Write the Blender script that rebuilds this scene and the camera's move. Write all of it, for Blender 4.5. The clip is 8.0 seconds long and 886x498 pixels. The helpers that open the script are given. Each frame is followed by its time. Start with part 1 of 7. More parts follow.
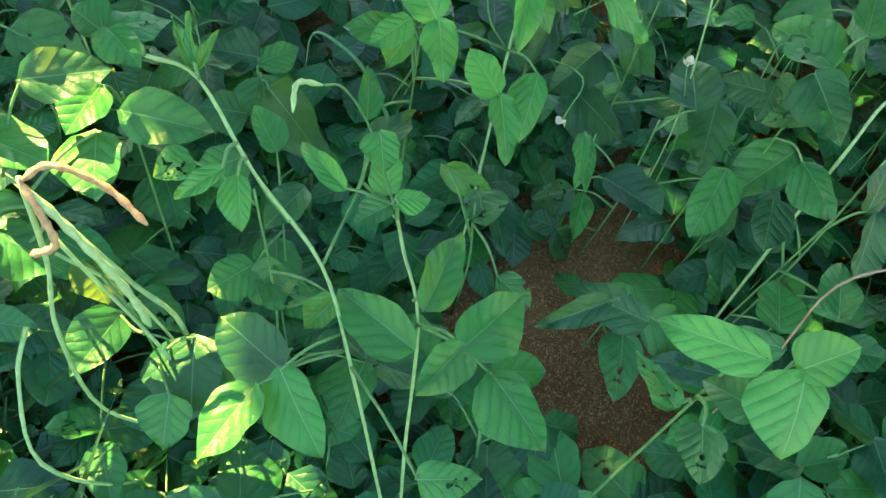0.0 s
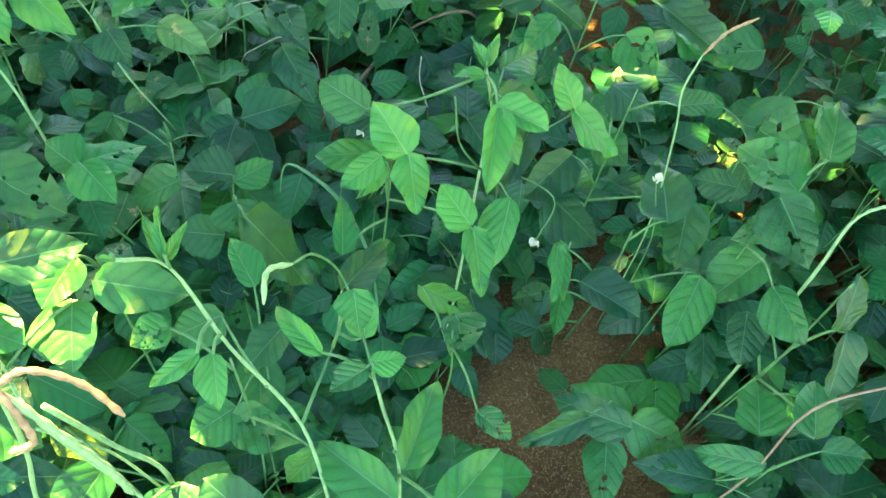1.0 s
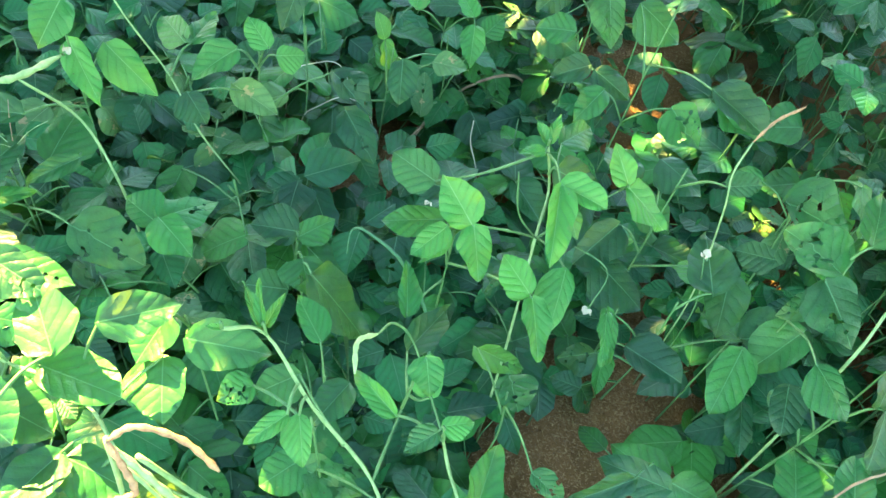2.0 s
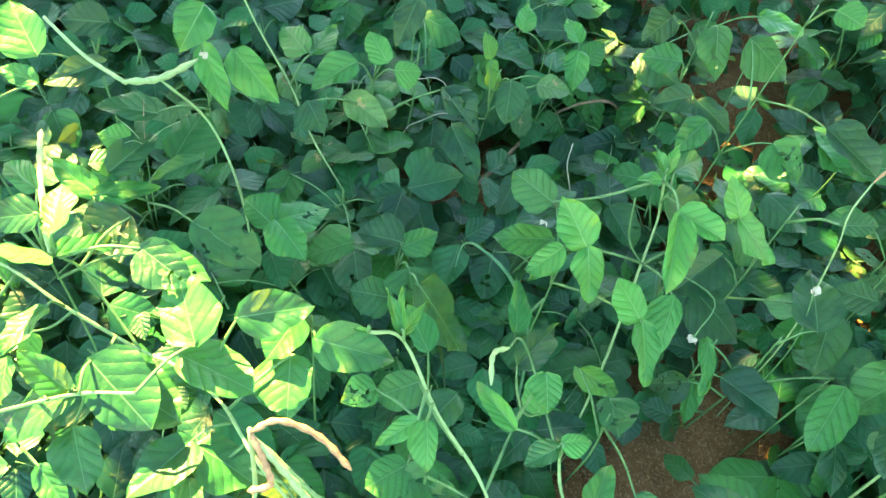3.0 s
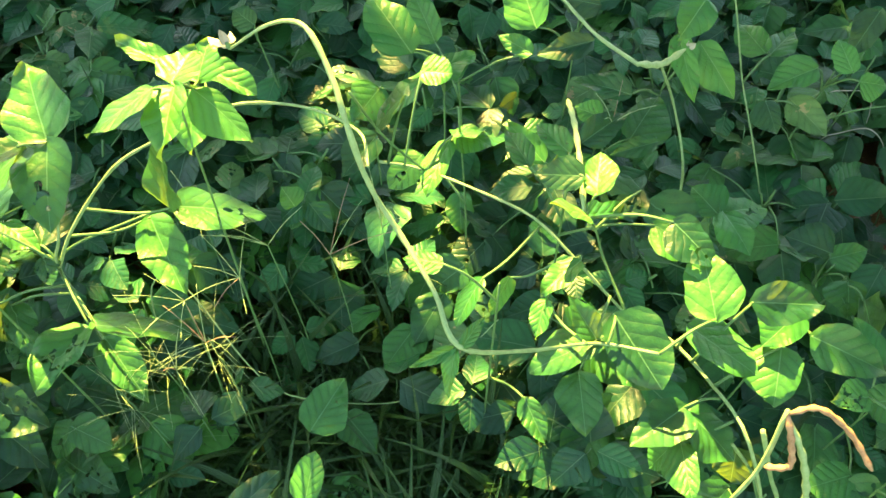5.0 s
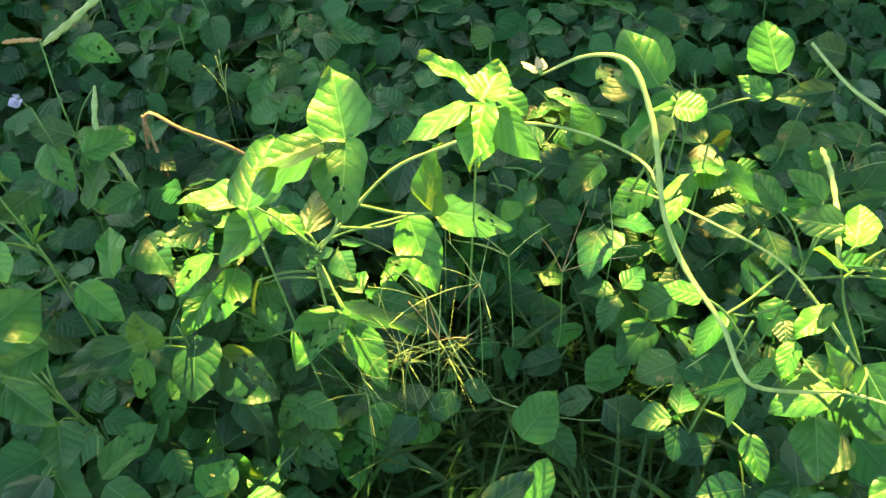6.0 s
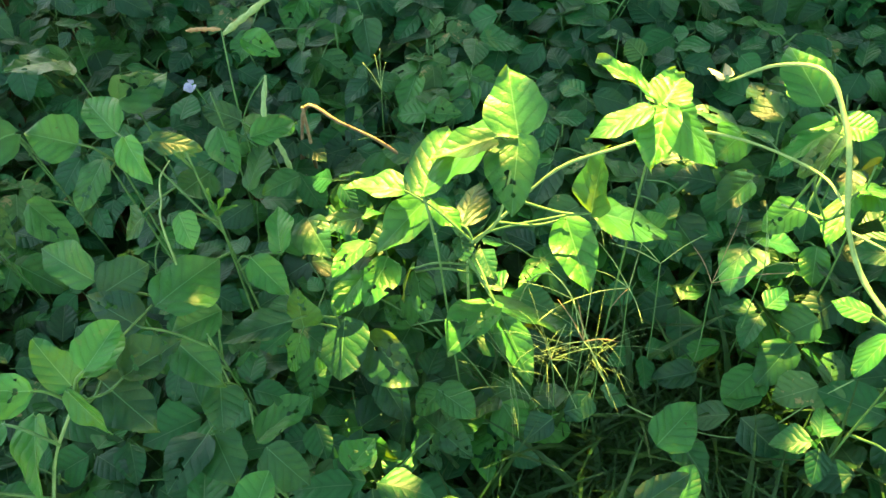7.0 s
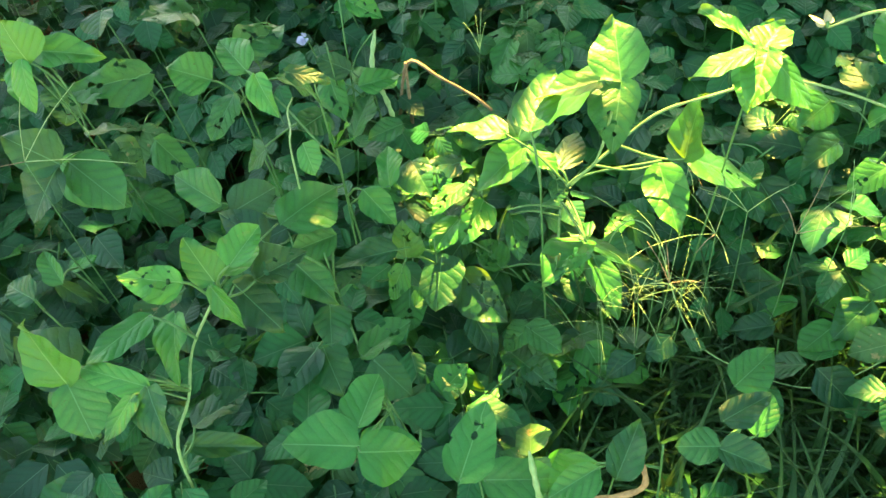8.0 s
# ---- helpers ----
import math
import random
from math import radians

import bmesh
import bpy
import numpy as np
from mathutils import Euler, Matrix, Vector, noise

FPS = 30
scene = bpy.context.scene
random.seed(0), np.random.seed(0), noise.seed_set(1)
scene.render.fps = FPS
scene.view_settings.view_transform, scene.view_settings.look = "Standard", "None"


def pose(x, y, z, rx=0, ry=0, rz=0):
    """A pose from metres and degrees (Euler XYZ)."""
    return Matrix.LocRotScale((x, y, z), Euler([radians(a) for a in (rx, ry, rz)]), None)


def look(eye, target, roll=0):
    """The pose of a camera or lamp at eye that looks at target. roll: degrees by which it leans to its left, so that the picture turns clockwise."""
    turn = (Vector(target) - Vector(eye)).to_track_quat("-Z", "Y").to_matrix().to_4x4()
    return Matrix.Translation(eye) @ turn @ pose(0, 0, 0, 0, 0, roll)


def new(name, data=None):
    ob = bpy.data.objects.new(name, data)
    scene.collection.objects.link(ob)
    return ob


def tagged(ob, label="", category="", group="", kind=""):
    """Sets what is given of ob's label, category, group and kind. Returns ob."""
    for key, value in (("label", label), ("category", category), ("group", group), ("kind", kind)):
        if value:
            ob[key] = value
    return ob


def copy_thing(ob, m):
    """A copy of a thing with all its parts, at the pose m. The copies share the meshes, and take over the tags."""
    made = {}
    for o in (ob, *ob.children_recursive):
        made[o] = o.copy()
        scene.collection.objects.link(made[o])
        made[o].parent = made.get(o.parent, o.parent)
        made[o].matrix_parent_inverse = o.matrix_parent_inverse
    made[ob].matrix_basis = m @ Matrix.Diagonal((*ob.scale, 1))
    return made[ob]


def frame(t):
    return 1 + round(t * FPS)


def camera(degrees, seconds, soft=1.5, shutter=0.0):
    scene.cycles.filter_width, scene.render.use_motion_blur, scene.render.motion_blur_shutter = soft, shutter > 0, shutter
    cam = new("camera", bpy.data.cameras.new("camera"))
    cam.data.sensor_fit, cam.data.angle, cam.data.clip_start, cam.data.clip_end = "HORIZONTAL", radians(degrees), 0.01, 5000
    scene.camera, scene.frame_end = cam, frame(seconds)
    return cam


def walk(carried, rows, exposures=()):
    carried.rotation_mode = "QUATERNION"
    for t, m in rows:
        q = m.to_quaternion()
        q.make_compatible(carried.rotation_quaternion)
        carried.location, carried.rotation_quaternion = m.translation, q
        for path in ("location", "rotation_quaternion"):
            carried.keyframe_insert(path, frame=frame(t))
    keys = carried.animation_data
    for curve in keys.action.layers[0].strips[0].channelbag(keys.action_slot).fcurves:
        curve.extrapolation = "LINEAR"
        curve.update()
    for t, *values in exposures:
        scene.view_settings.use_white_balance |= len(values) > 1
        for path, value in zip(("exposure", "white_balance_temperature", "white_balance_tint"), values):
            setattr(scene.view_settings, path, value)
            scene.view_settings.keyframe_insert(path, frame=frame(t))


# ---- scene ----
cam = camera(56.4, 8.0)
METRES, EYE, TILT, LEAN, TURN = 1.2, 1.20, -58.0, -8.0, 0.0
ROWS = [
    (0.0, 0.0, 0.0, 0.0, 0.0, 0.0, -0.0),
    (0.5, 0.0098, 0.0045, 0.0623, -0.39, 0.42, 1.41),
    (1.0, 0.0183, -0.0092, 0.1285, -0.55, 0.44, 2.48),
    (1.2, 0.0062, -0.0204, 0.1443, -0.74, 0.7, 2.19),
    (2.3, -0.0583, -0.0689, 0.1663, 0.64, 3.3, -0.73),
    (2.5, -0.0777, -0.0714, 0.1644, 1.13, 3.55, -1.53),
    (3.0, -0.1211, -0.0834, 0.162, 2.55, 3.75, -3.58),
    (3.5, -0.1921, -0.0978, 0.1475, 5.18, 3.44, -6.06),
    (4.0, -0.2595, -0.1151, 0.1262, 8.45, 2.66, -8.53),
    (4.5, -0.3336, -0.1406, 0.1117, 12.49, 1.6, -11.36),
    (5.0, -0.407, -0.1819, 0.103, 16.27, 0.79, -14.17),
    (5.2, -0.4456, -0.2016, 0.0967, 17.68, 0.5, -15.65),
    (6.3, -0.5548, -0.2928, 0.0408, 25.63, -0.85, -22.44),
    (6.5, -0.5634, -0.2978, 0.0269, 27.19, -1.07, -23.34),
    (7.0, -0.5887, -0.3286, 0.0025, 29.65, -1.7, -25.2),
    (7.5, -0.5792, -0.3838, -0.0218, 32.13, -2.26, -26.83),
    (8.0, -0.5613, -0.4027, -0.081, 34.27, -4.19, -27.66),
]
EXPOSURES = [(0.0, 3.95, 6750, 3), (1.0, 4.60, 6700, 2), (2.5, 4.80, 6750, 4), (3.5, 4.38, 7000, 8), (4.0, 4.18, 7250, 10), (4.5, 3.98, 7700, 10), (5.2, 3.75, 8100, 8), (6.5, 3.64, 8800, -2), (8.0, 4.02, 8600, -7)]
walk(cam, [(t, pose(0, 0, EYE, TILT, LEAN, TURN) @ pose(METRES * x, METRES * y, METRES * z, 90 + pitch, roll, yaw)) for t, x, y, z, yaw, pitch, roll in ROWS], EXPOSURES)

# ---- light: a low, warm sun from the left, and a clear sky ----
SUN_AZIMUTH, SUN_HEIGHT = 40.0, 44.0        # degrees to the left of the y axis, and above the ground
SUN_WAY = Vector((-math.sin(radians(SUN_AZIMUTH)) * math.cos(radians(SUN_HEIGHT)),
                  math.cos(radians(SUN_AZIMUTH)) * math.cos(radians(SUN_HEIGHT)), math.sin(radians(SUN_HEIGHT))))
world = bpy.data.worlds.new("sky")
scene.world = world
world.use_nodes = True
sky = world.node_tree.nodes.new("ShaderNodeTexSky")
sky.sky_type, sky.sun_disc = "NISHITA", False
sky.sun_elevation, sky.sun_rotation = radians(SUN_HEIGHT), radians(-SUN_AZIMUTH)
world.node_tree.links.new(sky.outputs[0], world.node_tree.nodes["Background"].inputs[0])
world.node_tree.nodes["Background"].inputs[1].default_value = 0.078
sun = new("sun", bpy.data.lights.new("sun", "SUN"))
sun.data.energy, sun.data.angle, sun.data.color = 5.0, radians(0.5), (1.0, 0.69, 0.25)
sun.matrix_world = look(SUN_WAY * 20, (0, 0, 0))


# ---- materials ----
class Nodes:
    """A small helper to write node materials in few lines."""

    def __init__(self, name):
        self.mat = bpy.data.materials.new(name)
        self.mat.use_nodes = True
        self.tree = self.mat.node_tree
        self.out = self.tree.nodes["Material Output"]
        self.bsdf = self.tree.nodes["Principled BSDF"]

    def put(self, socket, value):
        if isinstance(value, bpy.types.NodeSocket):
            self.tree.links.new(value, socket)
        elif value is not None:
            socket.default_value = value

    def node(self, kind, *values, out=0, **settings):
        n = self.tree.nodes.new("ShaderNode" + kind)
        for key, value in settings.items():
            setattr(n, key, value)
        for socket, value in zip(n.inputs, values):
            self.put(socket, value)
        return n.outputs[out]

    def math(self, operation, a, b=None, c=None):
        return self.node("Math", a, b, c, operation=operation)

    def noise(self, at, scale, detail=3.0, rough=0.6):
        n = self.tree.nodes.new("ShaderNodeTexNoise")
        self.put(n.inputs["Vector"], at)
        n.inputs["Scale"].default_value, n.inputs["Detail"].default_value, n.inputs["Roughness"].default_value = scale, detail, rough
        return n.outputs["Fac"]

    def ramp(self, fac, *stops):
        n = self.tree.nodes.new("ShaderNodeValToRGB")
        while len(n.color_ramp.elements) < len(stops):
            n.color_ramp.elements.new(0.5)
        for e, (at, colour) in zip(n.color_ramp.elements, stops):
            e.position, e.color = at, (*colour, 1)
        self.put(n.inputs[0], fac)
        return n.outputs[0]

    def mix(self, fac, a, b, blend="MIX"):
        n = self.tree.nodes.new("ShaderNodeMix")
        n.data_type, n.blend_type = "RGBA", blend
        self.put(n.inputs["Factor"], fac)
        self.put(n.inputs["A"], (*a, 1) if isinstance(a, tuple) else a)
        self.put(n.inputs["B"], (*b, 1) if isinstance(b, tuple) else b)
        return n.outputs["Result"]

    def bump(self, height, strength, distance):
        n = self.tree.nodes.new("ShaderNodeBump")
        n.inputs["Strength"].default_value, n.inputs["Distance"].default_value = strength, distance
        self.put(n.inputs["Height"], height)
        return n.outputs["Normal"]


def leaf_material(name, dark, light, vein, glow, gloss=0.30, spots=0.0, stuff=False):
    """A thin leaf with a pale midrib, side veins, blotches, relief whose creases are also shaded in the colour, and
    light that shines through it. Its UV runs base to tip (u) and across (v).
    """
    k = Nodes(name)
    uv = k.node("UVMap", uv_map="leaf")
    sep = k.tree.nodes.new("ShaderNodeSeparateXYZ")
    k.put(sep.inputs[0], uv)
    u, v = sep.outputs[0], sep.outputs[1]
    side = k.math("ABSOLUTE", k.math("SUBTRACT", v, 0.5))
    rnd = k.node("NewGeometry", out="Random Per Island") if stuff else k.node("ObjectInfo", out="Random")
    place = k.node("NewGeometry", out="Position")
    rib = k.math("LESS_THAN", side, k.math("MULTIPLY_ADD", u, -0.006, 0.010))
    bent = k.math("MULTIPLY_ADD", k.noise(place, 45.0, 2.0), 0.10, u)
    wave = k.math("FRACT", k.math("MULTIPLY", k.math("SUBTRACT", bent, k.math("MULTIPLY", side, 0.85)), 5.5))
    bow = k.math("ABSOLUTE", k.math("SUBTRACT", wave, 0.5))
    lateral = k.math("SMOOTH_MIN", k.math("MULTIPLY", bow, 8.0), 1.0, 0.3)
    veins = k.math("MAXIMUM", rib, k.math("MULTIPLY", k.math("SUBTRACT", 1.0, lateral), 0.3))
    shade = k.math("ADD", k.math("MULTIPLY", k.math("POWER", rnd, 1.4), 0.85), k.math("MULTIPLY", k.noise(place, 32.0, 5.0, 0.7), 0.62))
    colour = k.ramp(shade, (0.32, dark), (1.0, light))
    fine = k.noise(place, 420.0, 2.0)
    colour = k.mix(k.math("MULTIPLY", fine, 0.30), colour, tuple(0.45 * c for c in dark))
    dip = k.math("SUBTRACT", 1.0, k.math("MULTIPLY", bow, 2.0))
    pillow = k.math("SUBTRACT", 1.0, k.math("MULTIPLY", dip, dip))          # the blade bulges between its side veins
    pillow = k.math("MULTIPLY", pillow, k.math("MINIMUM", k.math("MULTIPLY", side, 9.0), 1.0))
    # shading of the creases put into the colour, as the bump alone is weak
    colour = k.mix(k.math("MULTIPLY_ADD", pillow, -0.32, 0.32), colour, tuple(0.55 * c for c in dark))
    colour = k.mix(k.math("MULTIPLY", rib, 0.45), colour, vein)
    colour = k.mix(k.math("MULTIPLY", veins, 0.08), colour, vein)
    worn = k.math("GREATER_THAN", k.math("ADD", k.noise(place, 95.0, 3.0, 0.7), k.math("MULTIPLY", rnd, 0.06)), 0.745)
    colour = k.mix(k.math("MULTIPLY", worn, 0.75), colour, (0.045, 0.035, 0.015))
    pale = k.math("GREATER_THAN", k.math("ADD", k.noise(place, 14.0, 4.0, 0.65), k.math("MULTIPLY", rnd, 0.10)), 0.74)
    colour = k.mix(k.math("MULTIPLY", pale, 0.45), colour, (0.12, 0.20, 0.05))
    if spots:
        blotch = k.noise(place, 30.0, 5.0, 0.75)
        colour = k.mix(k.math("MULTIPLY", k.math("GREATER_THAN", blotch, 1.0 - spots), 0.85), colour, (0.33, 0.24, 0.10))
    k.put(k.bsdf.inputs["Base Color"], colour)
    k.put(k.bsdf.inputs["Roughness"], k.math("MULTIPLY_ADD", fine, 0.25, gloss))
    k.bsdf.inputs["Specular IOR Level"].default_value = 0.30
    height = k.math("ADD", k.math("MULTIPLY", pillow, 0.55), k.math("MULTIPLY", k.noise(place, 60.0), 1.3))
    normal = k.bump(height, 0.50, 0.0030)
    k.put(k.bsdf.inputs["Normal"], normal)
    thin = k.tree.nodes.new("ShaderNodeBsdfTranslucent")
    k.put(thin.inputs["Color"], k.mix(0.5, colour, glow))
    k.put(thin.inputs["Normal"], normal)
    both = k.node("MixShader", 0.28, k.bsdf.outputs[0], thin.outputs[0])
    k.put(k.out.inputs[0], both)
    return k.mat


def stem_material(name, a, b, scale=60.0, gloss=0.5):
    k = Nodes(name)
    place = k.node("NewGeometry", out="Position")
    grain = k.noise(place, scale, 4.0)
    k.put(k.bsdf.inputs["Base Color"], k.ramp(grain, (0.3, a), (0.7, b)))
    k.put(k.bsdf.inputs["Roughness"], k.math("MULTIPLY_ADD", k.noise(place, 300.0), 0.3, gloss))
    k.put(k.bsdf.inputs["Normal"], k.bump(k.noise(place, 500.0), 0.4, 0.001))
    k.bsdf.inputs["Subsurface Weight"].default_value = 0.0
    return k.mat


def soil_material():
    k = Nodes("soil")
    place = k.node("NewGeometry", out="Position")
    broad, mid, fine = k.noise(place, 3.0, 4.0), k.noise(place, 35.0, 5.0, 0.7), k.noise(place, 260.0, 4.0, 0.7)
    colour = k.ramp(k.math("ADD", k.math("MULTIPLY", broad, 0.5), k.math("MULTIPLY", mid, 0.5)), (0.35, (0.115, 0.062, 0.020)), (0.5, (0.20, 0.115, 0.038)), (0.68, (0.29, 0.180, 0.066)))
    colour = k.mix(k.math("MULTIPLY", fine, 0.6), colour, (0.09, 0.045, 0.022))
    k.put(k.bsdf.inputs["Base Color"], colour)
    k.bsdf.inputs["Roughness"].default_value = 0.95
    k.bsdf.inputs["Specular IOR Level"].default_value = 0.15
    k.put(k.bsdf.inputs["Normal"], k.bump(k.math("ADD", mid, k.math("MULTIPLY", fine, 0.6)), 0.9, 0.008))
    return k.mat


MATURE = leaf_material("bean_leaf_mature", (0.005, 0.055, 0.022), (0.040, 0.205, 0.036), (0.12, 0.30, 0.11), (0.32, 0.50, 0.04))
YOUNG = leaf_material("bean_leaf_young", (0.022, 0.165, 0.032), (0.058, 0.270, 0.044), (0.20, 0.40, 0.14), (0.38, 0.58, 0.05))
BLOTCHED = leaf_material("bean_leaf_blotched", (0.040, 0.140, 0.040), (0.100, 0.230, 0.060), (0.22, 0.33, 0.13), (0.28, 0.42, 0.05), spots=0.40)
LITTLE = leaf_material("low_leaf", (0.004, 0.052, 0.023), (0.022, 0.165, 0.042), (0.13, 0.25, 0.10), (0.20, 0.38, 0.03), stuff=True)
BLADE = leaf_material("grass_blade", (0.006, 0.040, 0.012), (0.026, 0.100, 0.022), (0.15, 0.28, 0.10), (0.26, 0.42, 0.05), stuff=True)
STALK = stem_material("green_stalk", (0.040, 0.130, 0.030), (0.095, 0.220, 0.055))
BLADE_PLAIN = stem_material("plain_blade", (0.03, 0.12, 0.04), (0.06, 0.18, 0.06))
VINE = stem_material("pale_vine", (0.13, 0.25, 0.075), (0.24, 0.38, 0.13), 90.0)
WOODY = stem_material("brown_stalk", (0.16, 0.10, 0.05), (0.30, 0.22, 0.12), 80.0, 0.7)
STRAW = stem_material("dry_straw", (0.22, 0.14, 0.07), (0.36, 0.26, 0.14), 120.0, 0.7)
POD_GREEN = stem_material("green_pod_skin", (0.17, 0.30, 0.09), (0.28, 0.40, 0.15), 100.0, 0.45)
POD_DRY = stem_material("dry_pod_skin", (0.20, 0.110, 0.040), (0.42, 0.260, 0.105), 120.0, 0.6)
HUSK = stem_material("brown_husk", (0.09, 0.048, 0.018), (0.40, 0.265, 0.115), 160.0, 0.8)
PETAL = stem_material("pale_petal", (0.30, 0.29, 0.16), (0.44, 0.42, 0.28), 150.0, 0.6)
PETAL_BLUE = stem_material("lilac_petal", (0.26, 0.27, 0.46), (0.45, 0.45, 0.58), 150.0, 0.6)
SOIL = soil_material()


# ---- shapes ----
def mesh_of(name, verts, faces, material, uvs=None, smooth=True):
    me = bpy.data.meshes.new(name)
    me.from_pydata([tuple(p) for p in verts], [], faces)
    if uvs is not None:
        layer = me.uv_layers.new(name="leaf")
        layer.data.foreach_set("uv", [c for f in faces for i in f for c in uvs[i]])
    me.polygons.foreach_set("use_smooth", [smooth] * len(me.polygons))
    me.materials.append(material)
    return me


def outline(u, full, point=1.0):
    """Half width of a bean leaflet at u from its broad base (0) to its pointed tip (1)."""
    peak = 0.45 / (0.45 + point)
    return max(0.004, 0.413 * (max(u, 0.0) / peak) ** 0.45 * (max(1.0 - u, 0.0) / (1.0 - peak)) ** point * full)


def leaflet_data(name, seed, rows=12, across=8, skew=0.0, fold=0.10, droop=0.12, holes=0, bite=0, width=0.80):
    """One leaflet, 1 long along +y, facing +z: folded along its midrib, drooping to the tip, puckered between the veins, with gnawed holes."""
    r = random.Random(seed)
    verts, uvs, faces = [], [], []
    phase = r.uniform(0, 6)
    point = r.uniform(0.72, 0.98)
    curl = r.uniform(0.030, 0.070)
    lobe = {side: (r.uniform(0.03, 0.09), r.uniform(0, 6.28), r.uniform(0.92, 1.08)) for side in (-1, 1)}     # how each half departs from a smooth oval
    for i in range(rows + 1):
        u = i / rows
        for j in range(across + 1):
            s = 2 * j / across - 1
            w = outline(u, width / 0.82, point) * (1 + skew * s)
            deep, turn, full = lobe[1 if s > 0 else -1]
            w *= full * (1 + deep * math.sin(8 * u + turn)) + 0.02 * math.sin(23 * u - phase)
            x = s * w
            z = fold * abs(x) * 1.6 - droop * u * u - 0.55 * droop * (x * 2) ** 2
            z += 0.015 * math.sin(5.0 * 2 * math.pi * (u - abs(x) * 0.75)) * min(1, abs(s) * 2.2) * (1 - abs(s) ** 3) * (1 - 0.7 * u)
            z += curl * math.sin(5 * u + phase) * s + 0.7 * curl * math.sin(12 * u + 2 * phase + 2 * s) * s * s
            y = u - (0.05 * s * s if u < 0.15 else 0.0) * (0.15 - u) / 0.15
            verts.append([x, y, z])
            uvs.append((u, 0.5 + x))
    for i in range(rows):
        for j in range(across):
            a = i * (across + 1) + j
            faces.append((a, a + 1, a + across + 2, a + across + 1))
    pits = []
    for _ in range(holes):
        pits.append((r.uniform(-0.26, 0.26), r.uniform(0.15, 0.8), r.uniform(0.015, 0.040) * r.choice((1, 1, 1.4))))
    for _ in range(bite):
        u = r.uniform(0.25, 0.85)
        pits.append((r.choice((-1, 1)) * outline(u, width / 0.82) * 1.05, u, r.uniform(0.06, 0.13)))
    gone = set()
    for cx, cy, rad in pits:
        if rad < 0.06 and rows > 15:
            n = min(range(len(verts)), key=lambda i: (verts[i][0] - cx) ** 2 + (verts[i][1] - cy) ** 2)
            i, j = divmod(n, across + 1)
            if not (1 < i < rows - 1 and 1 < j < across - 1):
                continue
            cx, cy = verts[n][:2]
            gone.add(n)
            for di in (-1, 0, 1):
                for dj in (-1, 0, 1):
                    p = verts[(i + di) * (across + 1) + j + dj]
                    dist = math.hypot(p[0] - cx, p[1] - cy)
                    if dist > 1e-6:
                        near = rad * r.uniform(0.75, 1.25) / dist
                        p[0], p[1] = cx + (p[0] - cx) * near, cy + (p[1] - cy) * near
            continue
        for n, p in enumerate(verts):
            dx, dy = p[0] - cx, p[1] - cy
            dist = math.hypot(dx, dy)
            rough = rad * (1 + 0.25 * math.sin(3 * math.atan2(dy, dx) + cx * 40))
            if dist < 0.55 * rough:
                gone.add(n)
            elif dist < 1.35 * rough:
                p[0], p[1] = cx + dx / dist * rough, cy + dy / dist * rough
    faces = [f for f in faces if not any(i in gone for i in f)]
    used = sorted({i for f in faces for i in f})
    index = {old: n for n, old in enumerate(used)}
    return [verts[i] for i in used], [tuple(index[i] for i in f) for f in faces], [uvs[i] for i in used]


def glide(points, steps):
    """Points on a smooth line through the given ones."""
    p = [Vector(q) for q in points]
    if len(p) == 2:
        return [p[0].lerp(p[1], i / steps) for i in range(steps + 1)]
    p = [2 * p[0] - p[1], *p, 2 * p[-1] - p[-2]]
    made = []
    for a, b, c, d in zip(p, p[1:], p[2:], p[3:]):
        for i in range(steps):
            t = i / steps
            made.append(0.5 * ((2 * b) + (c - a) * t + (2 * a - 5 * b + 4 * c - d) * t * t + (3 * b - a - 3 * c + d) * t ** 3))
    return made + [p[-2]]


def tube_data(points, radii, sides=6, steps=5, knots=0.0, seed=0):
    """A round rod along the points; radii: at its start and its end, or one for every point. knots: swollen joints."""
    r = random.Random(seed)
    line = glide(points, steps)
    n = len(line)
    verts, faces = [], []
    across = None
    for i, q in enumerate(line):
        way = (line[min(i + 1, n - 1)] - line[max(i - 1, 0)]).normalized()
        across = (across - way * across.dot(way)).normalized() if across else way.orthogonal().normalized()
        other = way.cross(across)
        f = i / (n - 1) * (len(radii) - 1)
        k = min(int(f), len(radii) - 2)
        rad = radii[k] + (radii[k + 1] - radii[k]) * (f - k)
        rad *= 1 + knots * r.uniform(-0.5, 1.0)
        for j in range(sides):
            a = 2 * math.pi * j / sides
            verts.append(q + rad * (across * math.cos(a) + other * math.sin(a)))
        if i:
            for j in range(sides):
                a, b = (i - 1) * sides + j, (i - 1) * sides + (j + 1) % sides
                faces.append((a, b, b + sides, a + sides))
    faces.append(tuple(range(sides))[::-1])
    faces.append(tuple(range((n - 1) * sides, n * sides)))
    return verts, faces


def part(name, data, parent, label="", at=None):
    """Links a mesh as one part under a thing or a part. at: its pose in the thing's space."""
    ob = new(name, data)
    ob.parent = parent
    if at is not None:
        ob.matrix_basis = at
    return tagged(ob, label)


def thing(name, at, label, category, group=""):
    ob = new(name)
    ob.location = at
    ob.empty_display_size = 0.05
    return tagged(ob, label, category, group)


def rod(name, points, radii, material, parent, label="", **more):
    base = parent_base(parent)
    verts, faces = tube_data([Vector(p) - base for p in points], radii, **more)
    return part(name, mesh_of(name, verts, faces, material), parent, label)


def parent_base(ob):
    while ob.parent:
        ob = ob.parent
    return ob.location.copy()


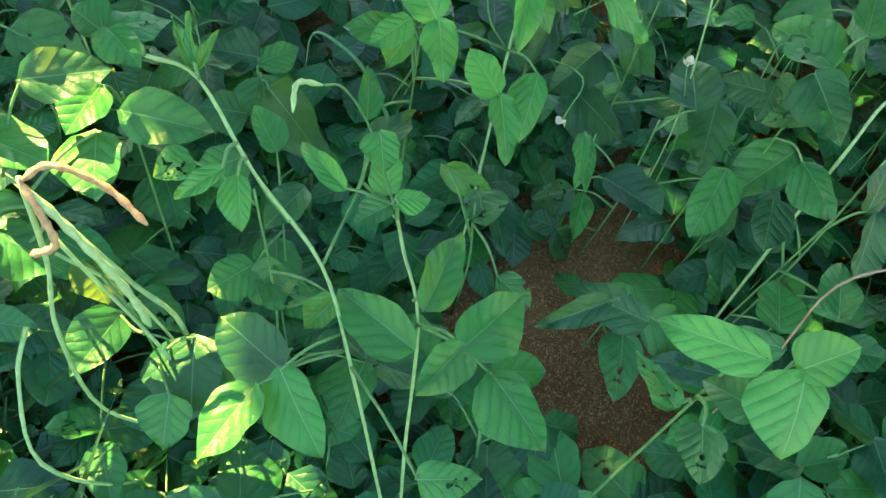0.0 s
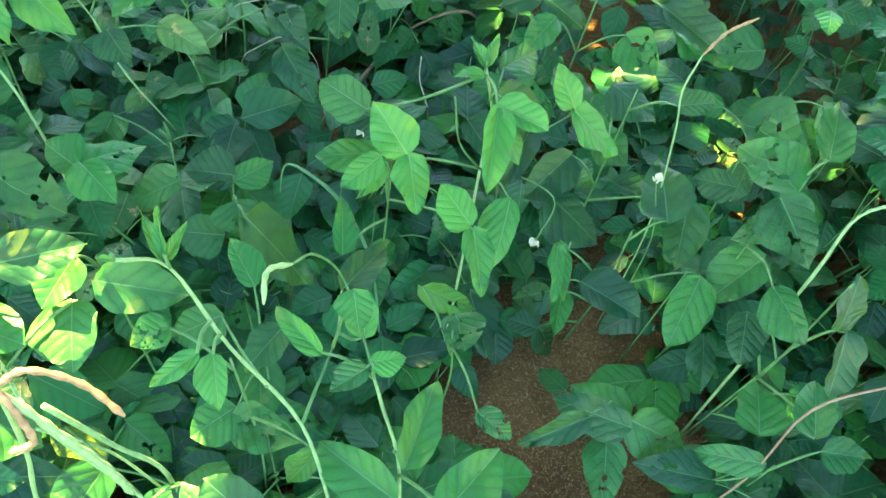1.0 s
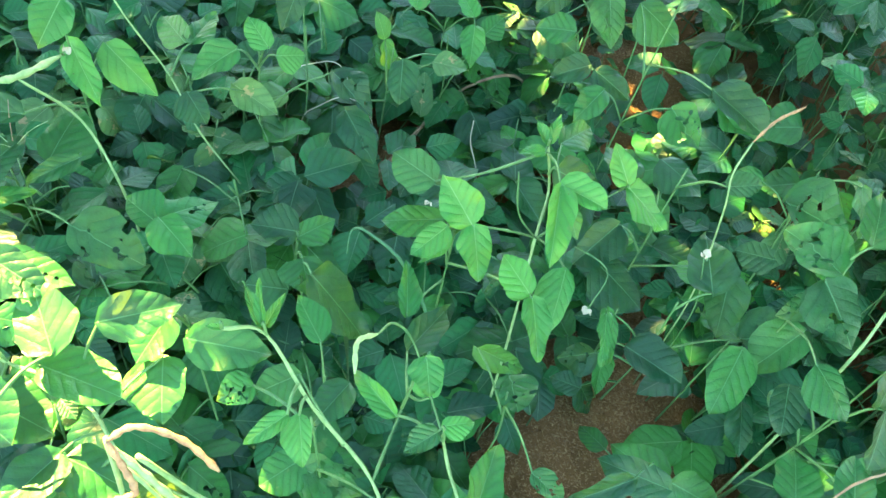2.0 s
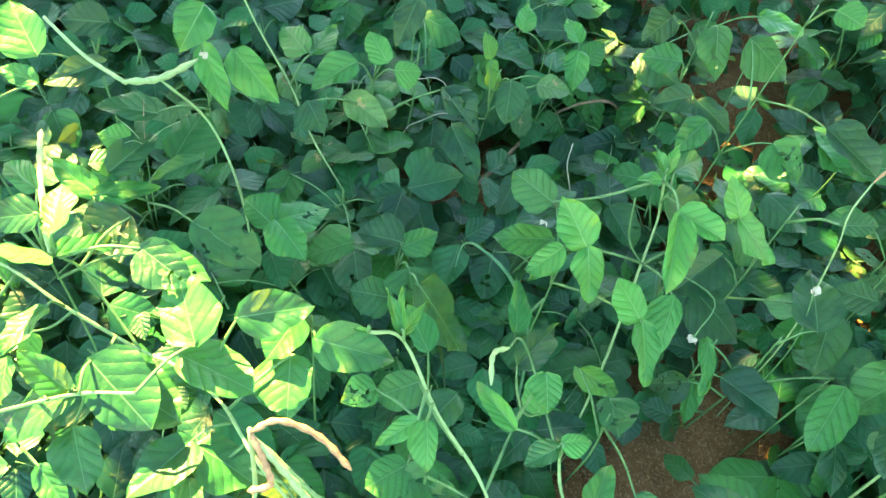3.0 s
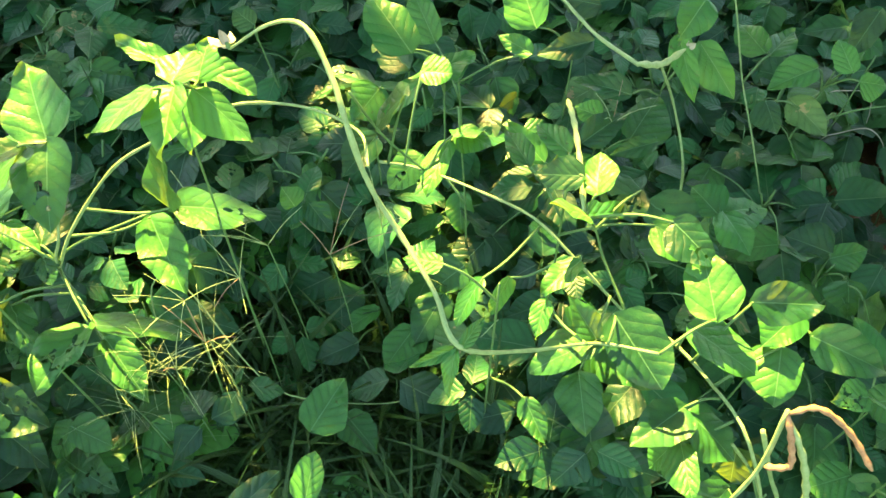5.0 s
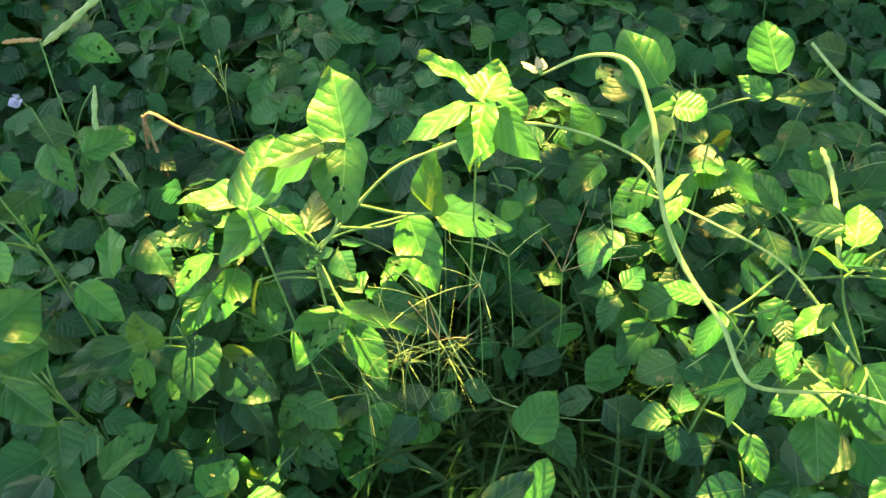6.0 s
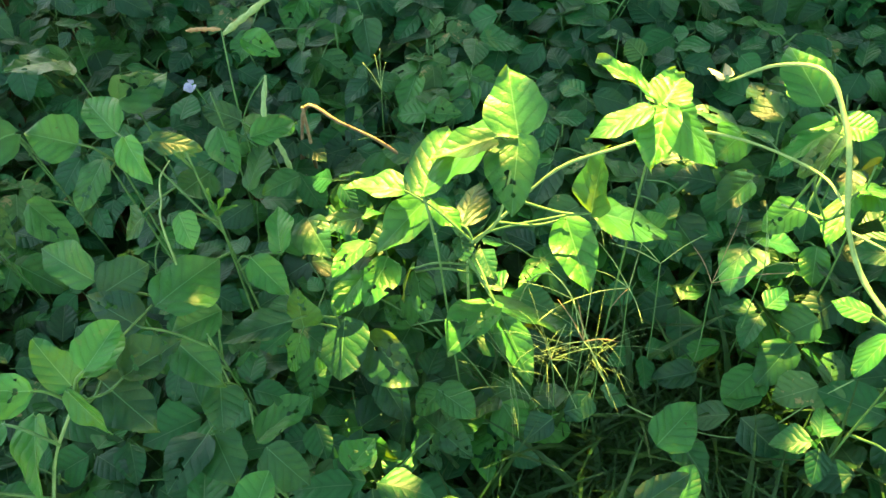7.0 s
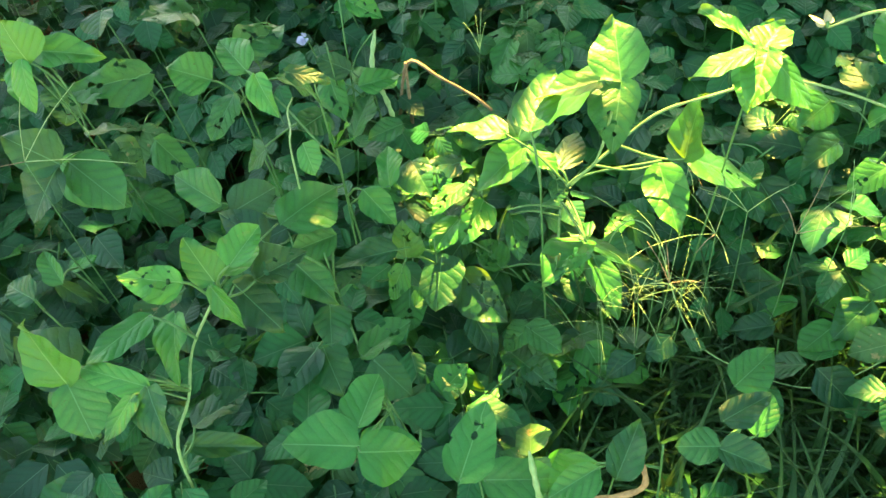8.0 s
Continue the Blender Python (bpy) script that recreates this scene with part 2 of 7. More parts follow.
def set_pose(base, tip, facing, length, wide=1.0):
    """The pose that lays a leaflet from base to tip, with its upper side towards facing."""
    along = (Vector(tip) - Vector(base)).normalized()
    up = Vector(facing)
    up = up - along * up.dot(along)
    if up.length < 1e-3:
        up = along.orthogonal()
    up.normalize()
    m = Matrix((along.cross(up), along, up)).transposed().to_4x4()
    return Matrix.Translation(base) @ m @ Matrix.Diagonal((length * wide, length, length, 1))


# ---- the leaflet shapes that all bean plants share ----
SHAPES = {}
for tint, material in (("mature", MATURE), ("young", YOUNG), ("blotched", BLOTCHED)):
    SHAPES[tint] = []
    for n in range(12):
        whole = n < 4 or n > 8
        data = leaflet_data("leaflet", 20 + n, *((16, 8) if whole else (20, 14)), skew=(0.04, 0.20, -0.20)[n % 3], fold=(0.10, 0.16, 0.05, 0.22)[n % 4],
                            droop=(0.10, 0.18, 0.05)[n % 3], holes=0 if whole else (5, 9, 4, 16, 7)[n - 4], bite=(0, 0, 0, 0, 0, 1, 1, 0, 2, 0, 0, 0)[n],
                            width=(0.80, 0.80, 0.80, 0.80, 0.80, 0.80, 0.80, 0.80, 0.80, 0.74, 0.86, 0.80)[n])
        SHAPES[tint].append(mesh_of("leaflet", data[0], data[1], material, data[2]))


def leaflet(parent, base, tip, facing, wide=1.0, tint="mature", shape=0, name="leaflet"):
    """One leaflet blade from base to tip (in the world), under a leaf stalk or a stem."""
    o = parent_base(parent)
    b, t = Vector(base) - o, Vector(tip) - o
    return part(name, SHAPES[tint][shape % 12], parent, "", set_pose(b, t, facing, (t - b).length, wide))


# ---- ground ----
def ground_sheet():
    line = np.sinh(np.linspace(-6, 6, 161)) / np.sinh(6) * 300
    fine = np.concatenate([line[line < -4], np.arange(-4, 4, 0.04), line[line > 4]])
    verts, faces = [], []
    for y in fine:
        for x in fine:
            z = 0.022 * noise.noise((x * 3.1, y * 3.1, 0)) + 0.014 * noise.noise((x * 11, y * 11, 3)) + 0.006 * noise.noise((x * 37, y * 37, 7)) if abs(x) < 4 and abs(y) < 4 else 0.0
            verts.append((x, y, z))
    n = len(fine)
    for i in range(n - 1):
        for j in range(n - 1):
            a = i * n + j
            faces.append((a, a + 1, a + n + 1, a + n))
    return tagged(new("ground", mesh_of("ground", verts, faces, SOIL)), "bare reddish brown soil strewn with dry straw", "ground", kind="structure")


ground = ground_sheet()


# ---- an unseen tree added towards the sun, to shade the field ----
def shade_tree(gaps):
    """An unseen broad tree, added so that its crown hides the sun, but for gaps: (place on the field, radius) that its
    light reaches.
    """
    r = random.Random(5)
    middle = Vector((-0.5, 0.7, 0.3)) + SUN_WAY * 4.6
    foot = Vector((middle.x - 0.6, middle.y + 0.4, 0))
    tree = thing("shade_tree", foot, "unseen broad leafy tree added to shade the bean field", "tree")
    rod("trunk", [foot, foot + Vector((0.05, 0, 0.7)), foot + Vector((0.2, -0.1, 1.5)), middle + Vector((-0.2, 0.1, 0.4))], (0.16, 0.12, 0.10, 0.05), WOODY, tree, sides=10)
    across = SUN_WAY.orthogonal().normalized()
    other = SUN_WAY.cross(across)
    for n in range(40):
        a = n * 2.4
        start = foot + Vector((0.2, -0.1, 1.2 + 0.05 * n))
        end = middle + (across * math.cos(a) + other * math.sin(a)) * r.uniform(1.2, 2.6) + SUN_WAY * r.uniform(-0.5, 0.5)
        line = [start, start.lerp(end, 0.5) + Vector((0, 0, 0.25)), end]
        if all((q - Vector(p) - SUN_WAY * (q - Vector(p)).dot(SUN_WAY)).length > rad + 0.06 for q in glide(line, 12) for p, rad in gaps):
            rod("limb", line, (0.05, 0.012), WOODY, tree, sides=6)
    verts, faces, uvs = [], [], []
    lines = [(Vector(p), rad) for p, rad in gaps]
    for n in range(60000):
        a, d = r.uniform(0, 6.2832), 3.3 * math.sqrt(r.random())
        q = middle + across * math.cos(a) * d + other * math.sin(a) * d * 0.8 + SUN_WAY * r.gauss(0, 0.4)
        if q.z < 0.25:
            continue
        size = r.uniform(0.08, 0.13)
        m = Euler((r.uniform(-0.9, 0.9), r.uniform(-0.9, 0.9), r.uniform(0, 6.28))).to_matrix()
        c = q + m @ Vector((0, 0.5 * size, 0))
        if any((c - p - SUN_WAY * (c - p).dot(SUN_WAY)).length < rad + 0.25 * size for p, rad in lines):
            continue
        k = len(verts)
        for c in ((0, 0, 0), (0.4, 0.5, 0.06), (0, 1, -0.1), (-0.4, 0.5, 0.06)):
            verts.append(q - foot + m @ (Vector(c) * size))
            uvs.append((c[1], 0.5 + c[0]))
        faces.append((k, k + 1, k + 2, k + 3))
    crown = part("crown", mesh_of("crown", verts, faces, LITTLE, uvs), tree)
    crown["kind"] = "stuff"
    return tree


def unseen_side_tree(foot, middle, spread, leaves):
    """A second, unseen tree beyond the field, on the side away from the sun, added to hold off sky light there."""
    r = random.Random(8)
    foot, middle = Vector(foot), Vector(middle)
    tree = thing("shade_tree", foot, "unseen leafy tree added to darken the field's right side", "tree")
    rod("trunk", [foot, foot.lerp(middle, 0.5) + Vector((0.1, 0, 0)), middle], (0.15, 0.11, 0.05), WOODY, tree, sides=10)
    for n in range(14):
        a = n * 2.4
        end = middle + Vector((math.cos(a), math.sin(a), r.uniform(-0.3, 0.5))) * spread * r.uniform(0.5, 0.9)
        start = foot.lerp(middle, r.uniform(0.5, 0.9))
        rod("limb", [start, start.lerp(end, 0.5) + Vector((0, 0, 0.2)), end], (0.045, 0.012), WOODY, tree, sides=6)
    verts, faces, uvs = [], [], []
    for n in range(leaves):
        d = Vector((r.gauss(0, 0.5), r.gauss(0, 0.5), r.gauss(0, 0.38))) * spread
        size = r.uniform(0.09, 0.15)
        m = Euler((r.uniform(-0.9, 0.9), r.uniform(-0.9, 0.9), r.uniform(0, 6.28))).to_matrix()
        if (middle + d).z < 1.25 or (middle + d).x < 0.9:
            continue
        k = len(verts)
        for c in ((0, 0, 0), (0.4, 0.5, 0.06), (0, 1, -0.1), (-0.4, 0.5, 0.06)):
            verts.append(middle + d - foot + m @ (Vector(c) * size))
            uvs.append((c[1], 0.5 + c[0]))
        faces.append((k, k + 1, k + 2, k + 3))
    crown = part("crown", mesh_of("crown", verts, faces, LITTLE, uvs), tree)
    crown["kind"] = "stuff"
    return tree


# out of view; blocks the sky so that the right side gets darker
unseen_side_tree((2.8, 1.7, 0), (2.3, 1.35, 2.3), 1.5, 22000)

# gaps cut in the unseen crown to light chosen spots: place on the field, radius
GAPS = (((-0.29, 0.59, 0.54), 0.030), ((-0.37, 0.58, 0.56), 0.042), ((-0.32, 0.53, 0.52), 0.042), ((-0.45, 0.51, 0.45), 0.012), ((-0.57, 0.59, 0.58), 0.042),
        ((-0.50, 0.61, 0.56), 0.032), ((-0.54, 0.65, 0.59), 0.032), ((-0.55, 0.53, 0.57), 0.032), ((-0.52, 0.42, 0.55), 0.032), ((-0.42, 0.51, 0.42), 0.048),
        ((-0.38, 0.41, 0.48), 0.032), ((-0.31, 0.44, 0.45), 0.042), ((-0.36, 0.40, 0.42), 0.032), ((-0.47, 0.41, 0.45), 0.032), ((-0.50, 0.47, 0.54), 0.032),
        ((-0.56, 0.47, 0.53), 0.032), ((-0.73, 0.73, 0.50), 0.042), ((-0.91, 0.89, 0.50), 0.032), ((-1.16, 0.45, 0.67), 0.008), ((-1.11, 0.37, 0.63), 0.010),
        ((-1.21, 0.38, 0.60), 0.050), ((-1.29, 0.41, 0.51), 0.020), ((-1.36, 0.36, 0.46), 0.025), ((-1.30, 0.33, 0.42), 0.025), ((-1.24, 0.39, 0.43), 0.010),
        ((-1.05, 0.44, 0.52), 0.024), ((-1.03, 0.43, 0.45), 0.012), ((-0.98, 0.48, 0.52), 0.034), ((-1.01, 0.44, 0.72), 0.050), ((-1.10, 0.26, 0.42), 0.012),
        ((-1.05, 0.35, 0.37), 0.004), ((-1.03, 0.29, 0.37), 0.004), ((-1.35, 0.27, 0.36), 0.003), ((-1.33, 0.24, 0.30), 0.003), ((-1.40, 0.26, 0.40), 0.005),
        ((-0.10, 0.28, 0.41), 0.012), ((-0.76, 0.67, 0.50), 0.052), ((-0.97, 1.02, 0.32), 0.032), ((-0.83, 0.73, 0.36), 0.012), ((-0.91, 1.01, 0.43), 0.052),
        ((-0.84, 0.82, 0.46), 0.030), ((-0.75, 0.40, 0.74), 0.040), ((-0.28, 0.40, 0.56), 0.025), ((-0.95, 0.85, 0.45), 0.028),
        ((-0.62, 0.75, 0.50), 0.042), ((0.56, 1.60, 0.05), 0.024), ((0.72, 1.55, 0.05), 0.024), ((0.34, 1.52, 0.05), 0.024), ((0.80, 1.10, 0.05), 0.024),
        ((-0.10, 0.28, 0.40), 0.008), ((-0.40, 0.30, 0.38), 0.015), ((0.62, 1.30, 0.05), 0.024))
GAPS += tuple(((x, y, 0.05), 0.010) for x, y in ((0.42, 1.30), (0.52, 1.42), (0.66, 1.46), (0.74, 1.32), (0.88, 1.36), (0.93, 1.15), (0.70, 1.20), (0.48, 1.70), (0.86, 1.62), (1.0, 1.5), (1.02, 0.95)))
GAPS += (((-0.95, 0.95, 0.42), 0.028), ((-1.05, 0.85, 0.40), 0.015), ((-0.80, 0.95, 0.45), 0.04), ((-1.15, 1.05, 0.35), 0.05), ((-0.68, 0.84, 0.48), 0.035), ((-1.00, 0.55, 0.70), 0.030), ((-0.98, 0.48, 0.68), 0.020), ((-1.28, 0.33, 0.43), 0.020), ((-1.23, 0.37, 0.46), 0.018), ((-1.19, 0.39, 0.49), 0.020), ((-1.25, 0.28, 0.36), 0.005), ((-1.13, 0.42, 0.66), 0.003), ((-0.85, 1.15, 0.40), 0.05), ((-1.30, 0.62, 0.40), 0.04))
GAPS += (((-0.28, 0.42, 0.59), 0.075), ((-0.25, 0.44, 0.45), 0.065), ((-0.22, 0.44, 0.37), 0.045), ((-0.36, 0.44, 0.47), 0.060), ((-0.33, 0.38, 0.44), 0.035), ((-0.13, 0.29, 0.40), 0.022),
         ((-0.73, 1.00, 0.52), 0.038), ((-0.915, 0.467, 0.732), 0.025), ((-0.98, 0.567, 0.66), 0.040), ((-0.80, 0.873, 0.48), 0.034), ((-0.52, 0.414, 0.366), 0.030),
         ((-1.204, 0.389, 0.602), 0.036), ((-1.19, 0.316, 0.657), 0.030), ((-1.273, 0.324, 0.448), 0.026), ((-1.29, 0.27, 0.343), 0.020), ((-1.00, 0.416, 0.749), 0.024),
         ((-0.951, 0.419, 0.75), 0.020), ((-1.327, 0.331, 0.497), 0.036), ((-1.339, 0.263, 0.384), 0.028), ((-1.046, 0.486, 0.551), 0.036), ((-1.017, 0.40, 0.499), 0.030), ((-1.043, 0.333, 0.392), 0.018), ((-0.70, 0.43, 0.62), 0.030), ((-0.64, 0.46, 0.51), 0.030), ((-1.09, 0.246, 0.446), 0.018),
         ((-1.63, 0.51, 0.33), 0.045), ((-1.54, 0.55, 0.27), 0.030), ((-0.34, 0.53, 0.49), 0.065), ((-0.26, 0.53, 0.48), 0.050), ((-0.24, 0.50, 0.56), 0.020))
shade_tree(GAPS)


# ---- bean plants ----
FACING = Vector((0.05, -0.45, 1.0))     # how most leaves are turned: to the light, which is up and a little forwards


def bean_plant(label, *stems, thick=1.0):
    """A bean plant with its runners; each stem is a line of places."""
    plant = thing("bean_plant", stems[0][0], label, "bean plant", "bean plants of the field")
    for n, line in enumerate(stems):
        long = len(line) > 4
        rod("runner" if long or n else "stem", line, tuple(q * thick for q in (0.0017, 0.0021, 0.0027, 0.0029, 0.0024, 0.0012)) if len(line) > 11 else (0.0022 * thick, 0.0017 * thick) if long else (0.0019 * thick, 0.0013 * thick), VINE if long else STALK, plant, sides=7, steps=5, knots=0.22, seed=n)
    return plant


SUNNY = Vector((-0.26, 0.06, 1.0))     # and of those that turn to the low sun


def leaf(plant, root, *blades, towards=FACING, loose=1.0):
    """A leaf: its stalk from the stem to the node, and the blades (tint, shape, width, base, tip) that spread from it."""
    bases = [Vector(b[3]) for b in blades]
    node = sum(bases, Vector()) / len(bases)
    node = min(bases, key=lambda p: (p - node).length)
    root, o = Vector(root), parent_base(plant)
    sag = Vector((0, 0, -0.012 if root.z > node.z else 0.012))
    verts, faces = tube_data([root - o, root.lerp(node, 0.55) + sag - o, node - o], (0.0021, 0.0015), sides=6, steps=4)
    for b in bases:
        if (b - node).length > 0.004:
            more = tube_data([node - o, b - o], (0.0015, 0.0013), sides=5, steps=2)
            faces += [tuple(i + len(verts) for i in f) for f in more[1]]
            verts += more[0]
    stalk = part("leaf", mesh_of("leaf", verts, faces, STALK), plant)
    for n, (tint, shape, wide, base, tip) in enumerate(blades):
        turn = random.Random(base[0] * 91 + tip[1] * 37)
        facing = towards + Vector((turn.uniform(-0.42, 0.42), turn.uniform(-0.30, 0.30), 0)) * loose
        leaflet(stalk, base, tip, facing, wide, tint, shape)
    return stalk


front_vine = bean_plant("tall bean vine with an upright pale green runner", [(0.1, 0.24, 0), (0.06, 0.29, 0.2), (0.016, 0.361, 0.379), (-0.022, 0.443, 0.447), (-0.092, 0.487, 0.54), (-0.142, 0.526, 0.623), (-0.178, 0.504, 0.67)], [(-0.022, 0.443, 0.447), (0.014, 0.543, 0.465)], [(0.105, 0.25, 0), (0.09, 0.32, 0.22), (0.084, 0.401, 0.409), (0.062, 0.46, 0.46), (0.049, 0.475, 0.511)])

leaf(front_vine, (0.016, 0.361, 0.379), ("mature", 4, 0.90, (0.083, 0.223, 0.446), (0.135, 0.218, 0.473)))
leaf(front_vine, (0.014, 0.543, 0.465), ("young", 2, 0.97, (0.044, 0.558, 0.426), (0.042, 0.602, 0.458)))
leaf(front_vine, (0.014, 0.543, 0.465), ("mature", 3, 0.55, (0.017, 0.626, 0.416), (0.078, 0.708, 0.405)))

sun_vine = bean_plant("sunlit bean vine with pale runners over the others", [(-0.17, 0.38, 0), (-0.185, 0.4, 0.25), (-0.277, 0.435, 0.465), (-0.339, 0.51, 0.45), (-0.4, 0.546, 0.454), (-0.45, 0.569, 0.436), (-0.53, 0.58, 0.5), (-0.6, 0.61, 0.52), (-0.69, 0.64, 0.5), (-0.78, 0.66, 0.48), (-0.83, 0.643, 0.49)], [(-0.45, 0.569, 0.436), (-0.5, 0.61, 0.48), (-0.522, 0.623, 0.519), (-0.541, 0.609, 0.564)], [(-0.41, 0.468, 0.54), (-0.478, 0.461, 0.53), (-0.55, 0.37, 0.63), (-0.604, 0.317, 0.7), (-0.645, 0.36, 0.705), (-0.7, 0.415, 0.69), (-0.741, 0.431, 0.738), (-0.769, 0.448, 0.8), (-0.79, 0.47, 0.825), (-0.83, 0.5, 0.85), (-0.881, 0.518, 0.82), (-0.92, 0.5, 0.79)])

leaf(sun_vine, (-0.45, 0.569, 0.436), ("mature", 0, 1.21, (-0.464, 0.527, 0.431), (-0.384, 0.492, 0.421)), towards=SUNNY, loose=0.5)
leaf(sun_vine, (-0.818, 0.647, 0.487), ("mature", 4, 1.20, (-0.791, 0.646, 0.633), (-0.837, 0.629, 0.575)), towards=SUNNY, loose=0.5)

lit_vine = bean_plant("bushy bean plant with gnawed leaves in the sun", [(-1.19, 0.36, 0), (-1.18, 0.36, 0.25), (-1.177, 0.363, 0.425), (-1.12, 0.355, 0.55), (-1.137, 0.42, 0.64)], [(-1.177, 0.363, 0.425), (-1.13, 0.38, 0.52), (-1.086, 0.44, 0.591), (-1.027, 0.48, 0.633), (-0.964, 0.53, 0.66), (-0.888, 0.56, 0.66), (-0.795, 0.52, 0.7), (-0.75, 0.45, 0.74)])

leaf(lit_vine, (-1.137, 0.42, 0.64), ("mature", 0, 0.95, (-1.16, 0.404, 0.636), (-1.251, 0.361, 0.558)), towards=SUNNY, loose=0.5)
leaf(lit_vine, (-1.177, 0.363, 0.425), ("mature", 1, 0.91, (-1.28, 0.375, 0.467), (-1.313, 0.466, 0.517)), towards=SUNNY, loose=0.5)
leaf(lit_vine, (-1.178, 0.362, 0.359), ("mature", 8, 0.66, (-1.246, 0.312, 0.362), (-1.186, 0.261, 0.341)), towards=SUNNY, loose=0.5)
leaf(lit_vine, (-0.988, 0.511, 0.65), ("young", 0, 1.20, (-0.999, 0.53, 0.686), (-1.008, 0.578, 0.709)), ("young", 0, 0.89, (-0.987, 0.504, 0.703), (-0.962, 0.44, 0.675)), towards=SUNNY, loose=0.5)
leaf(lit_vine, (-1.171, 0.365, 0.437), ("mature", 8, 1.14, (-1.192, 0.361, 0.445), (-1.164, 0.333, 0.436)), towards=SUNNY, loose=0.5)
leaf(lit_vine, (-1.178, 0.362, 0.381), ("mature", 4, 1.35, (-1.243, 0.3, 0.388), (-1.252, 0.27, 0.329)), towards=SUNNY, loose=0.5)

mid_vine = bean_plant("bean plant with young shoots and a pale flower", [(0.18, 0.68, 0), (0.187, 0.733, 0.226), (0.202, 0.83, 0.405), (0.215, 0.882, 0.449), (0.189, 0.878, 0.551)], [(0.202, 0.83, 0.4), (0.26, 0.86, 0.43), (0.336, 0.9, 0.455)])

leaf(mid_vine, (0.202, 0.83, 0.405), ("young", 3, 0.58, (0.066, 0.783, 0.472), (0.03, 0.773, 0.401)))
leaf(mid_vine, (0.192, 0.879, 0.538), ("mature", 2, 1.11, (0.039, 0.826, 0.519), (-0.018, 0.857, 0.535)))
leaf(mid_vine, (0.279, 0.87, 0.436), ("mature", 3, 0.45, (0.276, 0.889, 0.436), (0.218, 0.768, 0.436)))
leaf(mid_vine, (0.205, 0.881, 0.487), ("mature", 0, 0.77, (0.212, 0.879, 0.502), (0.3, 0.885, 0.445)), ("mature", 1, 0.71, (0.227, 0.934, 0.497), (0.289, 0.991, 0.487)))
leaf(mid_vine, (0.336, 0.9, 0.455), ("mature", 1, 0.99, (0.419, 1.05, 0.273), (0.506, 0.991, 0.24)), ("mature", 3, 0.72, (0.336, 0.897, 0.464), (0.315, 0.987, 0.457)))

edge_vine = bean_plant("bean runner hung with young leaves", [(-1.3, -0.37, 0), (-1.285, -0.34, 0.3), (-1.3, -0.31, 0.46), (-1.325, -0.26, 0.49), (-1.36, -0.213, 0.52), (-1.34, -0.15, 0.61)])

leaf(edge_vine, (-1.34, -0.15, 0.61), ("young", 2, 0.96, (-1.34, -0.136, 0.627), (-1.369, -0.066, 0.611)))
leaf(edge_vine, (-1.334, -0.248, 0.497), ("mature", 0, 1.16, (-1.465, -0.337, 0.509), (-1.549, -0.358, 0.543)), ("mature", 1, 1.30, (-1.467, -0.339, 0.503), (-1.405, -0.382, 0.45)))

plant = bean_plant("bean plant with broad matt green leaves", [(-1.908, -0.027, 0), (-1.893, -0.046, 0.304), (-1.9, -0.058, 0.589)])
leaf(plant, (-1.898, -0.053, 0.492), ("young", 3, 0.54, (-1.993, -0.064, 0.559), (-1.894, -0.112, 0.553)), ("mature", 0, 0.98, (-2.02, -0.04, 0.553), (-2.121, -0.019, 0.556)))
leaf(plant, (-1.897, -0.052, 0.455), ("mature", 1, 1.23, (-1.811, -0.071, 0.512), (-1.818, -0.006, 0.488)))
leaf(plant, (-1.896, -0.051, 0.44), ("mature", 7, 1.70, (-1.956, -0.018, 0.488), (-1.94, -0.07, 0.455)))
leaf(plant, (-1.896, -0.05, 0.409), ("mature", 4, 0.77, (-1.95, -0.105, 0.376), (-1.822, -0.08, 0.322)))

plant = bean_plant("bean plant with broad matt green leaves", [(-0.565, 0.643, 0), (-0.559, 0.641, 0.298), (-0.572, 0.64, 0.576)])
leaf(plant, (-0.572, 0.64, 0.56), ("mature", 0, 0.87, (-0.555, 0.637, 0.596), (-0.614, 0.626, 0.587)))
leaf(plant, (-0.57, 0.64, 0.518), ("mature", 1, 0.64, (-0.584, 0.693, 0.565), (-0.642, 0.727, 0.565)))
leaf(plant, (-0.569, 0.64, 0.496), ("mature", 0, 0.53, (-0.629, 0.669, 0.545), (-0.679, 0.728, 0.539)))
leaf(plant, (-0.567, 0.64, 0.458), ("mature", 4, 0.88, (-0.453, 0.652, 0.526), (-0.374, 0.632, 0.526)))
leaf(plant, (-0.563, 0.64, 0.385), ("young", 2, 0.48, (-0.618, 0.611, 0.36), (-0.631, 0.582, 0.286)))

plant = bean_plant("bean plant with broad matt green leaves", [(-1.673, 0.156, 0), (-1.645, 0.131, 0.287), (-1.644, 0.115, 0.554)])
leaf(plant, (-1.644, 0.116, 0.534), ("mature", 1, 0.59, (-1.57, 0.155, 0.604), (-1.538, 0.204, 0.56)))
leaf(plant, (-1.644, 0.122, 0.44), ("mature", 1, 1.41, (-1.573, 0.096, 0.492), (-1.596, 0.059, 0.461)))
leaf(plant, (-1.645, 0.123, 0.417), ("mature", 2, 1.26, (-1.557, 0.214, 0.488), (-1.552, 0.154, 0.503)))

plant = bean_plant("bean plant with broad matt green leaves", [(-1.443, 0.036, 0), (-1.424, 0.029, 0.283), (-1.429, 0.024, 0.546)])
leaf(plant, (-1.428, 0.025, 0.488), ("mature", 2, 1.08, (-1.476, -0.037, 0.542), (-1.449, 0.026, 0.559)))

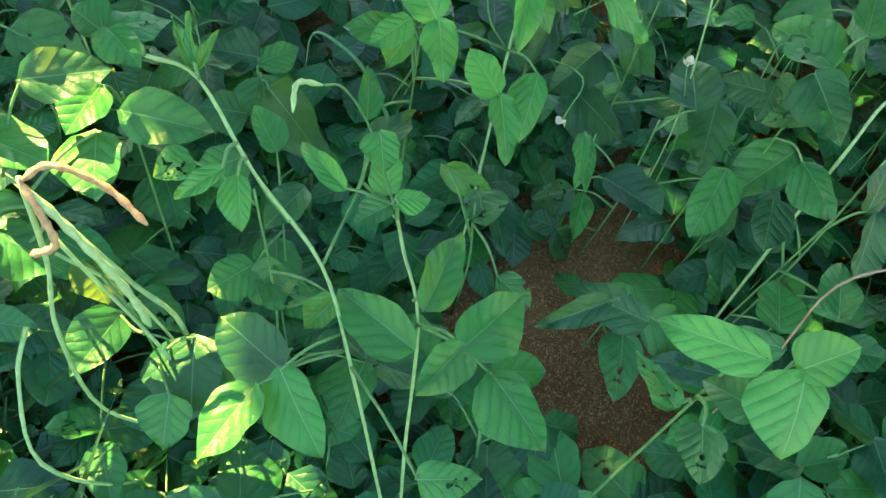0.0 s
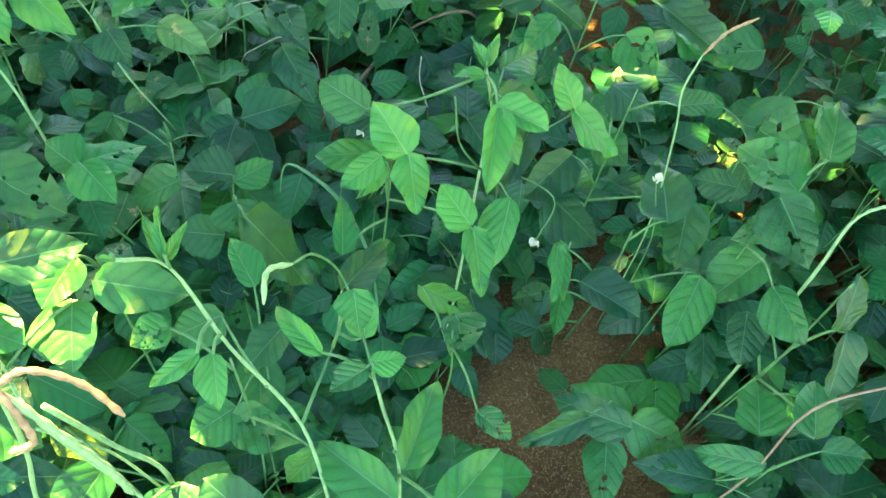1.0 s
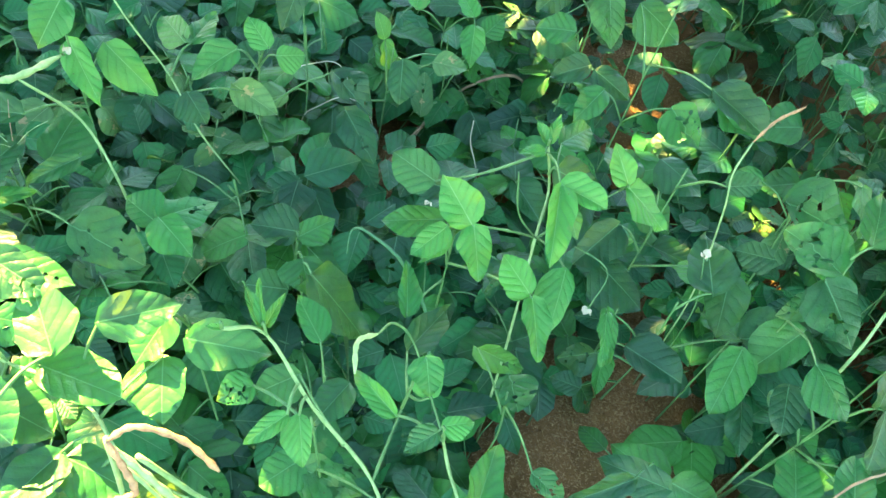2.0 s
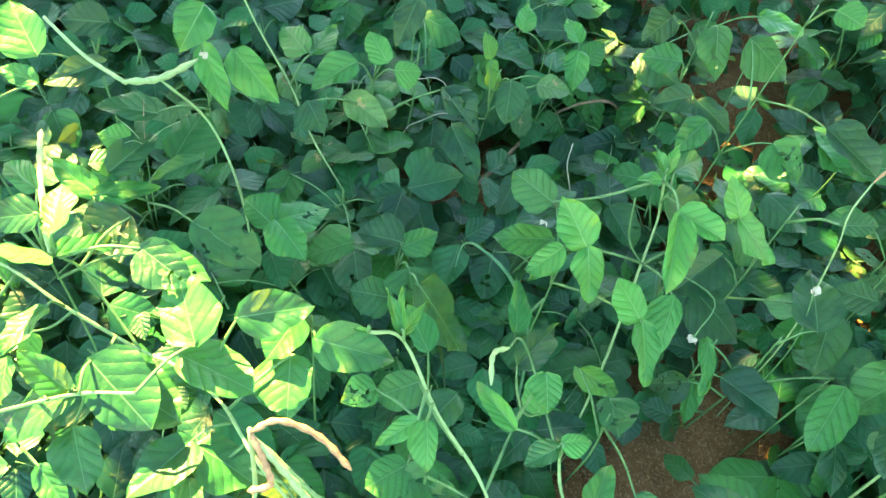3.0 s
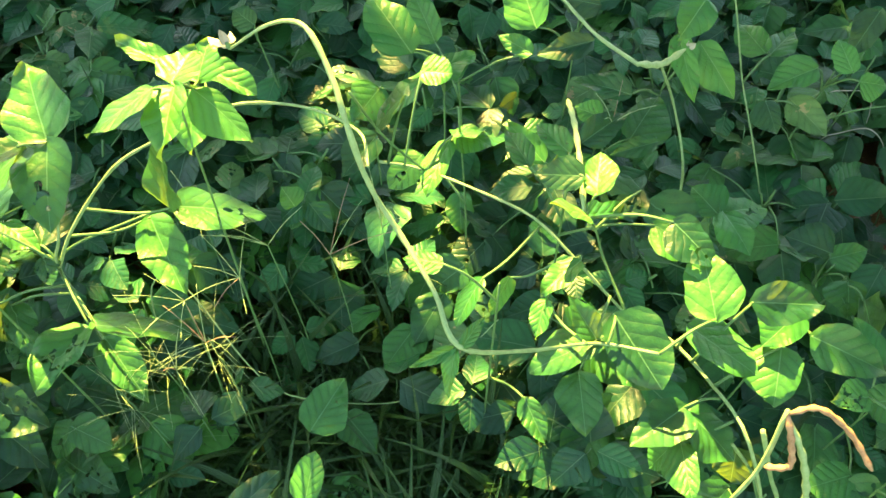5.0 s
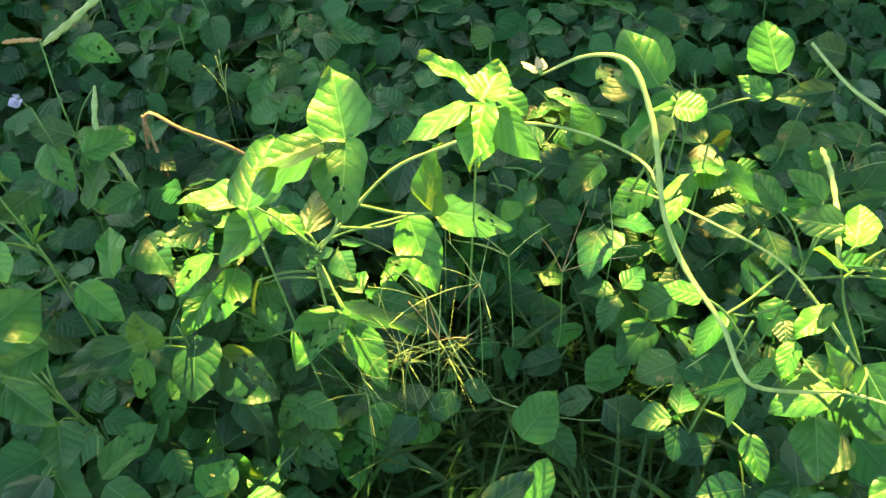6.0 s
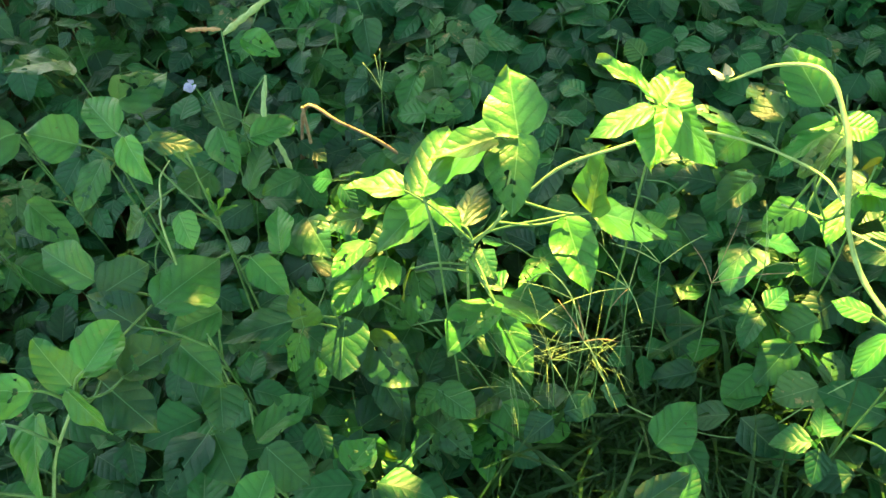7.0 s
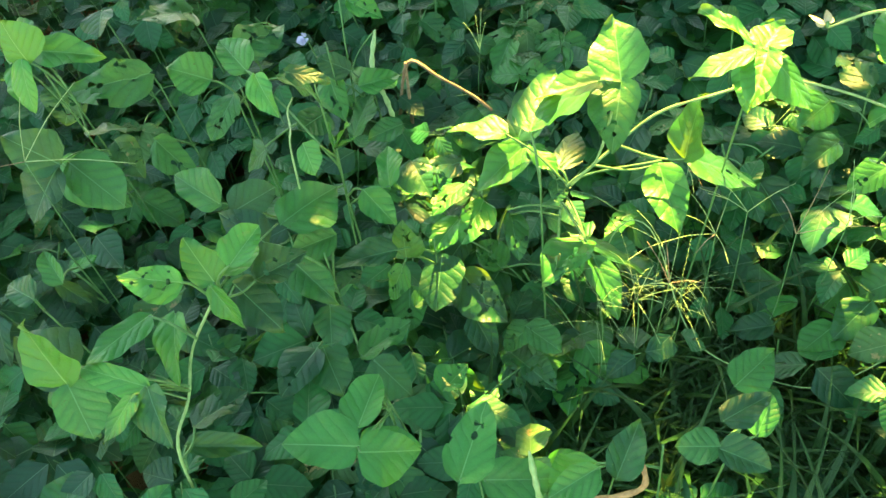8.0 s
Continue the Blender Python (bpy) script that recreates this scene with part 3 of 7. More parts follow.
plant = bean_plant("bean plant with broad matt green leaves", [(-0.718, 0.754, 0), (-0.726, 0.74, 0.283), (-0.748, 0.73, 0.545)])
leaf(plant, (-0.73, 0.738, 0.326), ("mature", 6, 0.94, (-0.814, 0.764, 0.374), (-0.844, 0.702, 0.352)))
leaf(plant, (-0.719, 0.752, 0.032), ("mature", 2, 0.79, (-0.676, 0.828, 0.103), (-0.659, 0.857, 0.167)))

plant = bean_plant("bean plant with broad matt green leaves", [(0.611, 0.592, 0), (0.616, 0.587, 0.277), (0.603, 0.584, 0.533)])
leaf(plant, (0.614, 0.587, 0.319), ("mature", 1, 1.14, (0.583, 0.633, 0.359), (0.559, 0.587, 0.326)))
leaf(plant, (0.615, 0.588, 0.208), ("mature", 4, 0.77, (0.717, 0.539, 0.273), (0.638, 0.519, 0.299)))

plant = bean_plant("bean plant with broad matt green leaves", [(-2.015, 0.159, 0), (-2.01, 0.133, 0.269), (-2.023, 0.115, 0.519)])
leaf(plant, (-2.023, 0.116, 0.509), ("mature", 1, 1.70, (-2.023, 0.115, 0.539), (-1.989, 0.075, 0.532)))

plant = bean_plant("bean plant with broad matt green leaves", [(-1.586, -0.271, 0), (-1.577, -0.293, 0.267), (-1.588, -0.308, 0.513)])
leaf(plant, (-1.587, -0.307, 0.504), ("mature", 1, 0.93, (-1.588, -0.308, 0.533), (-1.647, -0.321, 0.533)))

plant = bean_plant("bean plant with leaves full of small holes", [(-0.084, 0.492, 0), (-0.08, 0.49, 0.266), (-0.094, 0.488, 0.512)])
leaf(plant, (-0.093, 0.489, 0.483), ("mature", 7, 1.13, (-0.162, 0.531, 0.492), (-0.199, 0.511, 0.492)))
leaf(plant, (-0.085, 0.489, 0.35), ("mature", 1, 0.94, (-0.006, 0.426, 0.412), (-0.035, 0.395, 0.388)))

plant = bean_plant("bean plant with pale young leaves", [(-0.805, 0.11, 0), (-0.804, 0.092, 0.25), (-0.821, 0.08, 0.48)])
leaf(plant, (-0.815, 0.084, 0.404), ("young", 1, 0.71, (-0.881, 0.033, 0.413), (-0.921, -0.024, 0.341)))

plant = bean_plant("bean plant with broad matt green leaves", [(-1.705, 0.344, 0), (-1.688, 0.343, 0.249), (-1.693, 0.343, 0.479)])
leaf(plant, (-1.689, 0.343, 0.321), ("mature", 2, 0.96, (-1.68, 0.38, 0.358), (-1.659, 0.472, 0.316)))
leaf(plant, (-1.688, 0.343, 0.263), ("mature", 1, 0.83, (-1.621, 0.307, 0.311), (-1.648, 0.379, 0.36)))

plant = bean_plant("bean plant with pale young leaves", [(-0.793, 0.935, 0), (-0.796, 0.921, 0.247), (-0.814, 0.912, 0.475)])
leaf(plant, (-0.81, 0.914, 0.424), ("young", 6, 0.87, (-0.881, 0.872, 0.479), (-0.938, 0.91, 0.514)))
leaf(plant, (-0.808, 0.915, 0.394), ("young", 0, 0.65, (-0.703, 0.953, 0.463), (-0.764, 0.966, 0.472)))
leaf(plant, (-0.804, 0.917, 0.352), ("mature", 2, 0.79, (-0.874, 0.978, 0.407), (-0.936, 1.035, 0.446)))

plant = bean_plant("bean plant with broad matt green leaves", [(0.441, 1.355, 0), (0.443, 1.328, 0.243), (0.428, 1.311, 0.466)])
leaf(plant, (0.442, 1.327, 0.258), ("mature", 4, 0.82, (0.424, 1.263, 0.295), (0.369, 1.183, 0.294)))
leaf(plant, (0.443, 1.329, 0.238), ("mature", 1, 0.70, (0.48, 1.359, 0.207), (0.379, 1.338, 0.26)))

plant = bean_plant("bean plant with pale young leaves", [(-1.143, -0.031, 0), (-1.141, -0.058, 0.233), (-1.156, -0.077, 0.447)])
leaf(plant, (-1.152, -0.072, 0.392), ("young", 0, 1.06, (-1.153, -0.142, 0.355), (-1.095, -0.077, 0.341)))

plant = bean_plant("bean plant with broad matt green leaves", [(0.623, 0.891, 0), (0.619, 0.888, 0.225), (0.6, 0.886, 0.43)])
leaf(plant, (0.602, 0.886, 0.414), ("mature", 5, 1.05, (0.585, 0.899, 0.45), (0.686, 0.855, 0.437)))
leaf(plant, (0.612, 0.887, 0.305), ("mature", 2, 1.05, (0.615, 0.872, 0.336), (0.552, 0.886, 0.336)))

plant = bean_plant("bean plant with leaves full of small holes", [(-0.189, 1.25, 0), (-0.166, 1.244, 0.21), (-0.167, 1.239, 0.4)])
leaf(plant, (-0.166, 1.243, 0.242), ("blotched", 4, 1.03, (-0.196, 1.189, 0.284), (-0.262, 1.163, 0.284)))

plant = bean_plant("bean plant with broad matt green leaves", [(0.712, 1.035, 0), (0.718, 1.026, 0.207), (0.705, 1.02, 0.393)])
leaf(plant, (0.707, 1.021, 0.362), ("mature", 0, 0.95, (0.754, 0.975, 0.413), (0.766, 0.905, 0.37)))
leaf(plant, (0.714, 1.025, 0.26), ("mature", 1, 0.86, (0.655, 1.065, 0.306), (0.591, 1.068, 0.298)))

plant = bean_plant("bean plant with broad matt green leaves", [(0.413, 0.767, 0), (0.423, 0.755, 0.203), (0.413, 0.747, 0.386)])
leaf(plant, (0.414, 0.748, 0.361), ("mature", 0, 0.87, (0.458, 0.754, 0.406), (0.464, 0.857, 0.419)))
leaf(plant, (0.423, 0.755, 0.211), ("mature", 5, 0.91, (0.587, 0.784, 0.228), (0.7, 0.786, 0.228)))
leaf(plant, (0.422, 0.754, 0.221), ("mature", 3, 0.45, (0.335, 0.778, 0.302), (0.336, 0.695, 0.286)))
leaf(plant, (0.421, 0.757, 0.162), ("mature", 5, 0.86, (0.341, 0.752, 0.209), (0.29, 0.766, 0.153)))
leaf(plant, (0.417, 0.762, 0.088), ("mature", 0, 0.99, (0.323, 0.709, 0.165), (0.276, 0.733, 0.155)), ("mature", 4, 0.88, (0.338, 0.734, 0.123), (0.38, 0.711, 0.063)))

plant = bean_plant("bean plant with broad matt green leaves", [(-0.234, 0.45, 0), (-0.219, 0.432, 0.199), (-0.225, 0.42, 0.378)])
leaf(plant, (-0.224, 0.422, 0.348), ("mature", 2, 1.15, (-0.274, 0.457, 0.398), (-0.258, 0.435, 0.336)))
leaf(plant, (-0.22, 0.429, 0.244), ("mature", 0, 1.19, (-0.182, 0.351, 0.295), (-0.187, 0.298, 0.26)))

plant = bean_plant("bean plant with leaves full of small holes", [(-2.062, 0.341, 0), (-2.055, 0.314, 0.199), (-2.067, 0.296, 0.377)])
leaf(plant, (-2.066, 0.297, 0.368), ("mature", 5, 1.07, (-2.067, 0.296, 0.397), (-2.075, 0.191, 0.451)))

plant = bean_plant("bean plant with broad matt green leaves", [(-1.165, 0.968, 0), (-1.168, 0.938, 0.193), (-1.186, 0.919, 0.365)])
leaf(plant, (-1.185, 0.92, 0.356), ("mature", 2, 1.42, (-1.186, 0.919, 0.385), (-1.222, 0.921, 0.405)))

plant = bean_plant("bean plant with leaves full of small holes", [(-1.411, 0.324, 0), (-1.407, 0.319, 0.19), (-1.421, 0.316, 0.36)])
leaf(plant, (-1.42, 0.316, 0.346), ("mature", 1, 0.97, (-1.436, 0.279, 0.393), (-1.363, 0.244, 0.398)), ("mature", 8, 0.69, (-1.384, 0.345, 0.366), (-1.407, 0.272, 0.404)))

plant = bean_plant("bean plant with leaves full of small holes", [(0.183, 0.632, 0), (0.179, 0.615, 0.188), (0.159, 0.604, 0.357)])
leaf(plant, (0.165, 0.607, 0.307), ("mature", 8, 0.80, (0.181, 0.485, 0.377), (0.221, 0.456, 0.364)))
leaf(plant, (0.167, 0.608, 0.29), ("mature", 8, 1.38, (0.169, 0.641, 0.33), (0.177, 0.586, 0.337)))
leaf(plant, (0.169, 0.61, 0.27), ("mature", 4, 0.45, (0.127, 0.685, 0.325), (0.22, 0.683, 0.255)))

plant = bean_plant("bean plant with broad matt green leaves", [(-0.919, 0.799, 0), (-0.901, 0.798, 0.172), (-0.906, 0.796, 0.325)])
leaf(plant, (-0.906, 0.796, 0.316), ("mature", 1, 0.77, (-0.906, 0.796, 0.345), (-0.919, 0.706, 0.349)))

plant = bean_plant("bean plant with broad matt green leaves", [(-0.975, -0.009, 0), (-0.977, -0.039, 0.171), (-0.996, -0.058, 0.321)])
leaf(plant, (-0.995, -0.057, 0.312), ("mature", 0, 0.77, (-0.996, -0.058, 0.341), (-0.912, 0.012, 0.341)))

plant = bean_plant("bean plant with broad matt green leaves", [(-0.164, 0.874, 0), (-0.139, 0.85, 0.166), (-0.139, 0.834, 0.312)])
leaf(plant, (-0.139, 0.837, 0.285), ("mature", 0, 0.71, (-0.118, 0.785, 0.332), (-0.022, 0.756, 0.201)))
leaf(plant, (-0.139, 0.849, 0.173), ("mature", 3, 0.74, (-0.162, 0.92, 0.223), (-0.235, 0.983, 0.189)))

plant = bean_plant("bean plant with broad matt green leaves", [(0.086, 1.368, 0), (0.099, 1.364, 0.165), (0.091, 1.361, 0.31)])
leaf(plant, (0.094, 1.362, 0.251), ("mature", 3, 0.88, (0.005, 1.267, 0.32), (0.018, 1.228, 0.256)))
leaf(plant, (0.097, 1.364, 0.146), ("mature", 0, 1.20, (0.183, 1.479, 0.22), (0.221, 1.51, 0.247)))
leaf(plant, (0.096, 1.365, 0.125), ("blotched", 6, 0.60, (0.053, 1.268, 0.183), (0.057, 1.341, 0.231)))

plant = bean_plant("bean plant with leaves full of small holes", [(0.654, 1.264, 0), (0.672, 1.241, 0.163), (0.667, 1.225, 0.306)])
leaf(plant, (0.668, 1.228, 0.279), ("mature", 5, 1.05, (0.681, 1.214, 0.316), (0.602, 1.28, 0.316)), ("mature", 4, 1.41, (0.743, 1.177, 0.336), (0.668, 1.191, 0.316)))
leaf(plant, (0.668, 1.229, 0.27), ("mature", 0, 1.15, (0.622, 1.255, 0.316), (0.705, 1.181, 0.302)))

plant = bean_plant("bean plant with leaves full of small holes", [(-0.903, 0.988, 0), (-0.906, 0.987, 0.159), (-0.925, 0.986, 0.299)])
leaf(plant, (-0.924, 0.986, 0.289), ("mature", 8, 0.73, (-0.925, 0.986, 0.319), (-1.013, 1.046, 0.316)))

plant = bean_plant("low bean plant with dark green leaves", [(0.622, 0.478, 0), (0.624, 0.468, 0.137), (0.609, 0.461, 0.253)])
leaf(plant, (0.613, 0.463, 0.224), ("mature", 3, 0.92, (0.671, 0.474, 0.273), (0.742, 0.462, 0.273)))
leaf(plant, (0.615, 0.464, 0.212), ("mature", 4, 0.66, (0.552, 0.465, 0.176), (0.443, 0.489, 0.176)), ("mature", 2, 0.60, (0.542, 0.434, 0.344), (0.457, 0.45, 0.342)))

plant = bean_plant("low bean plant with dark green leaves", [(0.377, 1.563, 0), (0.373, 1.534, 0.136), (0.354, 1.514, 0.252)])
leaf(plant, (0.355, 1.516, 0.243), ("mature", 1, 0.87, (0.298, 1.484, 0.252), (0.356, 1.393, 0.275)), ("mature", 2, 1.09, (0.41, 1.544, 0.293), (0.451, 1.47, 0.244)))

plant = bean_plant("bean plant with pale young leaves", [(-1.96, 0.668, 0), (-1.951, 0.638, 0.133), (-1.961, 0.618, 0.247)])
leaf(plant, (-1.96, 0.62, 0.238), ("young", 5, 0.81, (-1.961, 0.618, 0.267), (-1.88, 0.642, 0.243)))

plant = bean_plant("bean plant with pale young leaves", [(-0.861, 1.153, 0), (-0.844, 1.151, 0.103), (-0.85, 1.149, 0.185)])
leaf(plant, (-0.849, 1.15, 0.176), ("young", 1, 0.62, (-0.85, 1.149, 0.205), (-0.899, 0.999, 0.205)))

plant = bean_plant("bean plant with leaves full of small holes", [(-0.802, 0.501, 0), (-0.796, 0.5, 0.094), (-0.808, 0.5, 0.168)])
leaf(plant, (-0.8, 0.501, 0.04), ("mature", 5, 0.71, (-0.784, 0.394, 0.103), (-0.845, 0.484, 0.099)))

plant = bean_plant("low bean plant with dark green leaves", [(0.632, 0.582, 0), (0.653, 0.57, 0.09), (0.65, 0.562, 0.159)])
leaf(plant, (0.65, 0.563, 0.151), ("mature", 0, 0.99, (0.65, 0.562, 0.179), (0.693, 0.643, 0.174)))

plant = bean_plant("low bean plant with dark green leaves", [(0.426, 0.588, 0), (0.432, 0.583, 0.088), (0.42, 0.58, 0.156)])
leaf(plant, (0.423, 0.581, 0.137), ("mature", 0, 0.81, (0.449, 0.56, 0.152), (0.372, 0.627, 0.141)))
leaf(plant, (0.429, 0.585, 0.047), ("mature", 2, 0.79, (0.377, 0.635, 0.096), (0.347, 0.685, 0.073)))

plant = bean_plant("bean plant with leaves full of small holes", [(-0.729, 0.364, 0), (-0.733, 0.353, 0.052), (-0.753, 0.345, 0.083)])
leaf(plant, (-0.739, 0.351, 0.06), ("mature", 0, 1.07, (-0.783, 0.292, 0.103), (-0.845, 0.262, 0.103)), ("mature", 5, 0.89, (-0.779, 0.295, 0.103), (-0.705, 0.318, 0.103)))
leaf(plant, (-0.732, 0.356, 0.037), ("mature", 5, 1.54, (-0.718, 0.387, 0.056), (-0.768, 0.386, 0.065)))

plant = bean_plant("bean plant with leaves full of small holes", [(0.607, 0.666, 0), (0.619, 0.651, 0.044), (0.61, 0.64, 0.068)])
leaf(plant, (0.612, 0.643, 0.061), ("mature", 6, 0.85, (0.61, 0.64, 0.088), (0.593, 0.671, 0.156)))


# more leaves of the front vine
leaf(front_vine, (0.008, 0.526, 0.462), ("young", 0, 1.16, (0.028, 0.557, 0.535), (0.035, 0.517, 0.518)), loose=0.7)
leaf(front_vine, (0.051, 0.472, 0.503), ("young", 11, 0.49, (-0.004, 0.492, 0.521), (-0.051, 0.538, 0.533)), loose=0.7)
leaf(front_vine, (-0.057, 0.465, 0.494), ("mature", 2, 1.15, (-0.113, 0.554, 0.479), (-0.162, 0.529, 0.474)), loose=0.7)
leaf(front_vine, (0.01, 0.375, 0.39), ("mature", 2, 1.04, (-0.055, 0.343, 0.404), (-0.125, 0.399, 0.403)), loose=0.7)
leaf(front_vine, (0.084, 0.401, 0.409), ("mature", 11, 0.76, (0.078, 0.375, 0.406), (-0.004, 0.435, 0.417)), loose=0.7)
leaf(front_vine, (0.077, 0.421, 0.426), ("mature", 9, 0.67, (0.086, 0.394, 0.461), (0.123, 0.487, 0.465)), loose=0.7)
leaf(front_vine, (-0.109, 0.5, 0.568), ("young", 9, 0.60, (-0.116, 0.463, 0.576), (-0.156, 0.433, 0.567)), loose=0.7)
leaf(front_vine, (-0.1, 0.493, 0.554), ("young", 10, 0.68, (-0.105, 0.472, 0.554), (-0.096, 0.423, 0.537)), loose=0.7)
leaf(front_vine, (0.051, 0.472, 0.503), ("mature", 1, 0.85, (0.042, 0.473, 0.526), (0.008, 0.448, 0.528)), ("young", 10, 0.79, (0.047, 0.478, 0.529), (0.084, 0.487, 0.527)), loose=0.7)
leaf(front_vine, (0.01, 0.375, 0.39), ("young", 0, 0.74, (-0.078, 0.315, 0.421), (-0.126, 0.242, 0.415)), towards=SUNNY, loose=0.5)
leaf(front_vine, (0.003, 0.388, 0.402), ("young", 10, 0.73, (-0.054, 0.332, 0.428), (-0.011, 0.251, 0.407)), towards=SUNNY, loose=0.5)
leaf(front_vine, (0.084, 0.401, 0.409), ("mature", 11, 0.80, (0.118, 0.337, 0.495), (0.074, 0.282, 0.505)), ("mature", 1, 0.85, (0.119, 0.337, 0.495), (0.184, 0.4, 0.501)), loose=0.7)
leaf(front_vine, (0.084, 0.401, 0.409), ("mature", 10, 0.79, (0.15, 0.322, 0.47), (0.2, 0.25, 0.476)), loose=0.7)

# more leaves of the mid vine
leaf(mid_vine, (0.202, 0.83, 0.405), ("young", 10, 0.62, (0.229, 0.748, 0.446), (0.21, 0.667, 0.414)), loose=0.7)
leaf(mid_vine, (0.323, 0.893, 0.451), ("young", 0, 0.88, (0.317, 0.86, 0.498), (0.387, 0.83, 0.449)), ("young", 11, 0.85, (0.315, 0.864, 0.502), (0.287, 0.895, 0.549)), loose=0.7)
leaf(mid_vine, (0.193, 0.879, 0.534), ("young", 11, 0.45, (0.195, 0.794, 0.567), (0.179, 0.686, 0.544)), ("young", 11, 0.85, (0.195, 0.798, 0.567), (0.256, 0.77, 0.561)), ("mature", 1, 0.68, (0.193, 0.794, 0.562), (0.228, 0.744, 0.526)), loose=0.7)

# more leaves of the sun vine
leaf(sun_vine, (-0.2, 0.406, 0.286), ("mature", 10, 1.19, (-0.166, 0.426, 0.29), (-0.163, 0.335, 0.272)), loose=0.7)
leaf(sun_vine, (-0.216, 0.412, 0.322), ("mature", 1, 0.89, (-0.252, 0.443, 0.303), (-0.287, 0.366, 0.307)), loose=0.7)
leaf(sun_vine, (-0.522, 0.623, 0.519), ("mature", 7, 1.32, (-0.482, 0.692, 0.535), (-0.521, 0.644, 0.528)), loose=0.7)
leaf(sun_vine, (-0.41, 0.468, 0.54), ("mature", 0, 0.88, (-0.361, 0.526, 0.556), (-0.4, 0.605, 0.583)), towards=SUNNY, loose=0.5)
leaf(sun_vine, (-0.359, 0.522, 0.451), ("mature", 9, 0.85, (-0.324, 0.565, 0.555), (-0.243, 0.595, 0.553)), loose=0.7)
leaf(sun_vine, (-0.38, 0.534, 0.453), ("mature", 2, 0.95, (-0.381, 0.528, 0.519), (-0.294, 0.502, 0.512)), towards=SUNNY, loose=0.5)
leaf(sun_vine, (-0.329, 0.497, 0.453), ("mature", 10, 1.16, (-0.266, 0.562, 0.487), (-0.259, 0.49, 0.477)), towards=SUNNY, loose=0.5)
leaf(sun_vine, (-0.467, 0.462, 0.532), ("mature", 2, 1.00, (-0.468, 0.501, 0.533), (-0.392, 0.444, 0.506)), loose=0.7)
leaf(sun_vine, (-0.478, 0.461, 0.53), ("mature", 10, 0.69, (-0.477, 0.469, 0.528), (-0.548, 0.419, 0.494)), ("mature", 11, 0.74, (-0.482, 0.467, 0.529), (-0.526, 0.482, 0.576)), towards=SUNNY, loose=0.5)
leaf(sun_vine, (-0.53, 0.58, 0.5), ("mature", 9, 0.78, (-0.527, 0.548, 0.55), (-0.559, 0.49, 0.552)), towards=SUNNY, loose=0.5)
leaf(sun_vine, (-0.538, 0.611, 0.556), ("young", 11, 0.48, (-0.538, 0.606, 0.56), (-0.489, 0.663, 0.521)), ("young", 2, 0.65, (-0.536, 0.598, 0.573), (-0.578, 0.566, 0.624)), towards=SUNNY, loose=0.5)
leaf(sun_vine, (-0.538, 0.611, 0.556), ("young", 1, 0.83, (-0.533, 0.619, 0.593), (-0.549, 0.681, 0.604)), towards=SUNNY, loose=0.5)
leaf(sun_vine, (-0.535, 0.614, 0.549), ("mature", 4, 0.98, (-0.438, 0.614, 0.591), (-0.375, 0.581, 0.583)), loose=0.7)
leaf(sun_vine, (-0.318, 0.485, 0.455), ("mature", 11, 0.85, (-0.357, 0.455, 0.46), (-0.407, 0.382, 0.47)), ("mature", 1, 1.06, (-0.35, 0.451, 0.457), (-0.279, 0.426, 0.442)), towards=SUNNY, loose=0.5)
leaf(sun_vine, (-0.477, 0.573, 0.457), ("mature", 0, 0.94, (-0.486, 0.452, 0.459), (-0.456, 0.386, 0.44)), towards=SUNNY, loose=0.5)
leaf(sun_vine, (-0.49, 0.446, 0.547), ("young", 0, 0.69, (-0.551, 0.492, 0.534), (-0.549, 0.446, 0.518)), towards=SUNNY, loose=0.5)
leaf(sun_vine, (-0.298, 0.46, 0.46), ("mature", 1, 0.97, (-0.354, 0.416, 0.441), (-0.375, 0.391, 0.394)), ("mature", 10, 0.69, (-0.35, 0.413, 0.452), (-0.329, 0.349, 0.469)), towards=SUNNY, loose=0.5)
leaf(sun_vine, (-0.765, 0.657, 0.483), ("young", 0, 0.78, (-0.75, 0.717, 0.5), (-0.705, 0.763, 0.489)), ("young", 10, 0.56, (-0.751, 0.709, 0.496), (-0.755, 0.621, 0.491)), towards=SUNNY, loose=0.5)
leaf(sun_vine, (-0.797, 0.654, 0.483), ("young", 2, 1.52, (-0.809, 0.749, 0.571), (-0.767, 0.755, 0.579)), loose=0.7)
leaf(sun_vine, (-0.765, 0.657, 0.483), ("young", 10, 1.02, (-0.751, 0.747, 0.481), (-0.697, 0.738, 0.485)), towards=SUNNY, loose=0.5)
leaf(sun_vine, (-0.588, 0.605, 0.517), ("young", 10, 0.64, (-0.634, 0.507, 0.507), (-0.651, 0.449, 0.483)), towards=SUNNY, loose=0.5)

# more leaves of the lit vine
leaf(lit_vine, (-0.964, 0.53, 0.66), ("young", 10, 0.66, (-0.961, 0.479, 0.735), (-0.889, 0.465, 0.709)), towards=SUNNY, loose=0.5)
leaf(lit_vine, (-0.985, 0.513, 0.651), ("young", 11, 0.67, (-1.04, 0.593, 0.634), (-0.964, 0.587, 0.625)), towards=SUNNY, loose=0.5)
leaf(lit_vine, (-1.134, 0.409, 0.625), ("mature", 3, 1.06, (-1.129, 0.41, 0.656), (-1.193, 0.476, 0.695)), ("mature", 4, 0.85, (-1.128, 0.409, 0.655), (-1.079, 0.319, 0.636)), towards=SUNNY, loose=0.5)
leaf(lit_vine, (-1.134, 0.409, 0.625), ("mature", 11, 0.82, (-1.15, 0.386, 0.661), (-1.198, 0.307, 0.664)), towards=SUNNY, loose=0.5)
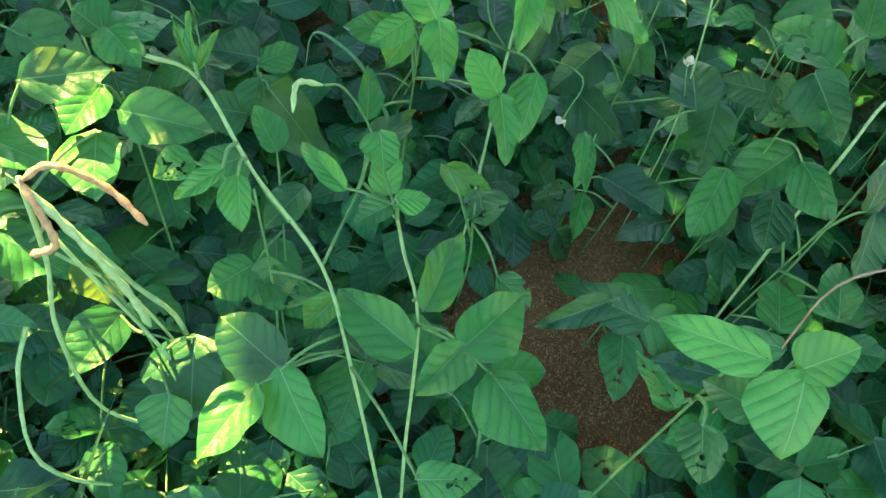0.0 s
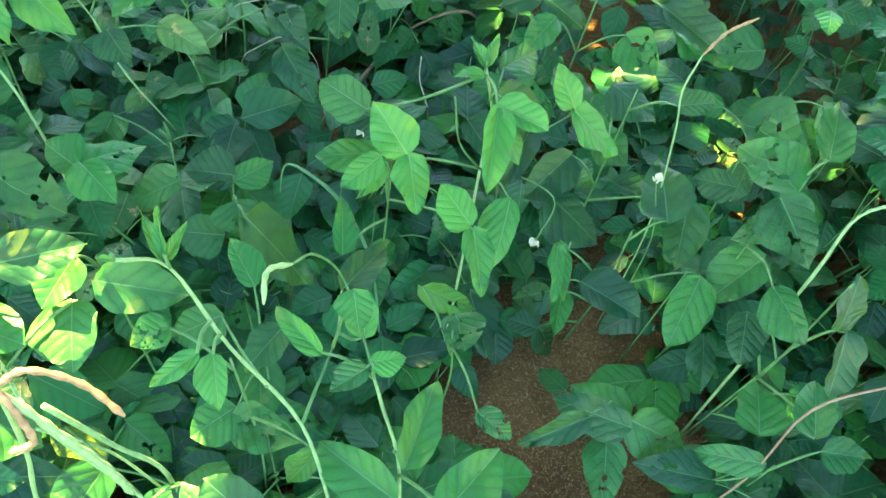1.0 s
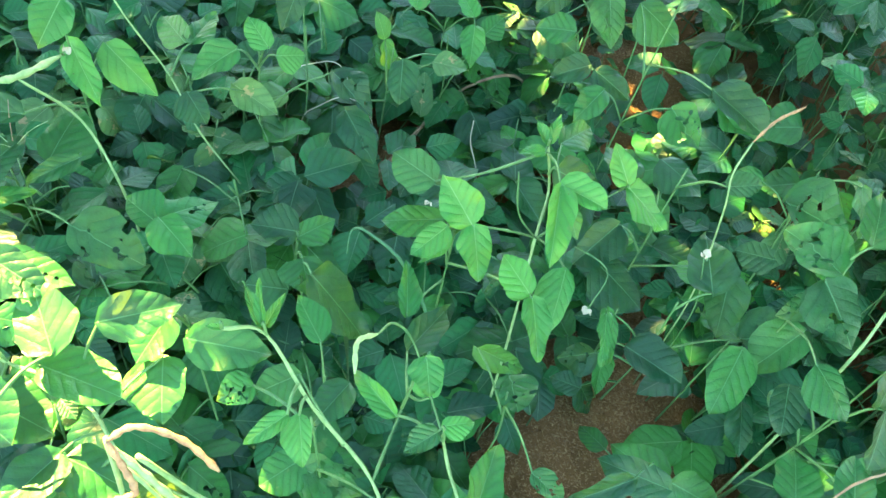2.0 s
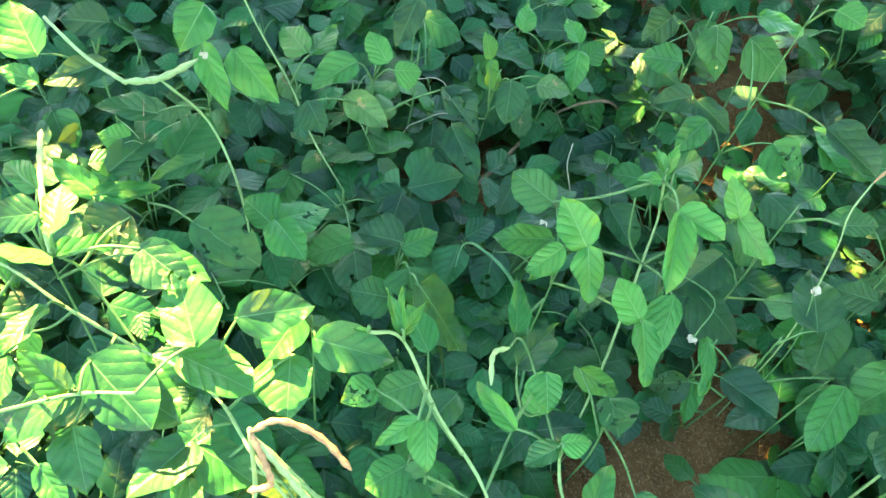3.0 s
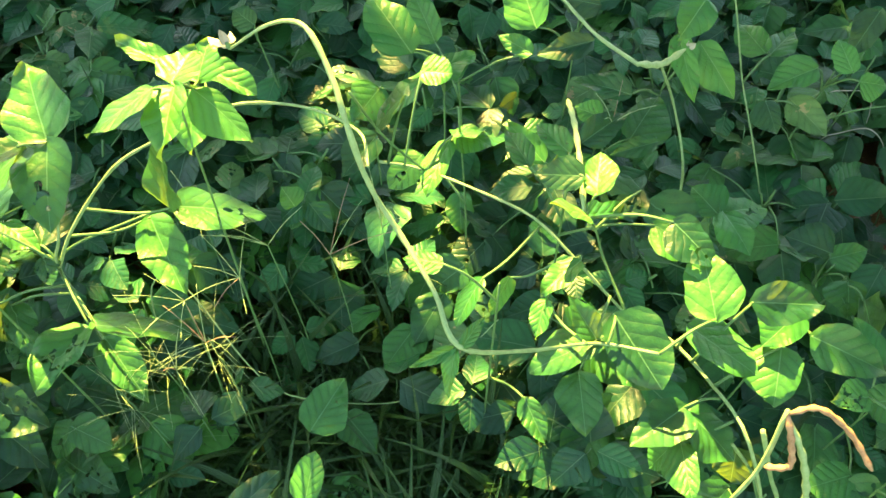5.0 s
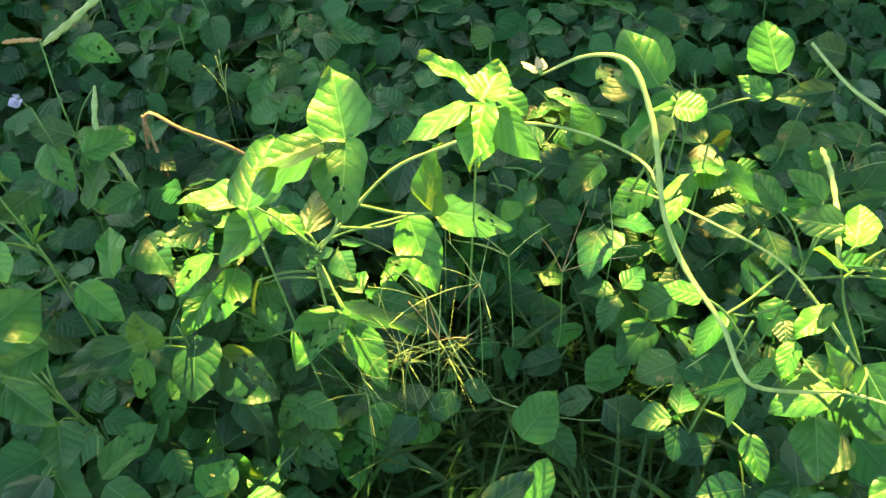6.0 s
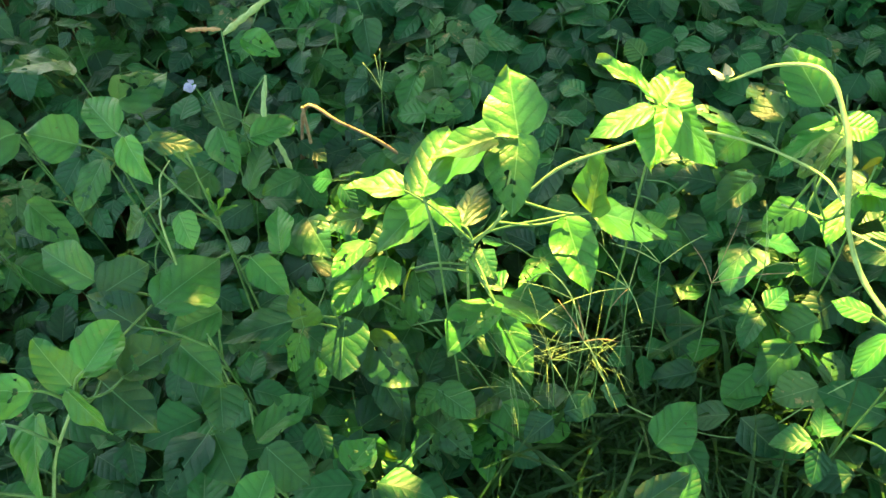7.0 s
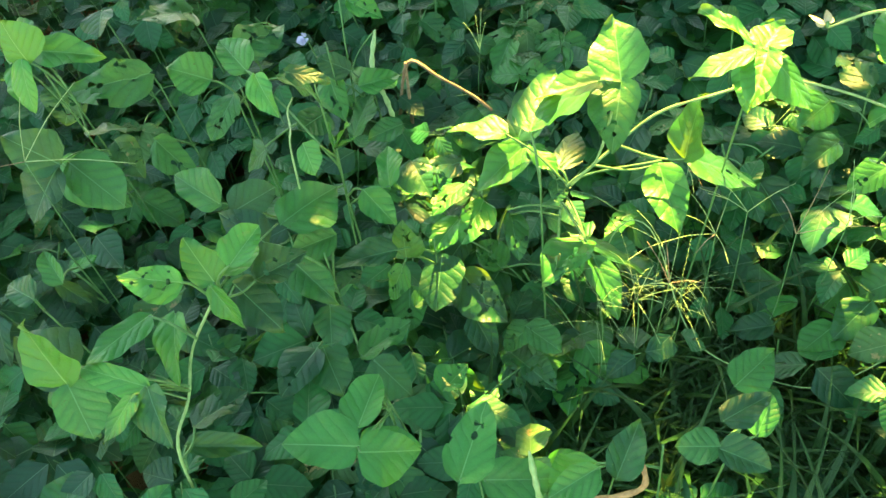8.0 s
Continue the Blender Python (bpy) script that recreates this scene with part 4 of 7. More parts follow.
leaf(lit_vine, (-1.167, 0.362, 0.446), ("mature", 1, 0.74, (-1.287, 0.354, 0.494), (-1.376, 0.314, 0.497)), towards=SUNNY, loose=0.5)
leaf(lit_vine, (-1.177, 0.363, 0.425), ("mature", 11, 0.85, (-1.264, 0.378, 0.466), (-1.286, 0.273, 0.432)), ("young", 1, 0.70, (-1.255, 0.378, 0.469), (-1.19, 0.363, 0.472)), towards=SUNNY, loose=0.5)
leaf(lit_vine, (-0.974, 0.522, 0.655), ("young", 3, 0.72, (-0.964, 0.456, 0.762), (-0.942, 0.377, 0.749)), ("young", 3, 1.29, (-0.973, 0.462, 0.758), (-0.974, 0.514, 0.766)), towards=SUNNY, loose=0.5)
leaf(lit_vine, (-0.985, 0.513, 0.651), ("young", 9, 0.51, (-1.003, 0.509, 0.716), (-1.088, 0.522, 0.731)), towards=SUNNY, loose=0.5)
leaf(lit_vine, (-1.115, 0.4, 0.544), ("mature", 9, 0.93, (-1.028, 0.445, 0.534), (-1.046, 0.478, 0.625)), ("mature", 6, 0.73, (-1.019, 0.45, 0.535), (-0.934, 0.516, 0.487)), towards=SUNNY, loose=0.5)
leaf(lit_vine, (-1.138, 0.377, 0.504), ("mature", 9, 0.80, (-1.064, 0.442, 0.498), (-0.982, 0.369, 0.479)), towards=SUNNY, loose=0.5)
leaf(lit_vine, (-1.177, 0.363, 0.425), ("mature", 7, 0.83, (-1.09, 0.303, 0.427), (-1.099, 0.204, 0.448)), ("mature", 2, 0.61, (-1.096, 0.311, 0.41), (-1.003, 0.375, 0.345)), towards=SUNNY, loose=0.5)
leaf(lit_vine, (-1.177, 0.362, 0.396), ("mature", 3, 0.67, (-1.073, 0.302, 0.4), (-0.991, 0.255, 0.373)), towards=SUNNY, loose=0.5)
leaf(lit_vine, (-1.167, 0.362, 0.446), ("mature", 10, 0.64, (-1.196, 0.37, 0.46), (-1.23, 0.454, 0.468)), loose=0.7)
leaf(lit_vine, (-1.182, 0.36, 0.208), ("mature", 7, 1.03, (-1.251, 0.29, 0.221), (-1.32, 0.302, 0.232)), loose=0.7)

# more leaves of the edge vine
leaf(edge_vine, (-1.343, -0.161, 0.595), ("young", 11, 1.02, (-1.312, -0.133, 0.669), (-1.322, -0.075, 0.68)), loose=0.7)
leaf(edge_vine, (-1.343, -0.161, 0.595), ("young", 0, 0.98, (-1.339, -0.151, 0.627), (-1.385, -0.147, 0.674)), ("young", 11, 0.61, (-1.338, -0.158, 0.626), (-1.291, -0.161, 0.573)), loose=0.7)
leaf(edge_vine, (-1.347, -0.171, 0.58), ("mature", 0, 0.84, (-1.361, -0.122, 0.564), (-1.271, -0.124, 0.543)), loose=0.7)
leaf(edge_vine, (-1.343, -0.161, 0.595), ("mature", 5, 0.87, (-1.329, -0.104, 0.586), (-1.315, -0.029, 0.58)), loose=0.7)
leaf(edge_vine, (-1.343, -0.161, 0.595), ("young", 5, 0.79, (-1.351, -0.183, 0.654), (-1.404, -0.231, 0.674)), loose=0.7)
leaf(edge_vine, (-1.357, -0.202, 0.535), ("young", 2, 0.60, (-1.412, -0.226, 0.566), (-1.414, -0.323, 0.576)), loose=0.7)
leaf(edge_vine, (-1.357, -0.202, 0.535), ("young", 1, 0.66, (-1.411, -0.196, 0.534), (-1.342, -0.265, 0.521)), loose=0.7)
leaf(edge_vine, (-1.331, -0.252, 0.495), ("young", 2, 0.49, (-1.334, -0.288, 0.56), (-1.423, -0.33, 0.568)), ("mature", 1, 0.71, (-1.332, -0.289, 0.562), (-1.254, -0.323, 0.564)), loose=0.7)
leaf(edge_vine, (-1.331, -0.252, 0.495), ("mature", 2, 0.66, (-1.336, -0.307, 0.565), (-1.32, -0.369, 0.557)), loose=0.7)
leaf(edge_vine, (-1.298, -0.315, 0.433), ("mature", 8, 0.80, (-1.323, -0.275, 0.432), (-1.313, -0.192, 0.424)), loose=0.7)
leaf(edge_vine, (-1.295, -0.32, 0.407), ("mature", 11, 0.46, (-1.32, -0.299, 0.412), (-1.245, -0.231, 0.399)), loose=0.7)

# the bean plants round them
plant = bean_plant("bean plant with pale young leaves", [(-0.988, 0.485, 0.0), (-0.982, 0.476, 0.371), (-0.976, 0.466, 0.742)])
leaf(plant, (-0.976, 0.467, 0.712), ("young", 2, 0.72, (-0.976, 0.436, 0.772), (-1.022, 0.375, 0.75)), towards=SUNNY, loose=0.5)

plant = bean_plant("bean plant with pale young leaves", [(-1.46, 0.158, 0.0), (-1.457, 0.15, 0.333), (-1.455, 0.142, 0.666)])
leaf(plant, (-1.455, 0.142, 0.634), ("mature", 0, 0.68, (-1.477, 0.117, 0.696), (-1.425, 0.149, 0.688)), loose=0.7)
leaf(plant, (-1.456, 0.146, 0.489), ("mature", 1, 0.90, (-1.636, 0.144, 0.591), (-1.713, 0.153, 0.613)), ("young", 1, 0.66, (-1.604, 0.139, 0.603), (-1.533, 0.109, 0.585)), loose=0.7)
leaf(plant, (-1.456, 0.145, 0.512), ("young", 2, 1.05, (-1.46, 0.099, 0.577), (-1.416, 0.076, 0.561)), loose=0.7)
leaf(plant, (-1.456, 0.147, 0.441), ("mature", 1, 1.02, (-1.401, -0.005, 0.545), (-1.395, 0.096, 0.546)), loose=0.7)
leaf(plant, (-1.457, 0.148, 0.41), ("young", 9, 0.91, (-1.394, 0.139, 0.481), (-1.324, 0.132, 0.46)), loose=0.7)
leaf(plant, (-1.457, 0.148, 0.388), ("young", 1, 0.70, (-1.378, 0.177, 0.467), (-1.439, 0.229, 0.483)), loose=0.7)

plant = bean_plant("bean plant with broad matt green leaves", [(0.416, 1.213, 0.0), (0.426, 1.212, 0.311), (0.436, 1.21, 0.622)])
leaf(plant, (0.434, 1.21, 0.584), ("young", 2, 1.57, (0.442, 1.161, 0.652), (0.473, 1.131, 0.655)), loose=0.7)
leaf(plant, (0.429, 1.211, 0.418), ("mature", 11, 0.91, (0.465, 1.038, 0.53), (0.542, 0.977, 0.511)), loose=0.7)
leaf(plant, (0.428, 1.211, 0.388), ("mature", 10, 0.93, (0.41, 1.302, 0.471), (0.486, 1.249, 0.445)), loose=0.7)
leaf(plant, (0.425, 1.212, 0.273), ("mature", 7, 1.13, (0.492, 1.184, 0.345), (0.546, 1.12, 0.32)), loose=0.7)
leaf(plant, (0.425, 1.212, 0.271), ("mature", 9, 0.90, (0.369, 1.215, 0.344), (0.314, 1.157, 0.32)), loose=0.7)

plant = bean_plant("bean plant with pale young leaves", [(0.328, 0.286, 0.0), (0.328, 0.285, 0.31), (0.328, 0.284, 0.62)])
leaf(plant, (0.328, 0.284, 0.594), ("young", 2, 0.57, (0.332, 0.268, 0.65), (0.249, 0.298, 0.648)), loose=0.7)
leaf(plant, (0.328, 0.285, 0.54), ("young", 11, 1.22, (0.383, 0.279, 0.61), (0.421, 0.287, 0.643)), ("young", 10, 1.14, (0.387, 0.276, 0.611), (0.375, 0.209, 0.579)), loose=0.7)
leaf(plant, (0.328, 0.285, 0.531), ("mature", 6, 1.36, (0.292, 0.228, 0.604), (0.287, 0.184, 0.599)), loose=0.7)
leaf(plant, (0.328, 0.285, 0.526), ("mature", 1, 1.22, (0.351, 0.248, 0.591), (0.312, 0.282, 0.581)), loose=0.7)
leaf(plant, (0.328, 0.285, 0.515), ("young", 5, 0.68, (0.28, 0.251, 0.586), (0.251, 0.297, 0.593)), loose=0.7)

plant = bean_plant("bean plant with leaves full of small holes", [(-1.124, 0.269, 0.0), (-1.134, 0.26, 0.306), (-1.144, 0.25, 0.613)])
leaf(plant, (-1.143, 0.251, 0.578), ("mature", 2, 0.78, (-1.179, 0.273, 0.643), (-1.211, 0.37, 0.661)), towards=SUNNY, loose=0.5)
leaf(plant, (-1.13, 0.264, 0.171), ("mature", 2, 0.87, (-1.137, 0.219, 0.232), (-1.061, 0.212, 0.246)), ("mature", 4, 0.97, (-1.133, 0.221, 0.232), (-1.157, 0.173, 0.194)), loose=0.7)
leaf(plant, (-1.128, 0.266, 0.112), ("mature", 7, 0.90, (-1.131, 0.169, 0.191), (-1.076, 0.125, 0.187)), loose=0.7)
leaf(plant, (-1.128, 0.266, 0.112), ("mature", 4, 0.92, (-1.131, 0.219, 0.174), (-1.063, 0.203, 0.16)), loose=0.7)

plant = bean_plant("bean plant with broad matt green leaves", [(-1.852, -0.031, 0.0), (-1.851, -0.043, 0.304), (-1.85, -0.054, 0.608)])
leaf(plant, (-1.85, -0.053, 0.573), ("young", 10, 1.34, (-1.88, -0.075, 0.635), (-1.915, -0.078, 0.696)), ("young", 10, 0.67, (-1.885, -0.082, 0.64), (-1.846, -0.123, 0.585)), loose=0.7)
leaf(plant, (-1.85, -0.052, 0.564), ("young", 3, 0.72, (-1.898, -0.051, 0.631), (-1.816, 0.013, 0.623)), loose=0.7)
leaf(plant, (-1.851, -0.047, 0.428), ("mature", 1, 0.98, (-1.791, -0.148, 0.514), (-1.782, -0.233, 0.469)), ("mature", 0, 1.03, (-1.793, -0.14, 0.518), (-1.861, -0.176, 0.57)), loose=0.7)
leaf(plant, (-1.851, -0.046, 0.409), ("mature", 2, 0.88, (-1.815, -0.12, 0.485), (-1.696, -0.111, 0.457)), loose=0.7)
leaf(plant, (-1.851, -0.045, 0.363), ("mature", 7, 1.10, (-1.863, -0.025, 0.424), (-1.79, -0.037, 0.393)), loose=0.7)

plant = bean_plant("bean plant with leaves full of small holes", [(0.563, 0.714, 0.0), (0.561, 0.713, 0.283), (0.559, 0.713, 0.565)])
leaf(plant, (0.559, 0.713, 0.538), ("mature", 0, 0.79, (0.58, 0.716, 0.595), (0.604, 0.784, 0.626)), loose=0.7)
leaf(plant, (0.559, 0.713, 0.505), ("mature", 7, 1.12, (0.55, 0.695, 0.562), (0.497, 0.764, 0.566)), loose=0.7)
leaf(plant, (0.559, 0.713, 0.492), ("mature", 4, 1.13, (0.529, 0.685, 0.557), (0.559, 0.604, 0.537)), loose=0.7)
leaf(plant, (0.56, 0.713, 0.41), ("mature", 10, 0.89, (0.521, 0.592, 0.504), (0.558, 0.528, 0.491)), loose=0.7)
leaf(plant, (0.56, 0.713, 0.429), ("mature", 4, 0.80, (0.571, 0.692, 0.488), (0.506, 0.682, 0.477)), loose=0.7)
leaf(plant, (0.561, 0.713, 0.313), ("mature", 1, 0.82, (0.602, 0.716, 0.378), (0.515, 0.658, 0.351)), loose=0.7)

plant = bean_plant("bean plant with broad matt green leaves", [(-0.593, 0.486, 0.0), (-0.599, 0.482, 0.279), (-0.606, 0.478, 0.559)])
leaf(plant, (-0.605, 0.479, 0.515), ("young", 2, 0.97, (-0.672, 0.461, 0.589), (-0.716, 0.452, 0.591)), towards=SUNNY, loose=0.5)
leaf(plant, (-0.6, 0.482, 0.295), ("mature", 9, 0.76, (-0.54, 0.435, 0.373), (-0.497, 0.392, 0.358)), towards=SUNNY, loose=0.5)

plant = bean_plant("bean plant with leaves full of small holes", [(-1.673, 0.153, 0.0), (-1.663, 0.144, 0.276), (-1.654, 0.134, 0.551)])
leaf(plant, (-1.655, 0.135, 0.517), ("mature", 3, 1.35, (-1.676, 0.1, 0.581), (-1.728, 0.062, 0.61)), loose=0.7)
leaf(plant, (-1.655, 0.135, 0.507), ("mature", 6, 0.70, (-1.631, 0.107, 0.569), (-1.611, 0.032, 0.547)), loose=0.7)

plant = bean_plant("bean plant with pale young leaves", [(-0.498, 1.069, 0.0), (-0.493, 1.06, 0.273), (-0.488, 1.051, 0.547)])
leaf(plant, (-0.488, 1.052, 0.521), ("young", 9, 1.09, (-0.475, 1.04, 0.577), (-0.493, 0.971, 0.554)), loose=0.7)
leaf(plant, (-0.49, 1.055, 0.419), ("young", 0, 0.47, (-0.494, 1.069, 0.475), (-0.44, 0.982, 0.435)), loose=0.7)
leaf(plant, (-0.491, 1.057, 0.37), ("young", 1, 0.70, (-0.456, 1.105, 0.441), (-0.378, 1.043, 0.408)), loose=0.7)
leaf(plant, (-0.491, 1.058, 0.349), ("mature", 1, 0.62, (-0.538, 0.952, 0.438), (-0.629, 0.952, 0.444)), loose=0.7)
leaf(plant, (-0.493, 1.06, 0.275), ("mature", 9, 0.60, (-0.474, 0.941, 0.364), (-0.536, 0.89, 0.363)), loose=0.7)

plant = bean_plant("bean plant with broad matt green leaves", [(-1.429, -0.308, 0.0), (-1.424, -0.314, 0.263), (-1.42, -0.321, 0.526)])
leaf(plant, (-1.42, -0.32, 0.496), ("mature", 2, 1.22, (-1.42, -0.351, 0.556), (-1.363, -0.375, 0.51)), ("young", 9, 1.08, (-1.42, -0.351, 0.556), (-1.472, -0.347, 0.636)), loose=0.7)

plant = bean_plant("bean plant with broad matt green leaves", [(0.414, 0.907, 0.0), (0.411, 0.905, 0.251), (0.409, 0.902, 0.502)])
leaf(plant, (0.409, 0.902, 0.459), ("mature", 2, 1.07, (0.445, 0.848, 0.532), (0.489, 0.844, 0.547)), loose=0.7)
leaf(plant, (0.411, 0.904, 0.339), ("mature", 10, 0.95, (0.415, 0.989, 0.42), (0.471, 0.927, 0.425)), loose=0.7)
leaf(plant, (0.411, 0.904, 0.284), ("mature", 11, 0.89, (0.354, 0.906, 0.353), (0.284, 0.848, 0.317)), loose=0.7)
leaf(plant, (0.412, 0.905, 0.241), ("mature", 9, 0.94, (0.531, 0.835, 0.34), (0.509, 0.742, 0.296)), loose=0.7)
leaf(plant, (0.412, 0.905, 0.226), ("mature", 10, 0.87, (0.326, 0.86, 0.308), (0.409, 0.798, 0.282)), loose=0.7)
leaf(plant, (0.414, 0.907, 0.053), ("young", 9, 0.64, (0.381, 0.793, 0.143), (0.364, 0.715, 0.12)), loose=0.7)

plant = bean_plant("bean plant with pale young leaves", [(-0.799, 0.869, 0.0), (-0.808, 0.865, 0.25), (-0.816, 0.861, 0.499)])
leaf(plant, (-0.815, 0.862, 0.46), ("young", 2, 0.90, (-0.855, 0.821, 0.529), (-0.939, 0.876, 0.563)), towards=SUNNY, loose=0.5)
leaf(plant, (-0.814, 0.863, 0.431), ("young", 9, 0.70, (-0.821, 0.832, 0.492), (-0.872, 0.75, 0.46)), towards=SUNNY, loose=0.5)
leaf(plant, (-0.813, 0.863, 0.416), ("young", 0, 1.04, (-0.825, 0.847, 0.471), (-0.78, 0.897, 0.49)), towards=SUNNY, loose=0.5)
leaf(plant, (-0.804, 0.867, 0.155), ("young", 9, 1.04, (-0.764, 0.825, 0.227), (-0.74, 0.764, 0.199)), loose=0.7)

plant = bean_plant("bean plant with broad matt green leaves", [(-1.364, 0.03, 0.0), (-1.357, 0.022, 0.247), (-1.35, 0.013, 0.494)])
leaf(plant, (-1.352, 0.015, 0.446), ("mature", 4, 0.84, (-1.41, -0.038, 0.524), (-1.485, -0.056, 0.555)), loose=0.7)
leaf(plant, (-1.352, 0.016, 0.418), ("mature", 3, 1.07, (-1.369, 0.05, 0.482), (-1.403, -0.012, 0.479)), loose=0.7)
leaf(plant, (-1.354, 0.017, 0.378), ("mature", 3, 0.82, (-1.399, -0.01, 0.447), (-1.307, -0.017, 0.439)), loose=0.7)
leaf(plant, (-1.355, 0.019, 0.32), ("mature", 11, 1.20, (-1.346, -0.009, 0.377), (-1.3, -0.054, 0.364)), loose=0.7)
leaf(plant, (-1.356, 0.021, 0.277), ("mature", 0, 1.08, (-1.312, -0.061, 0.356), (-1.239, -0.096, 0.343)), ("mature", 4, 1.03, (-1.318, -0.071, 0.358), (-1.306, -0.157, 0.365)), loose=0.7)
leaf(plant, (-1.357, 0.021, 0.256), ("mature", 8, 0.74, (-1.263, -0.029, 0.34), (-1.244, 0.06, 0.355)), loose=0.7)

plant = bean_plant("bean plant with broad matt green leaves", [(-0.246, 0.645, 0.0), (-0.248, 0.63, 0.246), (-0.25, 0.615, 0.493)])
leaf(plant, (-0.25, 0.617, 0.465), ("young", 1, 1.16, (-0.262, 0.595, 0.523), (-0.291, 0.544, 0.507)), loose=0.7)
leaf(plant, (-0.25, 0.618, 0.446), ("mature", 9, 0.86, (-0.239, 0.575, 0.51), (-0.144, 0.565, 0.504)), loose=0.7)

plant = bean_plant("bean plant with broad matt green leaves", [(-0.755, 0.198, 0.0), (-0.759, 0.189, 0.242), (-0.764, 0.18, 0.483)])
leaf(plant, (-0.763, 0.182, 0.447), ("mature", 0, 0.77, (-0.78, 0.137, 0.513), (-0.754, 0.196, 0.529)), loose=0.7)
leaf(plant, (-0.763, 0.182, 0.433), ("mature", 9, 1.25, (-0.768, 0.107, 0.51), (-0.808, 0.079, 0.5)), ("mature", 11, 0.97, (-0.765, 0.106, 0.509), (-0.708, 0.119, 0.514)), loose=0.7)
leaf(plant, (-0.761, 0.186, 0.331), ("mature", 2, 0.90, (-0.744, 0.208, 0.392), (-0.754, 0.261, 0.413)), loose=0.7)

plant = bean_plant("bean plant with broad matt green leaves", [(-0.637, 1.046, 0.0), (-0.644, 1.045, 0.237), (-0.652, 1.044, 0.474)])
leaf(plant, (-0.651, 1.044, 0.445), ("mature", 0, 1.04, (-0.627, 1.055, 0.504), (-0.69, 1.035, 0.518)), loose=0.7)
leaf(plant, (-0.65, 1.044, 0.41), ("young", 11, 1.09, (-0.709, 0.986, 0.488), (-0.76, 1.045, 0.527)), towards=SUNNY, loose=0.5)
leaf(plant, (-0.65, 1.044, 0.408), ("mature", 11, 0.65, (-0.62, 1.002, 0.476), (-0.693, 0.951, 0.466)), loose=0.7)

plant = bean_plant("bean plant with pale young leaves", [(0.081, 0.816, 0.0), (0.079, 0.808, 0.236), (0.077, 0.8, 0.473)])
leaf(plant, (0.077, 0.801, 0.438), ("young", 2, 0.75, (0.057, 0.764, 0.503), (0.012, 0.72, 0.497)), loose=0.7)
leaf(plant, (0.077, 0.801, 0.436), ("young", 9, 1.11, (0.091, 0.776, 0.497), (0.049, 0.809, 0.55)), ("young", 0, 0.84, (0.094, 0.774, 0.496), (0.108, 0.714, 0.455)), loose=0.7)
leaf(plant, (0.078, 0.803, 0.362), ("young", 2, 1.03, (0.171, 0.695, 0.464), (0.132, 0.729, 0.5)), ("young", 3, 0.68, (0.175, 0.69, 0.461), (0.188, 0.614, 0.431)), loose=0.7)
leaf(plant, (0.078, 0.803, 0.387), ("mature", 11, 0.92, (0.06, 0.864, 0.46), (-0.002, 0.877, 0.466)), loose=0.7)
leaf(plant, (0.078, 0.804, 0.354), ("mature", 2, 0.72, (0.063, 0.839, 0.419), (-0.024, 0.827, 0.422)), loose=0.7)
leaf(plant, (0.078, 0.805, 0.313), ("young", 1, 0.49, (0.016, 0.683, 0.409), (0.016, 0.763, 0.43)), loose=0.7)

plant = bean_plant("bean plant with leaves full of small holes", [(-1.871, 0.121, 0.0), (-1.874, 0.109, 0.229), (-1.877, 0.098, 0.458)])
leaf(plant, (-1.877, 0.099, 0.436), ("mature", 8, 0.75, (-1.879, 0.091, 0.488), (-1.951, -0.035, 0.496)), loose=0.7)
leaf(plant, (-1.875, 0.106, 0.289), ("mature", 4, 0.76, (-1.876, 0.044, 0.357), (-1.777, 0.046, 0.319)), loose=0.7)

plant = bean_plant("bean plant with pale young leaves", [(-0.969, -0.072, 0.0), (-0.977, -0.076, 0.225), (-0.985, -0.081, 0.449)])
leaf(plant, (-0.984, -0.08, 0.419), ("young", 6, 0.77, (-0.985, -0.111, 0.479), (-1.018, -0.021, 0.509)), loose=0.7)

plant = bean_plant("bean plant with broad matt green leaves", [(0.56, 0.566, 0.0), (0.57, 0.561, 0.225), (0.579, 0.556, 0.449)])
leaf(plant, (0.577, 0.557, 0.418), ("mature", 9, 0.85, (0.605, 0.552, 0.478), (0.615, 0.588, 0.538)), ("mature", 11, 0.82, (0.612, 0.547, 0.481), (0.606, 0.49, 0.424)), loose=0.7)
leaf(plant, (0.574, 0.559, 0.325), ("mature", 11, 1.02, (0.576, 0.443, 0.415), (0.588, 0.507, 0.433)), loose=0.7)
leaf(plant, (0.574, 0.559, 0.336), ("mature", 2, 1.01, (0.535, 0.609, 0.41), (0.521, 0.548, 0.386)), loose=0.7)
leaf(plant, (0.568, 0.562, 0.188), ("mature", 0, 1.46, (0.595, 0.503, 0.258), (0.605, 0.575, 0.283)), loose=0.7)

plant = bean_plant("bean plant with broad matt green leaves", [(-0.868, 0.062, 0.0), (-0.862, 0.052, 0.223), (-0.856, 0.042, 0.447)])
leaf(plant, (-0.856, 0.043, 0.413), ("mature", 11, 0.87, (-0.867, 0.005, 0.477), (-0.892, -0.057, 0.463)), loose=0.7)
leaf(plant, (-0.857, 0.044, 0.401), ("mature", 3, 0.77, (-0.844, 0.018, 0.46), (-0.861, 0.091, 0.485)), loose=0.7)

plant = bean_plant("bean plant with broad matt green leaves", [(-1.554, 0.015, 0.0), (-1.56, 0.015, 0.221), (-1.566, 0.014, 0.441)])
leaf(plant, (-1.565, 0.014, 0.411), ("mature", 1, 0.77, (-1.566, -0.016, 0.471), (-1.665, -0.033, 0.488)), loose=0.7)

